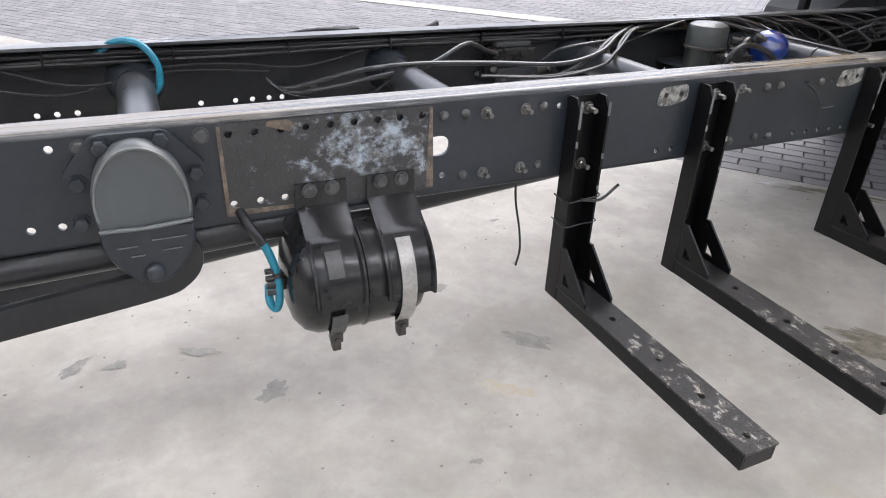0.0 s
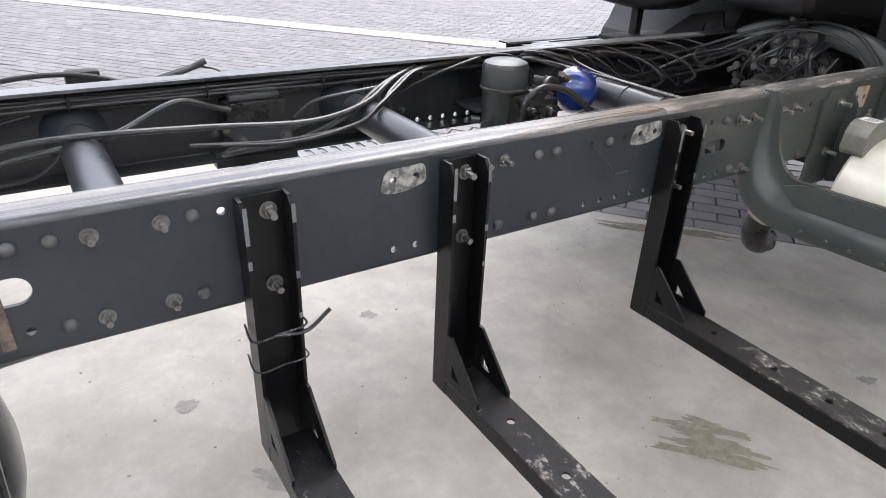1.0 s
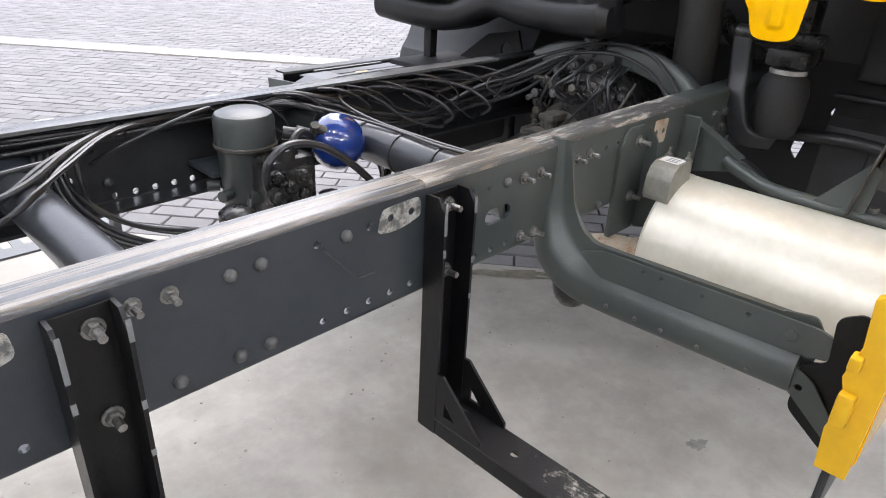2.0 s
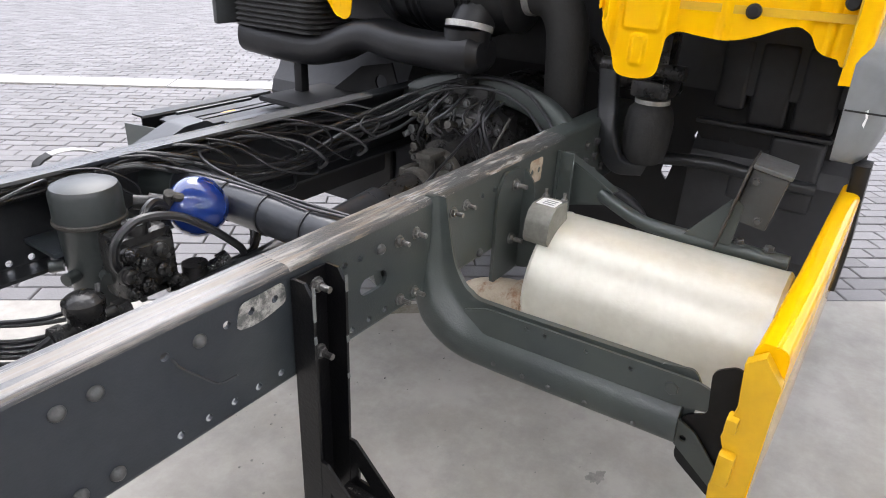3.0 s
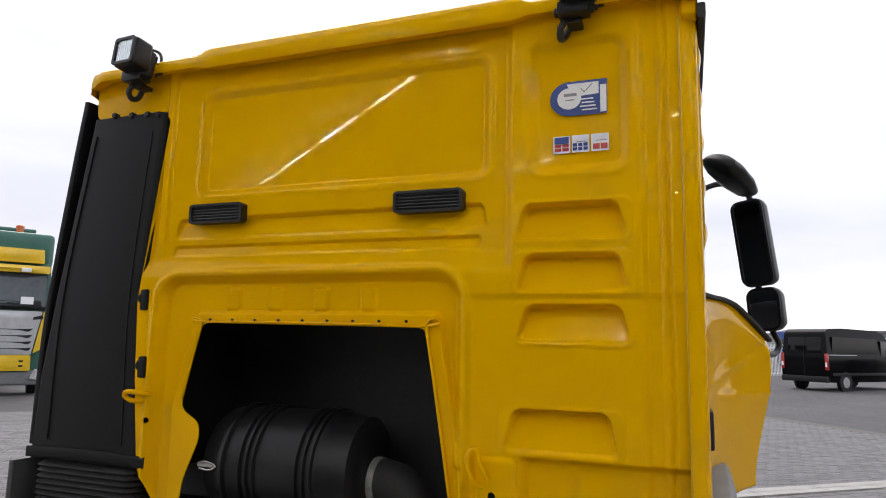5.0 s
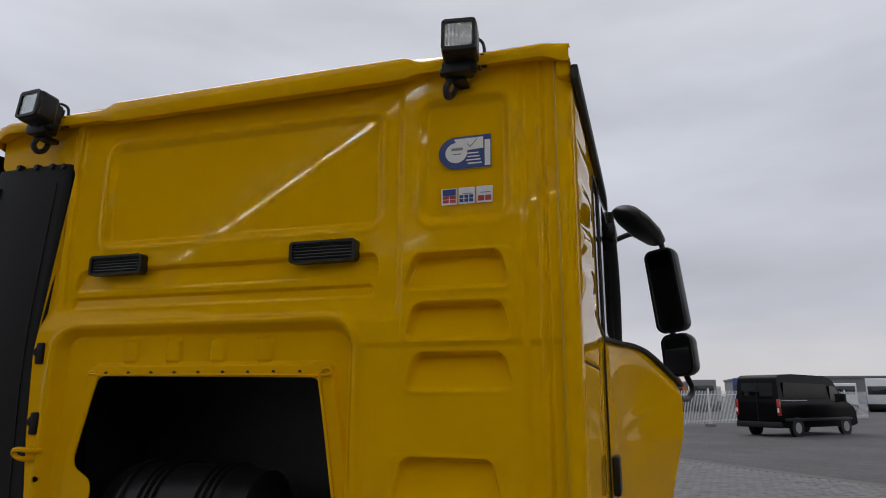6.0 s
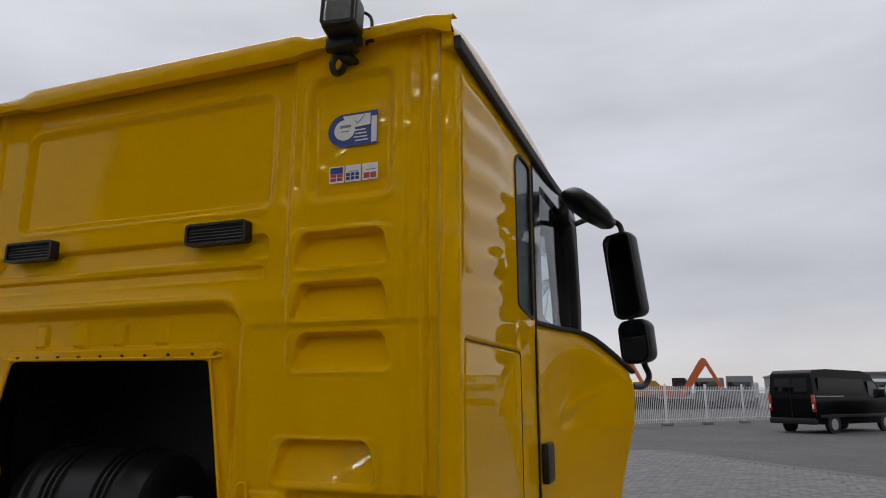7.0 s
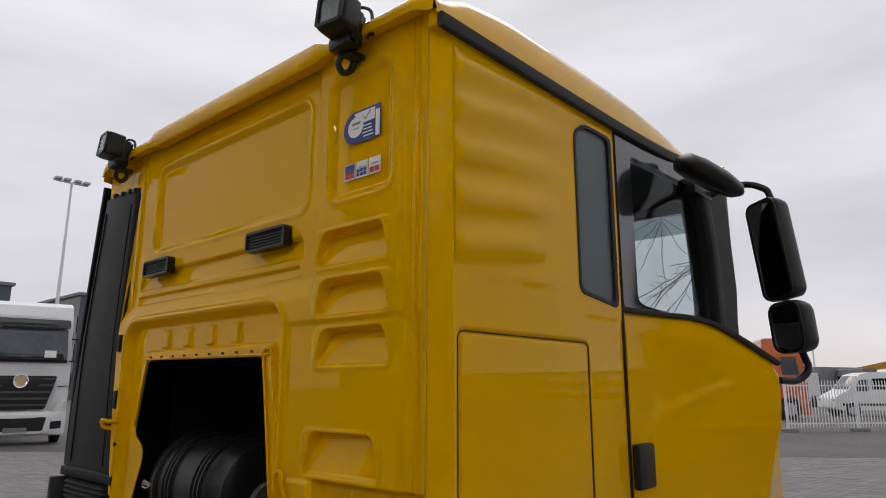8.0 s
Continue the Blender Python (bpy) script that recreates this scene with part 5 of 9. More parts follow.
def beam():
    """Pressed carrier: up along the web, then out below the muffler; a fold runs along its face."""
    b = thing("muffler_carrier", (1.4, -0.6, 0.515), "dark grey-green pressed steel carrier arm curving out below the muffler", "carrier")
    path = [(-0.402, 0.872), (-0.405, 0.78), (-0.412, 0.70), (-0.445, 0.628), (-0.50, 0.592), (-0.58, 0.588), (-0.75, 0.594), (-0.985, 0.602)]
    pts = spline([(0, y, z) for y, z in path], 7)
    sec = [(0.012, 0.072), (0.000, 0.070), (-0.002, 0.03), (-0.012, 0.018), (-0.036, 0.004), (-0.046, -0.012), (-0.046, -0.052), (-0.036, -0.066), (0.01, -0.068)]
    bm = bmesh.new()
    rows = []
    for i, p in enumerate(pts):
        tg = (pts[min(i + 1, len(pts) - 1)] - pts[max(i - 1, 0)]).normalized()
        nrm = Vector((0, tg.z, -tg.y))
        f = i / (len(pts) - 1)
        w = 0.35 + 0.65 * min(1, f / 0.45)
        fold = min(1, max(0, (f - 0.12) / 0.3))
        rows.append([bm.verts.new((1.40 + dx * (0.25 + 0.75 * fold), p.y + nrm.y * dz * w, p.z + nrm.z * dz * w)) for dx, dz in sec])
    for a, c in zip(rows, rows[1:]):
        for k in range(len(sec)):
            bm.faces.new((a[k], a[(k + 1) % len(sec)], c[(k + 1) % len(sec)], c[k]))
    bm.faces.new(rows[0]), bm.faces.new(rows[-1])
    body = part("pressing", bm, FRAME, b, smooth=50)
    for y in (-0.62, -0.69, -0.75, -0.83, -0.93):
        piece("rivet", dome_me, Matrix.Translation((1.398, y, 0.643)) @ pose(0, 0, 0, 0, -90, 0) @ Matrix.Scale(0.45, 4), body)
        piece("rivet", dome_me, Matrix.Translation((1.353, y + 0.02, 0.55)) @ pose(0, 0, 0, 0, -90, 0) @ Matrix.Scale(0.45, 4), body)
    part("upper_flange", plate(round_corners([(-0.50, 0.640), (-0.56, 0.662), (-1.0, 0.676), (-1.03, 0.668), (-1.03, 0.622), (-0.97, 0.612), (-0.56, 0.598)], 0.012), [hole(y, 0.652, 0.005, 8) for y in (-0.66, -0.70, -0.79, -0.88)], "x", 1.372, 1.378), FRAME, b)
    part("lower_tongue", plate(round_corners([(-0.97, 0.55), (-1.085, 0.455), (-1.10, 0.475), (-1.02, 0.575), (-0.97, 0.60)], 0.008), [hole(-1.0, 0.555, 0.007, 8)], "x", 1.362, 1.367), FRAME, b)
    part("end_plate", plate(round_corners([(-0.94, 0.53), (-1.0, 0.53), (-1.01, 0.66), (-0.99, 0.69), (-0.93, 0.68)], 0.01), [hole(-0.975, 0.56, 0.008)], "x", 1.385, 1.391), FRAME, b)
    piece("bolt", big_me, Matrix.Translation((1.384, -0.96, 0.645)) @ pose(0, 0, 0, 0, -90, 0), b)
    return b


beam()
hook = thing("skirt_bracket", (1.38, -1.05, 0.44), "black bent sheet steel skirt bracket beside the carrier", "bracket")
part("sheet", plate(round_corners([(-0.99, 0.50), (-1.07, 0.44), (-1.095, 0.50), (-1.07, 0.60), (-1.10, 0.70), (-1.06, 0.735), (-1.02, 0.71), (-1.03, 0.62), (-0.99, 0.60)], 0.015), [], "x", 1.37, 1.376), BRACKET, hook)
part("tab", box(1.3765, 1.40, -1.095, -1.05, 0.66, 0.70, 0.003), BRACKET, hook)

# ---- yellow side skirt: its upper edge and torn rear end ----
skirt = thing("side_skirt", (1.8, -1.11, 0.45), "yellow painted side skirt panel, rear end torn and broken", "side skirt")
part("panel", sweep([(2.20, -1.125, 0.68), (1.9, -1.12, 0.68), (1.6, -1.115, 0.68), (1.27, -1.105, 0.68)], rrect(-0.024, 0.024, -0.17, 0.17, 0.016, 3), 6), YELLOW, skirt)
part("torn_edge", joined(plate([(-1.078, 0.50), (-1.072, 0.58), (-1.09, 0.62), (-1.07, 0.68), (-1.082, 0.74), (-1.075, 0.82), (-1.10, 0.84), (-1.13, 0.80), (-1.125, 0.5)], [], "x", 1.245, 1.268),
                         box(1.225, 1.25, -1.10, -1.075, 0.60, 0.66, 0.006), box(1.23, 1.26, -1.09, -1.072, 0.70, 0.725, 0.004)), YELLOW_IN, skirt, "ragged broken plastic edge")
part("back_frame", box(1.25, 2.15, -1.105, -1.09, 0.40, 0.52, 0.006), FRAME_IN, skirt)

# ---- step bar, sensor box ----
bar = thing("mudguard_arm", (1.9, -0.72, 0.72), "dark grey tubular mudguard support arm with bracket plate", "support arm")
part("foot", joined(plate([(2.0, 0.645), (2.13, 0.645), (2.13, 0.80), (2.0, 0.835)], [], "y", -0.412, -0.402), box(2.0, 2.008, -0.455, -0.412, 0.645, 0.835, 0.002, 1)), FRAME, bar)
part("gusset", plate(round_corners([(-0.412, 0.655), (-0.412, 0.80), (-0.43, 0.80), (-0.565, 0.735), (-0.575, 0.70), (-0.46, 0.672)], 0.006), [], "x", 2.04, 2.048), FRAME, bar)
part("gusset_lip", sweep([(2.06, -0.425, 0.806), (2.058, -0.50, 0.77), (2.05, -0.572, 0.735)], rrect(-0.02, 0.02, -0.003, 0.003, 0.001, 1)), FRAME, bar)
part("tube", tube([(2.046, -0.535, 0.722), (2.029, -0.572, 0.712), (1.985, -0.66, 0.70), (1.962, -0.72, 0.70), (1.955, -0.823, 0.70), (1.955, -0.95, 0.70), (1.955, -1.05, 0.70)], 0.019, 14), FRAME, bar)
part("bracket_plate", plate(round_corners([(-0.80, 0.712), (-0.915, 0.712), (-0.925, 0.82), (-0.90, 0.835)], 0.006), [], "x", 1.938, 1.944), FRAME, bar)
for y in (-0.93, -1.0):
    piece("bolt", nut_me, Matrix.Translation((1.955, y, 0.718)), bar)
module = thing("sensor_box", (1.97, -0.93, 0.72), "worn grey aluminium control box on a bracket plate", "control box")
BM = Matrix.Translation((1.97, -0.90, 0.80)) @ pose(0, 0, 0, 10, 0, 3)
part("body", moved(box(-0.03, 0.08, -0.085, -0.004, -0.02, 0.115, 0.007), BM), mat("dull_alloy", (0.065, 0.07, 0.07), 0.45, 0.35, dark=(0.06, 0.06, 0.06), nscale=14, amount=0.9, bump=0.03), module)
part("lid", moved(box(-0.035, 0.085, -0.09, 0.0, 0.1155, 0.128, 0.004), BM), mat("bare_alloy", (0.17, 0.175, 0.175), 0.4, 0.5, dark=(0.12, 0.12, 0.12), nscale=20, amount=0.9), module)
part("mount_plate", moved(box(-0.06, 0.10, 0.0, 0.006, -0.10, 0.125, 0.002, 1), BM), CASTING, module)
for x, z in ((-0.03, 0.09), (-0.03, 0.0)):
    piece("bolt", nut_me, BM @ pose(-0.034, -0.02 - 0.4 * (z < 0.05) * 0.1, z) @ pose(0, 0, 0, 0, -90, 0) @ Matrix.Scale(0.7, 4), module)

# ---- battery carrier beyond the far rail ----
tray = thing("battery_tray", (1.6, 0.85, 0.6), "black steel carrier frame beside the far frame rail", "carrier")
for x0, y, z in ((1.635, 1.10, 0.738), (1.645, 0.95, 0.742), (1.66, 0.80, 0.752)):
    part("beam", joined(box(x0, 2.24, y - 0.03, y - 0.024, z - 0.06, z), box(x0, 2.24, y - 0.03, y + 0.03, z - 0.006, z + 0.0005)), BRACKET, tray)
    part("edge_strip", box(x0, 2.24, y - 0.0325, y - 0.0305, z - 0.008, z), FLANGE_FAR, tray)
for x0, y, z in ((1.70, 1.03, 0.728), (1.72, 0.88, 0.735)):
    part("slide_bar", joined(box(x0, 2.22, y - 0.018, y + 0.018, z - 0.03, z, 0.003), box(x0 + 0.05, 2.10, y - 0.008, y + 0.008, z + 0.0005, z + 0.012, 0.002)), FRAME_IN, tray)
for x in (1.78, 1.93, 2.08):
    part("cross_bar", box(x, x + 0.03, 0.76, 1.13, 0.690, 0.716, 0.003), BRACKET, tray)
part("warning_tag", box(1.84, 1.90, 0.872, 0.888, 0.7475, 0.7485), AMBER, tray)
part("cross_plate", plate([(1.66, 0.42), (2.3, 0.42), (2.3, 1.10), (1.66, 1.10)], [rrect(1.80, 2.1, 0.865, 0.90, 0.015), rrect(1.80, 2.1, 0.62, 0.66, 0.015)], "z", 0.672, 0.678), BRACKET, tray)
part("end_plate", plate([(0.80, 0.64), (1.13, 0.62), (1.13, 0.71), (0.80, 0.735)], [], "x", 1.60, 1.606), FRAME, tray)
part("wedge", plate(round_corners([(1.34, 0.70), (1.56, 0.785), (1.64, 0.79), (1.72, 0.745), (1.72, 0.70)], 0.01), [], "y", 0.70, 0.80), TUBE, tray)
part("pale_strip", box(1.74, 2.24, 0.70, 0.745, 0.7555, 0.7615, 0.002, 1), TUBE, tray)
part("stiffener", plate(round_corners([(1.30, 0.68), (1.36, 0.72), (1.66, 0.72), (1.66, 0.68)], 0.006), [], "y", 0.655, 0.66), FRAME_IN, tray)
for x in (0.66, 1.195):
    s = thing("tank_strap", (x, 0.95, 0.56), "bent black and bare steel tank strap standing beside the far rail", "strap", "tank straps")
    part("strap", sweep([(x, 0.95, 0.56), (x, 0.952, 0.67), (x + 0.015, 0.952, 0.695), (x + 0.06, 0.95, 0.715), (x + 0.13, 0.95, 0.71), (x + 0.20, 0.948, 0.68), (x + 0.26, 0.945, 0.63), (x + 0.28, 0.945, 0.56)], [(-0.0015, -0.018), (0.0015, -0.018), (0.0015, 0.018), (-0.0015, 0.018)]), STEEL_LINER, s)
    part("rubber_pad", sweep([(x - 0.003, 0.95, 0.56), (x - 0.003, 0.952, 0.67), (x + 0.013, 0.952, 0.698), (x + 0.045, 0.95, 0.713)], [(-0.004, -0.020), (0.002, -0.020), (0.002, 0.020), (-0.004, 0.020)]), RUBBER, s)
# black box added to hide the paving and keep this gap dark
batt = thing("battery_box", (1.95, 0.70, 0.50), "black box added below the carrier to fill the dark beside the far rail", "battery box")
part("case", box(1.72, 2.30, 0.47, 0.93, 0.50, 0.70, 0.02), BLACK_IN, batt)
part("cover", box(1.71, 2.31, 0.46, 0.94, 0.7005, 0.735, 0.02), BLACK_IN, batt)
for k in range(5):
    part("rib", box(1.74, 2.28, 0.50 + 0.09 * k, 0.53 + 0.09 * k, 0.7355, 0.748, 0.004), BRACKET, batt)
solid("perforated_plate", joined(plate([(0.40, 0.44), (0.72, 0.44), (0.72, 0.60), (0.40, 0.60)], [rrect(0.43 + 0.045 * k, 0.452 + 0.045 * k, 0.49, 0.56, 0.007, 2) for k in range(6)], "z", 0.55, 0.556), box(0.70, 0.72, 0.41, 0.44, 0.50, 0.70, 0.003)), GREY_STEP, "grey perforated steel step plate below the far rail", "plate")
bundle("cable_heap", "heap of loose black cables lying beyond the far rail", [
    ([(-0.50, 1.05, 0.67), (-0.45, 1.10, 0.71), (-0.32, 1.12, 0.735), (-0.15, 1.12, 0.735), (0.0, 1.10, 0.70), (0.06, 1.08, 0.665)], 0.009),
    ([(-0.06, 1.10, 0.66), (0.02, 1.11, 0.675), (0.14, 1.12, 0.70), (0.28, 1.13, 0.735)], 0.010),
    ([(-0.08, 1.13, 0.66), (0.03, 1.14, 0.675), (0.15, 1.14, 0.705), (0.24, 1.14, 0.728)], 0.007),
    ([(-0.10, 1.06, 0.66), (-0.02, 1.10, 0.69), (0.08, 1.12, 0.69), (0.20, 1.12, 0.715)], 0.006),
    ([(0.24, 1.13, 0.725), (0.28, 1.13, 0.742), (0.29, 1.13, 0.745)], 0.012),
    ([(0.25, 1.13, 0.73), (0.32, 1.12, 0.715), (0.38, 1.10, 0.67), (0.40, 1.08, 0.60)], 0.004),
    ([(0.22, 1.13, 0.72), (0.18, 1.12, 0.68), (0.14, 1.12, 0.655)], 0.003)])
block = thing("step_block", (-0.1, 1.1, 0.56), "black rubber block on a pale steel step beyond the far rail", "block")
part("block", box(-0.20, -0.04, 1.05, 1.17, 0.60, 0.655, 0.008), RUBBER, block)
part("buffer", box(-0.17, -0.06, 1.16, 1.22, 0.655, 0.735, 0.012), RUBBER, block)
part("step", box(-0.45, 0.30, 1.02, 1.20, 0.585, 0.5995, 0.003), GREY_STEP, block)
part("stay", box(-0.20, -0.14, 0.40, 1.05, 0.56, 0.584, 0.003), FRAME_IN, block)
hose2 = thing("air_hose", (-0.95, 0.33, 0.74), "turquoise plastic air hose arching over the rear crossmember", "hose")
part("hose", tube([(-1.06, 0.37, 0.83), (-1.0, 0.345, 0.872), (-0.94, 0.325, 0.868), (-0.905, 0.31, 0.82), (-0.905, 0.305, 0.765), (-0.925, 0.31, 0.735)], 0.0095), HOSE_BLUE, hose2)


# ---- cab ----
cab = thing("truck_cab", (3.2, 0, 1.05), "glossy yellow truck cab with open rear tunnel and pressed rear wall", "truck cab")
CX = 2.09


def step01(a, b, x):
    t = min(1.0, max(0.0, (x - a) / (b - a)))
    return t * t * (3 - 2 * t)


def ramp(a, b, x, e=0.28):
    """A straight slope from 0 at a to 1 at b with small rounded ends, for arrays."""
    t = np.clip((x - a) / (b - a), 0.0, 1.0)
    k = 1.0 / (1.0 - e)
    return np.where(t < e, k * t * t / (2 * e), np.where(t > 1 - e, 1 - k * (1 - t) ** 2 / (2 * e), k * (t - e / 2)))


def field(u, v, u0, u1, v0, v1, r):
    """Distance to the edge of a rounded field, negative inside, for arrays."""
    du, dv = np.abs(u - (u0 + u1) / 2) - (u1 - u0) / 2 + r, np.abs(v - (v0 + v1) / 2) - (v1 - v0) / 2 + r
    return np.hypot(np.maximum(du, 0), np.maximum(dv, 0)) + np.minimum(np.maximum(du, dv), 0) - r


def ridge(s, width, height):
    return height * np.exp(-(s / width) ** 2)


def scoop(y, z, mid, half0, half1, z0, z1, deep, r=0.024):
    """A pressed step: a deep overhang at its top edge, the floor rising to a small lip at the bottom."""
    f = np.clip((z1 - z) / (z1 - z0), 0.0, 1.0)
    half = half0 + (half1 - half0) * f
    s = field(y - mid, z, -half, half, z0, z1, r)
    return (1 - ramp(-0.010, 0.002, s)) * deep * (1 - 0.80 * f)


def rear_relief(y, z):
    # central field, set in behind the corner column
    d = 0.018 * ramp(-0.600, -0.572, y) * ramp(1.84, 1.92, z)
    s = field(y, z, -0.528, 0.478, 2.117, 2.475, 0.045)
    d = d + 0.015 * (1 - ramp(-0.026, 0.0, s)) - ridge(s - 0.006, 0.008, 0.002)
    # shelf under the two vents and the long bead below it
    d = d + scoop(y, z, 0.02, 0.53, 0.545, 1.972, 2.046, 0.022, 0.02)
    d = d + scoop(y, z, 0.03, 0.535, 0.54, 1.915, 1.955, 0.016, 0.013)
    # lower half set back a little below a horizontal fold
    d = d + 0.007 * ramp(1.792, 1.770, z) * (1 - ramp(-0.50, -0.44, y))
    # arch round the tunnel opening: rolled ridge, wall, flange that follows the opening
    s = field(y, z, -0.458, 0.60, 0.9, 1.853, 0.085)
    d = d + 0.034 * (1 - ramp(-0.030, 0.002, s)) - ridge(s - 0.010, 0.011, 0.008)
    low = -0.352 - 0.177 * np.clip(1.70 - z, 0, 0.5) - 0.034
    high = 0.432 + 0.236 * np.clip(1.70 - z, 0, 0.26) + 0.030
    s2 = field(y - (low + high) / 2, z, -(high - low) / 2, (high - low) / 2, 0.9, 1.731, 0.02)
    d = d - 0.017 * (1 - ramp(-0.002, 0.013, s2))
    for yy in (-0.16, 0.0, 0.16, 0.32):
        s = field(y, z, yy - 0.026, yy + 0.026, 1.742, 1.812, 0.010)
        d = d - 0.011 * (1 - ramp(-0.006, 0.004, s))
    # corner column: label field and four foot scoops
    s = field(y, z, -0.905, -0.645, 2.112, 2.482, 0.042)
    d = d + 0.014 * (1 - ramp(-0.024, 0.002, s)) - ridge(s - 0.008, 0.010, 0.0025)
    for z0, z1, mid, deep in ((1.928, 2.030, -0.752, 0.046), (1.790, 1.893, -0.754, 0.046), (1.660, 1.760, -0.756, 0.044), (1.378, 1.490, -0.722, 0.042)):
        d = d + scoop(y, z, mid, 0.122, 0.150, z0, z1, deep)
        s = field(y, z, mid - 0.160, mid + 0.160, z0 - 0.012, z1 + 0.010, 0.03)
        d = d - 0.0025 * (1 - ramp(-0.008, 0.004, s))
    # upright folds towards the corner
    d = d + 0.011 * ramp(-0.928, -0.950, y) - 0.006 * ramp(-0.975, -0.985, y) + ridge(y + 0.998, 0.005, 0.007)
    # strip under the lower ledge, with its upright stiffener and lug
    d = d + 0.030 * ramp(1.372, 1.352, z) * ramp(-0.612, -0.636, y) - ridge(y + 0.75, 0.012, 0.008) * ramp(1.36, 1.33, z)
    lug = ramp(1.42, 1.38, z)
    for box4, r, deep in (((-0.462, -0.435, 1.19, 1.33), 0.012, 0.012), ((-0.605, -0.50, 1.17, 1.36), 0.015, -0.009), ((-0.57, -0.53, 1.08, 1.16), 0.012, -0.007)):
        d = d + deep * (1 - ramp(-0.008, 0.006, field(y, z, *box4, r))) * lug
    # rolled edge along the intake side
    d = d - 0.010 * ramp(0.592, 0.606, y) * ramp(1.90, 1.98, z) * (1 - ramp(0.625, 0.64, y))
    return d


def pressed(name, outer, holes, axis, a0, grid, relief, thick, material, parent, label):
    """Sheet metal with pressed relief: its front shaded by the true slope of the pressing, its cut edges square."""
    i, j, k = AXES[axis]
    bm = plate(outer, holes, axis, 0.0, thick, grid)
    me = bpy.data.meshes.new(name)
    bm.to_mesh(me)
    bm.free()
    co = np.empty(len(me.vertices) * 3)
    me.vertices.foreach_get("co", co)
    co = co.reshape(-1, 3)
    back = np.abs(co[:, k]) > abs(thick) / 2
    u, v, e = co[:, i].copy(), co[:, j].copy(), 0.0012
    co[:, k] += a0 + relief(u, v)
    side = -math.copysign(1.0, thick)
    nrm = np.zeros_like(co)
    nrm[:, i] = -side * (relief(u + e, v) - relief(u - e, v)) / (2 * e)
    nrm[:, j] = -side * (relief(u, v + e) - relief(u, v - e)) / (2 * e)
    nrm[:, k] = side
    nrm /= np.linalg.norm(nrm, axis=1)[:, None]
    nrm[back] *= -1
    me.vertices.foreach_set("co", co.ravel())
    n_loop = len(me.loops)
    lv = np.empty(n_loop, dtype=np.int32)
    me.loops.foreach_get("vertex_index", lv)
    total = np.empty(len(me.polygons), dtype=np.int32)
    me.polygons.foreach_get("loop_total", total)
    start = np.empty(len(me.polygons), dtype=np.int32)
    me.polygons.foreach_get("loop_start", start)
    # front faces wind towards the outside
    me.update()
    fn = np.empty(len(me.polygons) * 3)
    me.polygons.foreach_get("normal", fn)
    fn = fn.reshape(-1, 3)
    is_rim = total == 4
    face_back = back[lv[start]]
    want = np.where(face_back, -side, side)
    flip = (~is_rim) & (fn[:, k] * want < 0)
    lv2 = lv.copy()
    fs = start[flip]
    lv2[fs + 1], lv2[fs + 2] = lv[fs + 2], lv[fs + 1]
    me.clear_geometry()
    faces = [lv2[s0:s0 + n].tolist() for s0, n in zip(start.tolist(), total.tolist())]
    me.from_pydata(co.tolist(), [], faces)
    me.materials.append(material)
    me.shade_smooth()
    me.update()
    fn2 = np.empty(len(me.polygons) * 3)
    me.polygons.foreach_get("normal", fn2)
    fn2 = fn2.reshape(-1, 3)
    per_loop = nrm[lv2]
    rim_loops = np.repeat(is_rim, total)
    per_loop[rim_loops] = np.repeat(fn2, total, axis=0)[rim_loops]
    me.normals_split_custom_set(per_loop.tolist())
    ob = attach(new(name, me), parent)
    return tagged(ob, label) if label else ob


top_edge = 2.604
outline = [(-1.032, top_edge), (-1.032, 1.36), (-1.045, 1.30), (-1.047, 1.135), (-1.02, 1.135), (-1.015, 1.15), (-0.968, 1.158), (-0.945, 1.20), (-0.918, 1.216), (-0.88, 1.206),
           (-0.83, 1.182), (-0.77, 1.164), (-0.70, 1.168), (-0.64, 1.176), (-0.618, 1.162), (-0.610, 1.058), (-0.56, 1.045), (-0.494, 1.05), (-0.476, 1.14), (-0.438, 1.19), (-0.424, 1.26),
           (-0.347, 1.695), (0.428, 1.702), (0.452, 1.60), (0.487, 1.45), (0.478, 1.425), (0.415, 1.39), (0.410, 1.34), (0.462, 1.215), (0.478, 1.11), (0.50, 1.095), (0.57, 1.10),
           (0.60, 1.20), (0.63, 1.23), (0.655, 1.36), (0.665, 1.50), (0.70, 1.60), (0.698, 1.66), (0.683, 1.80), (0.615, 2.395), (0.64, 2.418), (0.93, 2.424), (0.965, 2.44), (0.975, top_edge)]
outline = round_corners(outline, 0.028, 5)
lug_holes = [hole(-0.547, 1.266, 0.010, 14), hole(0.606, 1.388, 0.009, 14)]
rear_wall = pressed("rear_wall", outline, lug_holes, "x", CX, 0.0045, rear_relief, 0.004, YELLOW, cab, "pressed yellow sheet metal rear wall")
part("tunnel_rim", tube([(CX + 0.012, -0.43, 1.22), (CX + 0.012, -0.426, 1.26), (CX + 0.012, -0.352, 1.685), (CX + 0.012, -0.335, 1.70), (CX + 0.012, 0.40, 1.706), (CX + 0.012, 0.425, 1.695), (CX + 0.012, 0.484, 1.46)], 0.005, 6), YELLOW, rear_wall)
for k in range(9):
    part("screw", lathe((CX + 0.012, -0.29 + 0.085 * k, 1.712), (CX, -0.29 + 0.085 * k, 1.712), [(0, 0.004), (0.006, 0.004), (0.008, 0)], 8), GREASY, rear_wall)
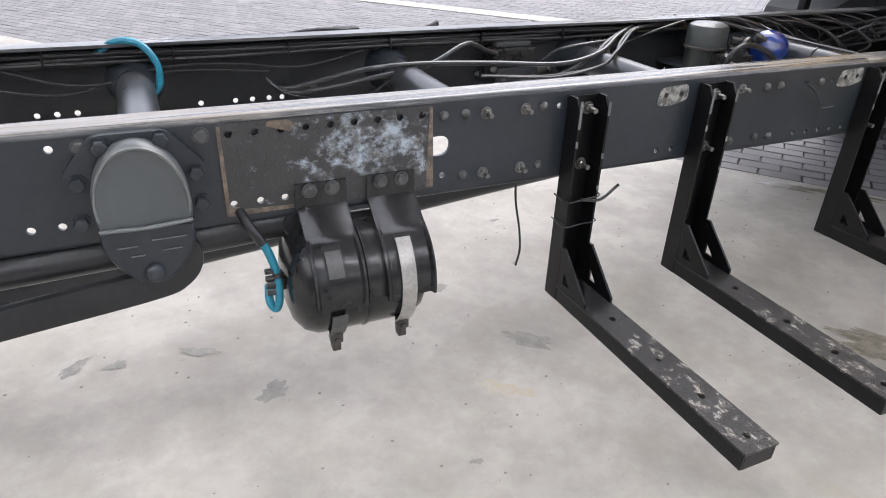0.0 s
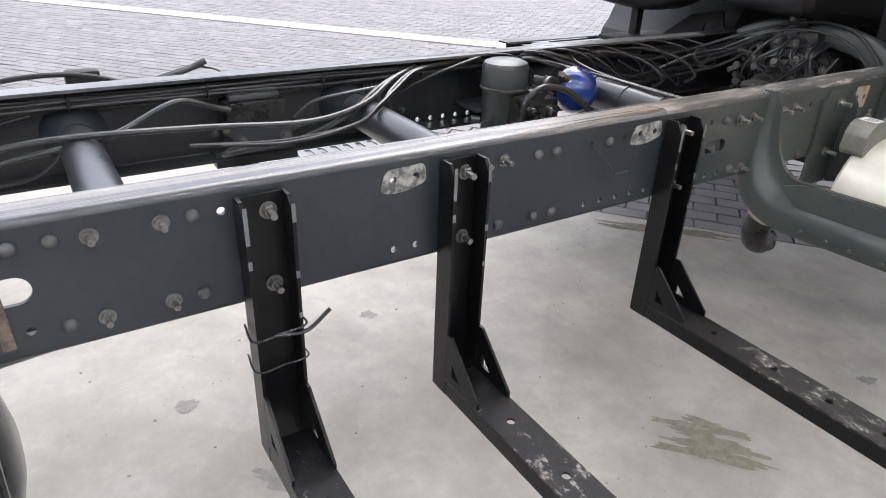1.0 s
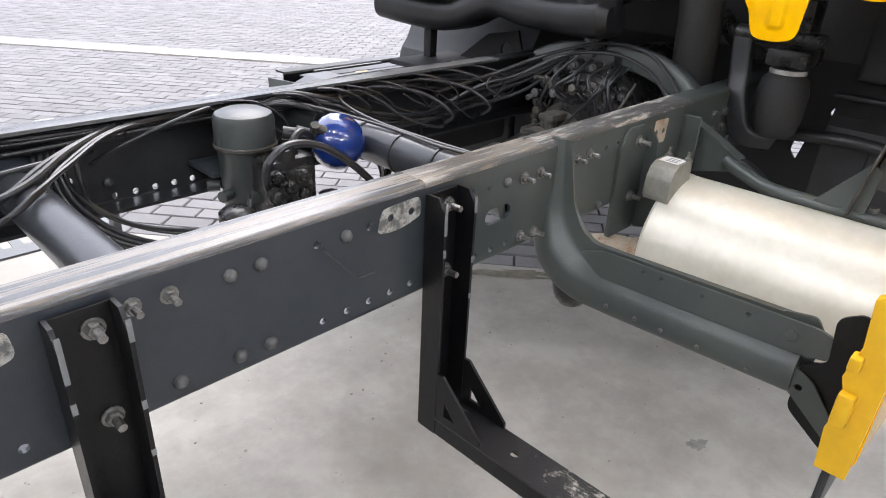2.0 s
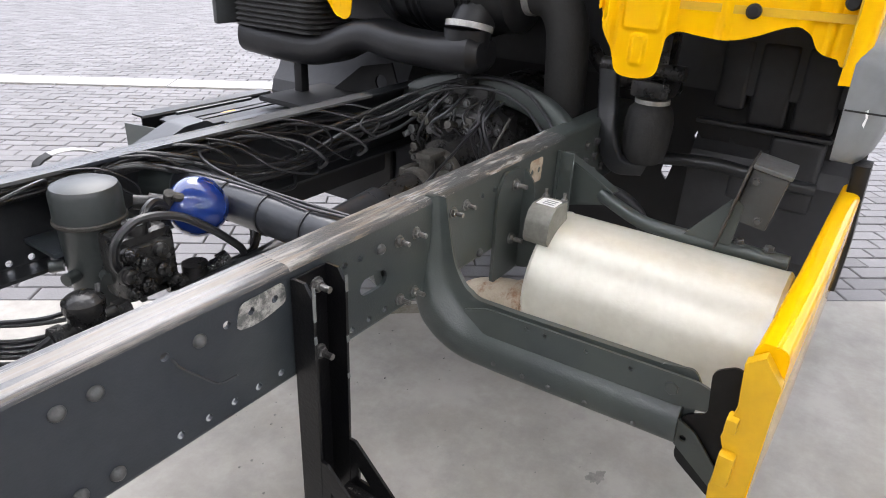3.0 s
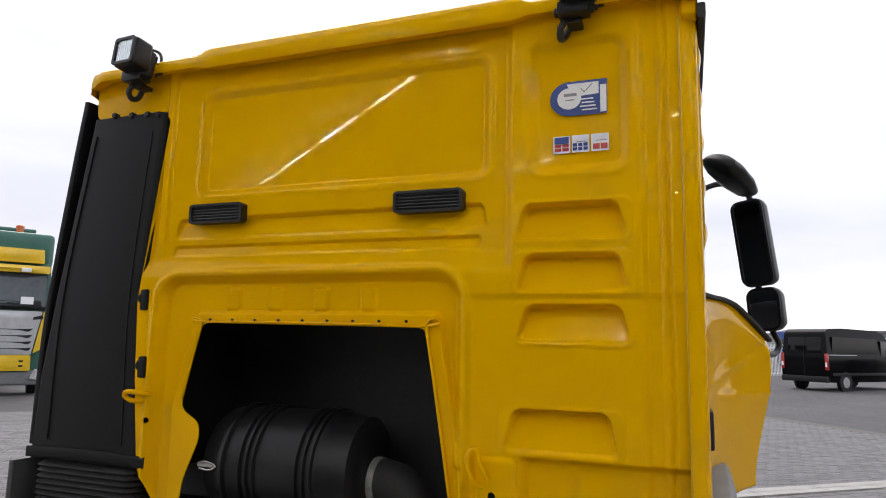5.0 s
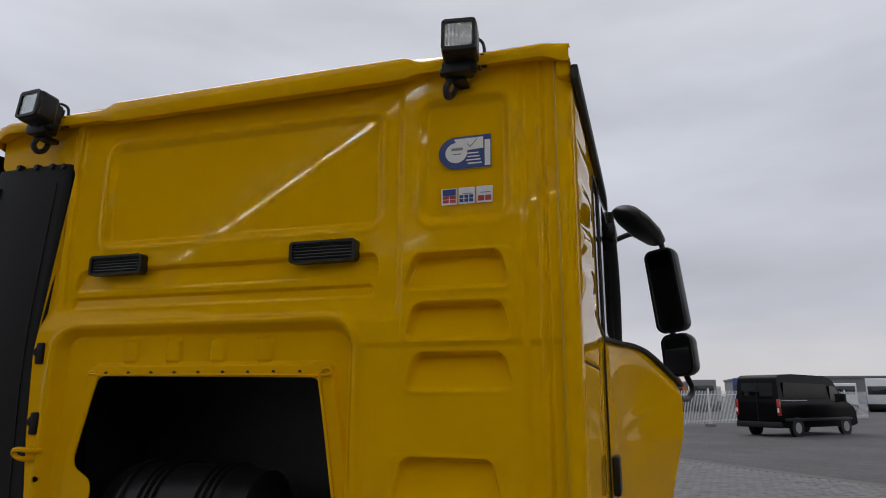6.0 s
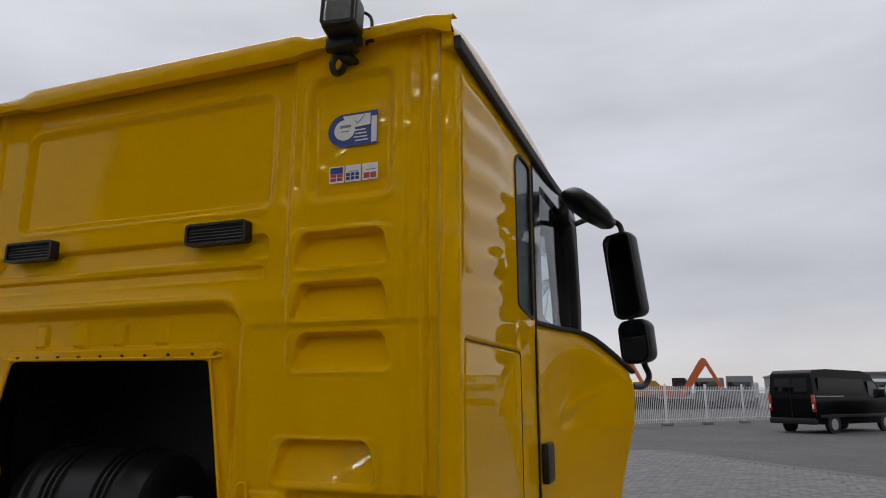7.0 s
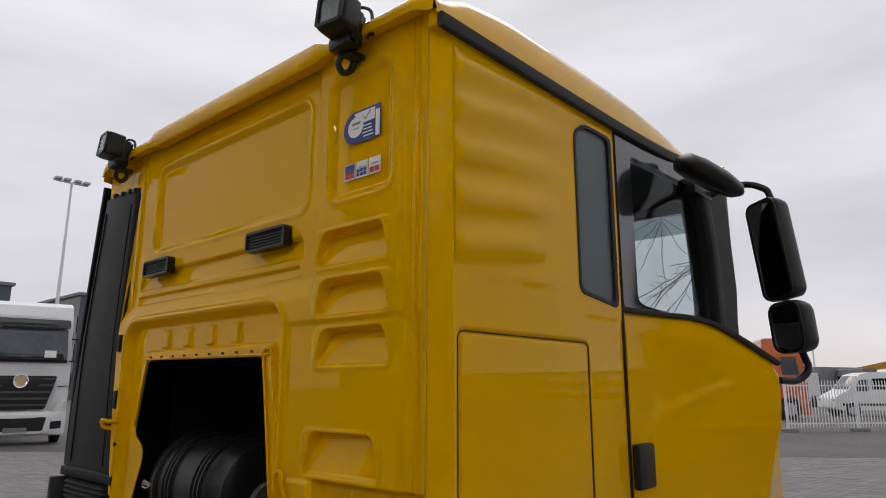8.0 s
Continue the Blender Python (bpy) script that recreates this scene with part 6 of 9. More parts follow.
for y, z in ((-0.813, 1.240), (-1.016, 1.277)):
    part("plug", lathe((CX + 0.03, y, z), (CX, y, z), [(0, 0.018), (0.01, 0.018), (0.016, 0.012), (0.017, 0)], 18), PLASTIC, rear_wall, "black rubber plug")
part("lash_hook", tube([(CX + 0.005, -0.525, 1.285), (CX - 0.02, -0.505, 1.30), (CX - 0.022, -0.485, 1.345), (CX - 0.018, -0.49, 1.375), (CX - 0.015, -0.51, 1.378), (CX - 0.02, -0.52, 1.35), (CX - 0.015, -0.54, 1.305)], 0.006, 8), YELLOW, rear_wall)
part("lash_hook", tube([(CX + 0.005, 0.60, 1.47), (CX - 0.03, 0.61, 1.475), (CX - 0.035, 0.66, 1.478), (CX - 0.03, 0.675, 1.465), (CX - 0.025, 0.65, 1.45), (CX + 0.005, 0.61, 1.448)], 0.008, 8), YELLOW, rear_wall)


def vent(y0, y1):
    v = part("air_vent", plate(rrect(y0, y1, 2.021, 2.085, 0.012), [rrect(y0 + 0.009, y1 - 0.009, 2.029, 2.077, 0.006)], "x", CX - 0.012, CX + 0.02), PLASTIC, cab, "black plastic louvred vent")
    part("backing", box(CX + 0.012, CX + 0.018, y0 + 0.005, y1 - 0.005, 2.026, 2.080), BLACK_IN, v)
    for k in range(5):
        part("slat", moved(box(-0.008, 0.006, y0 + 0.008, y1 - 0.008, -0.0015, 0.0015), Matrix.Translation((CX + 0.001, 0, 2.034 + 0.0095 * k)) @ pose(0, 0, 0, 0, 28, 0)), PLASTIC_GR, v, smooth=0)


vent(-0.458, -0.246)
vent(0.282, 0.488)


# labels stuck on the corner column
SX = CX + 0.0085


def label_piece(name, bm, m, parent):
    return part(name, bm, m, parent, smooth=0)


sticker = tagged(new("inspection_sticker", to_mesh("sticker", plate(rrect(-0.852, -0.752, 2.266, 2.362, 0.003), [], "x", SX - 0.001, SX), BLUE_ST, 0)), "blue and white inspection sticker with a ring on the cab wall", "sticker")
ring_o = [(-0.752 + 0.052 * math.cos(2 * math.pi * k / 32), 2.314 + 0.048 * math.sin(2 * math.pi * k / 32)) for k in range(32)]
ring_i = [(-0.752 + 0.032 * math.cos(2 * math.pi * k / 28), 2.314 + 0.030 * math.sin(2 * math.pi * k / 28)) for k in range(28)]
label_piece("ring", plate(ring_o, [], "x", SX - 0.0022, SX - 0.0012), BLUE_ST, sticker)
label_piece("disc", plate(ring_i, [], "x", SX - 0.0032, SX - 0.0024), WHITE_ST, sticker)
label_piece("white_field", plate([(-0.83, 2.322), (-0.765, 2.318), (-0.745, 2.355), (-0.83, 2.355)], [], "x", SX - 0.0028, SX - 0.0014), WHITE_ST, sticker)
label_piece("white_strip", plate([(-0.85, 2.27), (-0.834, 2.27), (-0.834, 2.345), (-0.85, 2.345)], [], "x", SX - 0.0028, SX - 0.0014), WHITE_ST, sticker)
label_piece("check_mark", plate([(-0.783, 2.338), (-0.792, 2.327), (-0.815, 2.350), (-0.813, 2.351), (-0.792, 2.331), (-0.785, 2.340)], [], "x", SX - 0.0036, SX - 0.0030), GREY_ST, sticker)
for k in range(4):
    label_piece("print_bar", box(SX - 0.0026, SX - 0.0016, -0.825 + 0.003 * k, -0.785 + 0.004 * (k % 2), 2.278 + 0.010 * k, 2.2815 + 0.010 * k), WHITE_ST, sticker)
label_piece("print_bar", box(SX - 0.0040, SX - 0.0034, -0.772, -0.738, 2.320, 2.328), GREY_ST, sticker)
label_piece("print_bar", box(SX - 0.0040, SX - 0.0034, -0.766, -0.742, 2.308, 2.311), GREY_ST, sticker)
for k, (m, y0) in enumerate(((RED_ST, -0.754), (BLUE_ST, -0.804), (GREY_ST, -0.855))):
    st = tagged(new("small_sticker", to_mesh("small_sticker", plate(rrect(y0, y0 + 0.046, 2.164, 2.211, 0.002), [], "x", SX - 0.001, SX), WHITE_ST, 0)),
                ("red and blue printed sticker on the cab wall", "white and blue printed sticker on the cab wall", "pale sticker with two red marks on the cab wall")[k], "sticker", "small stickers")
    label_piece("header", box(SX - 0.0022, SX - 0.0012, y0 + 0.004, y0 + 0.042, 2.196 if k else 2.190, 2.208), (BLUE_ST, GREY_ST, GREY_ST)[k] if k == 0 else WHITE_ST, st)
    for i in range(3 if k == 1 else 2):
        for j in range(2 if k < 2 else 1):
            w = 0.011 if k == 1 else 0.017
            label_piece("mark", box(SX - 0.0022, SX - 0.0012, y0 + 0.004 + i * (w + 0.003), y0 + 0.004 + i * (w + 0.003) + w, 2.169 + 0.011 * j, 2.178 + 0.011 * j + (0.006 if k == 2 else 0)), RED_ST if k != 1 else BLUE_ST, st)
    label_piece("print_bar", box(SX - 0.0022, SX - 0.0012, y0 + 0.006, y0 + 0.034, 2.1915 if k else 2.186, 2.1935 if k else 2.188), GREY_ST, st)

# side wall with bulged ribs, corner post, storage hatch outline
SY = -1.078


def side_relief(x, z):
    edge = ramp(2.10, 2.18, x, 0.5) * (1 - ramp(2.40, 2.70, x, 0.5)) * ramp(1.86, 1.92, z, 0.5) * (1 - ramp(2.40, 2.50, z, 0.5))
    d = -0.0105 * edge * (0.5 - 0.5 * np.cos(2 * np.pi * (z - 2.35 - 0.14 * (x - 2.085)) / 0.119))
    s = np.abs(field(x, z, 2.155, 2.762, 1.10, 1.737, 0.02))
    d = d + 0.008 * np.exp(-(s / 0.005) ** 2)
    # shallow dish below the quarter pane
    return d + 0.004 * ramp(2.66, 2.78, x, 0.5) * ramp(1.86, 1.78, z, 0.5)


side_outline = [(2.135, 1.10), (2.985, 1.10), (2.985, 2.50), (2.135, 2.50)]
quarter = round_corners([(2.725, 1.895), (2.955, 1.865), (2.955, 2.445), (2.78, 2.44), (2.722, 2.40)], 0.03)
side_wall = pressed("side_wall", side_outline, [quarter], "y", SY, 0.006, side_relief, 0.004, YELLOW, cab, "yellow side wall with bulged ribs")
bm = bmesh.new()
rows = []
for i in range(41):
    z = 1.10 + (2.545 - 1.10) * i / 40
    rows.append([bm.verts.new((CX + 0.045 * (1 - math.cos(radians(a))) + 0.0, -1.032 - 0.046 * math.sin(radians(a)), z)) for a in range(0, 91, 10)])
for a, b in zip(rows, rows[1:]):
    for k in range(9):
        bm.faces.new((a[k], a[k + 1], b[k + 1], b[k]))
part("corner_post", bm, YELLOW, cab, smooth=60)
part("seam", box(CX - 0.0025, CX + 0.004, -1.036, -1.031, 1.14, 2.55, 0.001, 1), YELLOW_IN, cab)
q = part("quarter_window", plate(round_corners([(2.718, 1.888), (2.962, 1.858), (2.962, 2.452), (2.775, 2.447), (2.715, 2.405)], 0.03),
                                 [round_corners([(2.727, 1.899), (2.943, 1.872), (2.943, 2.441), (2.783, 2.437), (2.726, 2.398)], 0.03)], "y", SY - 0.004, SY + 0.006), RUBBER, cab, "black rubber framed tinted side pane")
pane = part("pane", plate(round_corners([(2.728, 1.900), (2.942, 1.873), (2.942, 2.440), (2.784, 2.436), (2.727, 2.397)], 0.03), [], "y", SY + 0.001, SY + 0.004), WINDOW, q)
# grey sheet added behind the pane, coloured like the sky reflected in it
part("sky_tone_backing", box(2.70, 2.985, SY + 0.012, SY + 0.016, 1.85, 2.46), mat("painted_sky_grey", (0.15, 0.17, 0.19), 0.6, nscale=4, amount=0.3), q)

# door: lower skin flaring out to the front, dented; black window frame above


def door_y(x):
    f = max(0.0, (x - 2.99) / 0.635)
    return SY - 0.30 * f ** 1.5


def belt(x):
    return 1.858 - 0.012 * step01(3.0, 3.35, x) - 0.160 * step01(3.30, 3.92, x) / step01(3.30, 3.92, 3.625)


door = part("door", bmesh.new(), YELLOW, cab, "yellow door skin with a dent below the window")
nx, nz = 90, 60
bm = bmesh.new()
grid = []
for i in range(nx + 1):
    f = i / nx
    row = []
    for j in range(nz + 1):
        g = j / nz
        x1 = 3.60 + 0.025 * step01(0.0, 0.9, g)
        x = 2.993 + (x1 - 2.993) * f
        z = 1.08 + (belt(x) - 1.08) * g
        y = door_y(x)
        y += 0.020 * step01(0.90, 1.0, g)                     # rounded shoulder
        y += 0.07 * step01(0.8, 0.0, g) * f * f
        y += 0.020 * step01(0.97, 1.0, f)                     # rolled front edge
        dent = math.hypot((x - 3.34) / 0.20, (z - 1.62 - 0.2 * (x - 3.34)) / 0.14)
        y += 0.022 * math.exp(-dent ** 2.6)
        crease = z - 1.56 - 0.35 * (x - 3.3)
        y -= 0.008 * math.exp(-(crease / 0.02) ** 2) * step01(3.15, 3.25, x) * (1 - step01(3.42, 3.55, x))
        y -= 0.006 * math.exp(-((z - 1.47) / 0.010) ** 2) * step01(3.15, 3.3, x)
        row.append(bm.verts.new((x, y, z)))
    grid.append(row)
for a, b in zip(grid, grid[1:]):
    for k in range(nz):
        bm.faces.new((a[k], a[k + 1], b[k + 1], b[k]))
door.data = to_mesh("door", bm, YELLOW, 60)
sol = door.modifiers.new("thickness", "SOLIDIFY")
sol.thickness, sol.offset = 0.006, 1.0
part("door_handle", box(2.985, 3.10, SY - 0.035, SY - 0.006, 1.29, 1.43, 0.012), PLASTIC, door, "black plastic door handle")
frame_out = round_corners([(2.99, 1.868), (3.55, 1.850), (3.92, 1.80), (3.86, 2.30), (3.70, 2.505), (2.99, 2.50)], 0.02)
frame_in = round_corners([(3.10, 1.90), (3.15, 1.885), (3.55, 1.872), (3.80, 1.84), (3.78, 2.28), (3.64, 2.44), (3.10, 2.425)], 0.03)
part("window_frame", plate(frame_out, [frame_in], "y", SY - 0.006, SY + 0.03), mat("gloss_black_trim", (0.028, 0.031, 0.036), 0.08, nscale=5, amount=0.3, spec=0.9), door, "black window frame")
dpane = part("door_window", plate(frame_in, [], "y", SY + 0.008, SY + 0.012), WINDOW, door, "clear door window")
dpane.visible_shadow = False
pane.visible_shadow = False
part("belt_seal", sweep([(x, door_y(x) + 0.008, belt(x) + 0.004) for x in (2.992, 3.1, 3.2, 3.3, 3.4, 3.5, 3.56, 3.622)], rrect(-0.012, 0.012, -0.008, 0.008, 0.003, 2)), RUBBER, door)
bm = bmesh.new()
rows = [[bm.verts.new((x, door_y(x) + 0.02, belt(x) - 0.004)), bm.verts.new((2.992 + (x - 2.992) * 1.5, SY + 0.004, 1.872 - 0.02 * (x - 3.0))), bm.verts.new((2.992 + (x - 2.992) * 1.8, SY + 0.10, 1.86))] for x in (2.992, 3.1, 3.2, 3.3, 3.4, 3.5, 3.625)]
for a, b in zip(rows, rows[1:]):
    for k in range(2):
        bm.faces.new((a[k], a[k + 1], b[k + 1], b[k]))
part("sill_top", bm, PLASTIC, door)
bm = bmesh.new()
rows = [[bm.verts.new((3.60 + 0.025 * g, door_y(3.6) + 0.07 * (1 - g) + 0.02, 1.08 + 0.60 * g)), bm.verts.new((3.95, -1.25, 1.08 + 0.62 * g)), bm.verts.new((4.18, -1.0, 1.08 + 0.64 * g))] for g in (0, 0.5, 1)]
for a, b in zip(rows, rows[1:]):
    for k in range(2):
        bm.faces.new((a[k], b[k], b[k + 1], a[k + 1]))
part("front_corner", bm, YELLOW, cab)
part("hatch_gap", plate(rrect(2.1530, 2.7640, 1.10, 1.7390, 0.021), [rrect(2.1562, 2.7608, 1.09, 1.7358, 0.018)], "y", SY + 0.004, SY + 0.007), BLACK_IN, side_wall)
part("door_gap", box(2.984, 2.994, SY - 0.003, SY + 0.02, 1.10, 2.50), BLACK_IN, cab)

# a-pillar, windscreen frame, dash, inner walls
part("a_pillar", sweep([(3.86, -1.05, 1.74), (3.80, -1.06, 2.2), (3.72, -1.05, 2.55)], rrect(-0.045, 0.05, -0.06, 0.05, 0.02, 3)), BLACK_IN, cab)
part("pillar_cover", plate(round_corners([(3.745, 1.84), (4.10, 1.76), (4.15, 2.05), (4.10, 2.50), (3.86, 2.50), (3.78, 2.36)], 0.03), [], "y", SY - 0.002, SY + 0.05), BLACK_IN, cab)
part("a_pillar", sweep([(4.10, -1.00, 1.55), (4.12, -0.98, 2.1), (4.02, -0.96, 2.6)], rrect(-0.04, 0.06, -0.05, 0.05, 0.02, 3)), BLACK_IN, cab)
part("windscreen_frame", plate([(-1.06, 1.0), (1.06, 1.0), (1.06, 2.62), (-1.06, 2.62)], [rrect(-0.93, 0.93, 1.72, 2.50, 0.06)], "x", 4.16, 4.19), PLASTIC, cab)
ws = part("windscreen", plate(rrect(-0.928, 0.928, 1.722, 2.498, 0.058), [], "x", 4.17, 4.174), WINDOW, cab, "cracked clear windscreen")
ws.visible_shadow = False
shade = part("shade_band", plate(rrect(-0.926, 0.926, 2.364, 2.496, 0.02), [], "x", 4.176, 4.179), glass("tint_band_glass", (0.36, 0.40, 0.41)), ws, "grey tint along the top of the windscreen")
shade.visible_shadow = False
# black strip added below the roof lining to keep the window top dark
part("dark_header", box(4.10, 4.12, -0.97, 0.97, 2.452, 2.505, 0.004), BLACK_IN, cab)
CRACK = mat("glass_crack", (0.05, 0.06, 0.06), 0.5, nscale=60, amount=0.4)
rnd = random.Random(12)


def crack(y, z, angle, length, r, branches):
    """A jagged crack in the windscreen, with finer ones leaving it."""
    pts, side = [(4.167, y, z)], []
    n = max(3, int(length / 0.045))
    for k in range(n):
        a = angle + rnd.uniform(-0.28, 0.28)
        y, z = min(0.9, max(-0.925, y + math.cos(a) * length / n)), min(2.49, max(1.73, z + math.sin(a) * length / n))
        pts.append((4.167, y, z))
        if branches and rnd.random() < 0.36:
            side.append((y, z, angle + rnd.choice((-1, 1)) * rnd.uniform(0.35, 1.0), rnd.uniform(0.04, 0.15), r * 0.7, False))
    part("crack", sweep(pts, circle(r, 4), 1, False), CRACK, ws)
    for c in side:
        crack(*c)


# one blow low at the door-side edge, another under the black header strip
for angle, length in ((-9, 0.16), (-24, 0.5), (-31, 0.62), (-36, 0.45), (-44, 0.58), (-50, 0.40), (-61, 0.46), (-72, 0.30)):
    crack(-0.922, 2.222, radians(angle), length, 0.0019, True)
for angle, length in ((-178, 0.10), (-118, 0.22), (-96, 0.42), (-64, 0.30), (-40, 0.36), (-20, 0.3), (-142, 0.26)):
    crack(-0.735, 2.46, radians(angle), length, 0.0015, True)
part("dashboard", box(3.75, 4.15, -1.0, 1.0, 1.45, 1.72, 0.04), BLACK_IN, cab)
part("roof_lining", box(2.14, 4.15, -1.04, 1.04, 2.50, 2.506), BLACK_IN, cab)
part("inner_rear_wall", box(2.62, 2.63, -1.05, 1.05, 0.95, 2.5), LINER, cab, "black sound insulation")
part("inner_side", box(2.62, 4.16, 1.05, 1.056, 1.05, 2.5), BLACK_IN, cab)
part("tunnel_roof", box(2.10, 2.62, -0.52, 0.66, 1.86, 1.866), LINER, cab)
part("tunnel_side", plate([(2.105, 1.20), (2.62, 1.20), (2.62, 1.86), (2.125, 1.86)], [], "y", -0.50, -0.494), LINER, cab)
part("tunnel_side", plate([(2.105, 1.20), (2.62, 1.20), (2.62, 1.86), (2.125, 1.86)], [], "y", 0.67, 0.676), LINER, cab)
part("cab_floor", box(2.64, 4.16, -1.05, 1.05, 1.10, 1.12), BLACK_IN, cab)
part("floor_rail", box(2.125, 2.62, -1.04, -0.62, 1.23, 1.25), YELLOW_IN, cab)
part("far_side_wall", box(2.35, 4.18, 1.06, 1.078, 1.1, 2.55), YELLOW, cab)
part("intake_recess", joined(box(2.10, 2.36, 0.715, 0.722, 1.3, 2.42), box(2.355, 2.362, 0.722, 1.075, 1.3, 2.42)), YELLOW, cab)

# roof cap with its rear lip, gutter and front visor


REAR_SEC = ((-1.082, 2.514), (-1.0815, 2.528), (-1.080, 2.540), (-1.073, 2.560), (-1.058, 2.578), (-1.03, 2.588), (-0.97, 2.592), (-0.85, 2.594), (-0.6, 2.600), (-0.2, 2.612))
FULL_SEC = ((-1.082, 2.514), (-1.0815, 2.532), (-1.074, 2.560), (-1.064, 2.600), (-1.050, 2.645), (-1.025, 2.684), (-0.98, 2.720), (-0.88, 2.744), (-0.6, 2.762), (-0.2, 2.772))
bm = bmesh.new()
rows = []
for i in range(49):
    x = 2.070 + 2.13 * (i / 48) ** 1.5
    f, g = step01(2.07, 2.50, x) * 0.5 + step01(2.07, 2.26, x) * 0.5, step01(3.1, 4.0, x)
    row = []
    for (y0, z0), (y1, z1) in zip(REAR_SEC, FULL_SEC):
        z = z0 + (z1 - z0) * f
        z -= (0.05 * g + 0.09 * step01(4.02, 4.2, x)) * step01(2.53, 2.62, z)
        row.append(((y0 + (y1 - y0) * f) * (1 - 0.03 * step01(3.4, 4.2, x)), z))
    row = row + [(-y * (1 - 0.11 * step01(2.30, 2.05, x)), z) for y, z in reversed(row)]
    rows.append([bm.verts.new((x, y, z)) for y, z in row])
for a, b in zip(rows, rows[1:]):
    for k in range(len(rows[0]) - 1):
        bm.faces.new((a[k], a[k + 1], b[k + 1], b[k]))
roof = part("roof", bm, YELLOW, cab, "smooth yellow roof cap", 60)
bm = bmesh.new()
rows = []
for i in range(121):
    y = -1.078 + 2.03 * i / 120
    mid = step01(-0.655, -0.600, y) * (1 - step01(0.43, 0.50, y))
    end = step01(-1.0, -1.078, y) + step01(0.90, 0.952, y)
    zb, zt = 2.551 - 0.011 * mid - 0.022 * end, 2.598 + 0.018 * mid - 0.008 * end
    out = 0.004 * mid - 0.008 * end
    rows.append([bm.verts.new((x - out * k, y, z)) for x, z, k in ((2.098, zb + 0.010, 0), (2.060, zb + 0.001, 0.4), (2.053, zb, 0.6), (2.050, zb + 0.006, 1), (2.052, (zb + zt) / 2, 1), (2.057, zt - 0.010, 1), (2.064, zt - 0.003, 0.6), (2.076, zt, 0.2), (2.11, zt + 0.005, 0))])
for a, b in zip(rows, rows[1:]):
    for k in range(8):
        bm.faces.new((a[k], a[k + 1], b[k + 1], b[k]))
part("roof_lip", bm, YELLOW, roof, smooth=50)
part("corner_cap", box(2.074, 2.13, -1.080, -1.040, 2.495, 2.545, 0.012, 3), YELLOW, roof)
part("gutter", sweep([(2.072, -1.090, 2.503), (2.5, -1.091, 2.501), (3.0, -1.091, 2.502), (3.4, -1.087, 2.515), (3.75, -1.07, 2.555)], rrect(-0.010, 0.010, -0.020, 0.020, 0.006, 3)), RUBBER, roof, "black rubber gutter strip")
part("side_header", plate([(2.985, 2.495), (3.60, 2.50), (3.70, 2.52), (3.62, 2.56), (2.985, 2.53)], [], "y", SY - 0.004, SY + 0.01), YELLOW, roof)
part("sun_visor", sweep([(4.33, -0.98, 2.70), (4.38, -0.6, 2.76), (4.40, 0, 2.78), (4.38, 0.6, 2.76), (4.33, 0.98, 2.70)], [(-0.08, -0.05), (0.07, 0.035), (0.075, 0.045), (-0.085, -0.04)]), AMBER, roof, "brown tinted sun visor")


def work_lamp(y, turn):
    """Square work light on a bent bracket at the roof edge."""
    w = thing("work_lamp", (2.05, y, 2.50), "square black work lamp with clear lens on the cab roof edge", "work lamp", "work lamps")
    m = Matrix.Translation((1.985, y - 0.05, 2.592)) @ pose(0, 0, 0, 0, 6, turn) @ Matrix.Scale(0.84, 4)
    h = part("housing", moved(box(-0.035, 0.05, -0.058, 0.058, -0.06, 0.06, 0.016, 3), m), PLASTIC, w)
    part("back_cover", moved(box(0.045, 0.085, -0.042, 0.042, -0.045, 0.045, 0.014, 2), m), PLASTIC, h)
    part("bezel", moved(plate(rrect(-0.056, 0.056, -0.058, 0.058, 0.014), [rrect(-0.044, 0.044, -0.046, 0.046, 0.01)], "x", -0.043, -0.034), m), PLASTIC, h)
    part("reflector", moved(box(-0.037, -0.0355, -0.044, 0.044, -0.046, 0.046), m), REFLECTOR, h)
    part("lens", moved(box(-0.041, -0.0385, -0.0435, 0.0435, -0.0455, 0.0455), m), LENS, h, "clear ribbed lens")
    for k in range(7):
        part("lens_rib", moved(box(-0.0425, -0.041, -0.036 + 0.012 * k - 0.002, -0.036 + 0.012 * k + 0.002, -0.04, 0.04), m), LENS, h)
    part("cooling_rib", joined(*[moved(box(0.085, 0.094, -0.036 + 0.018 * k, -0.030 + 0.018 * k, -0.036, 0.036, 0.002, 1), m) for k in range(5)]), PLASTIC, h)
    part("bracket", joined(box(2.0, 2.055, y - 0.075, y + 0.01, 2.512, 2.55, 0.010), moved(box(0.03, 0.075, -0.05, -0.01, -0.075, -0.04, 0.008), m), rod((2.03, y - 0.085, 2.53), (2.03, y + 0.02, 2.53), 0.013, seg=12, bevel=0.003),
                           box(2.035, 2.088, y - 0.05, y - 0.01, 2.50, 2.515, 0.004)), PLASTIC, w)
    part("lead", tube([(2.04, y - 0.01, 2.515), (2.035, y + 0.004, 2.488), (2.055, y + 0.008, 2.470), (2.074, y + 0.002, 2.478), (2.078, y - 0.008, 2.498), (2.07, y - 0.02, 2.515)], 0.0095, 8), CABLE, w)
    part("plug_lead", tube([(2.06, y - 0.085, 2.54), (2.065, y - 0.098, 2.585), (2.062, y - 0.095, 2.622), (2.045, y - 0.075, 2.632), (2.035, y - 0.06, 2.615)], 0.005, 6), CABLE, w)
    part("plug", rod((2.062, y - 0.095, 2.585), (2.065, y - 0.098, 2.55), 0.009, seg=10), PLASTIC, w)
    return w


work_lamp(-0.745, 8)
work_lamp(0.745, -4)

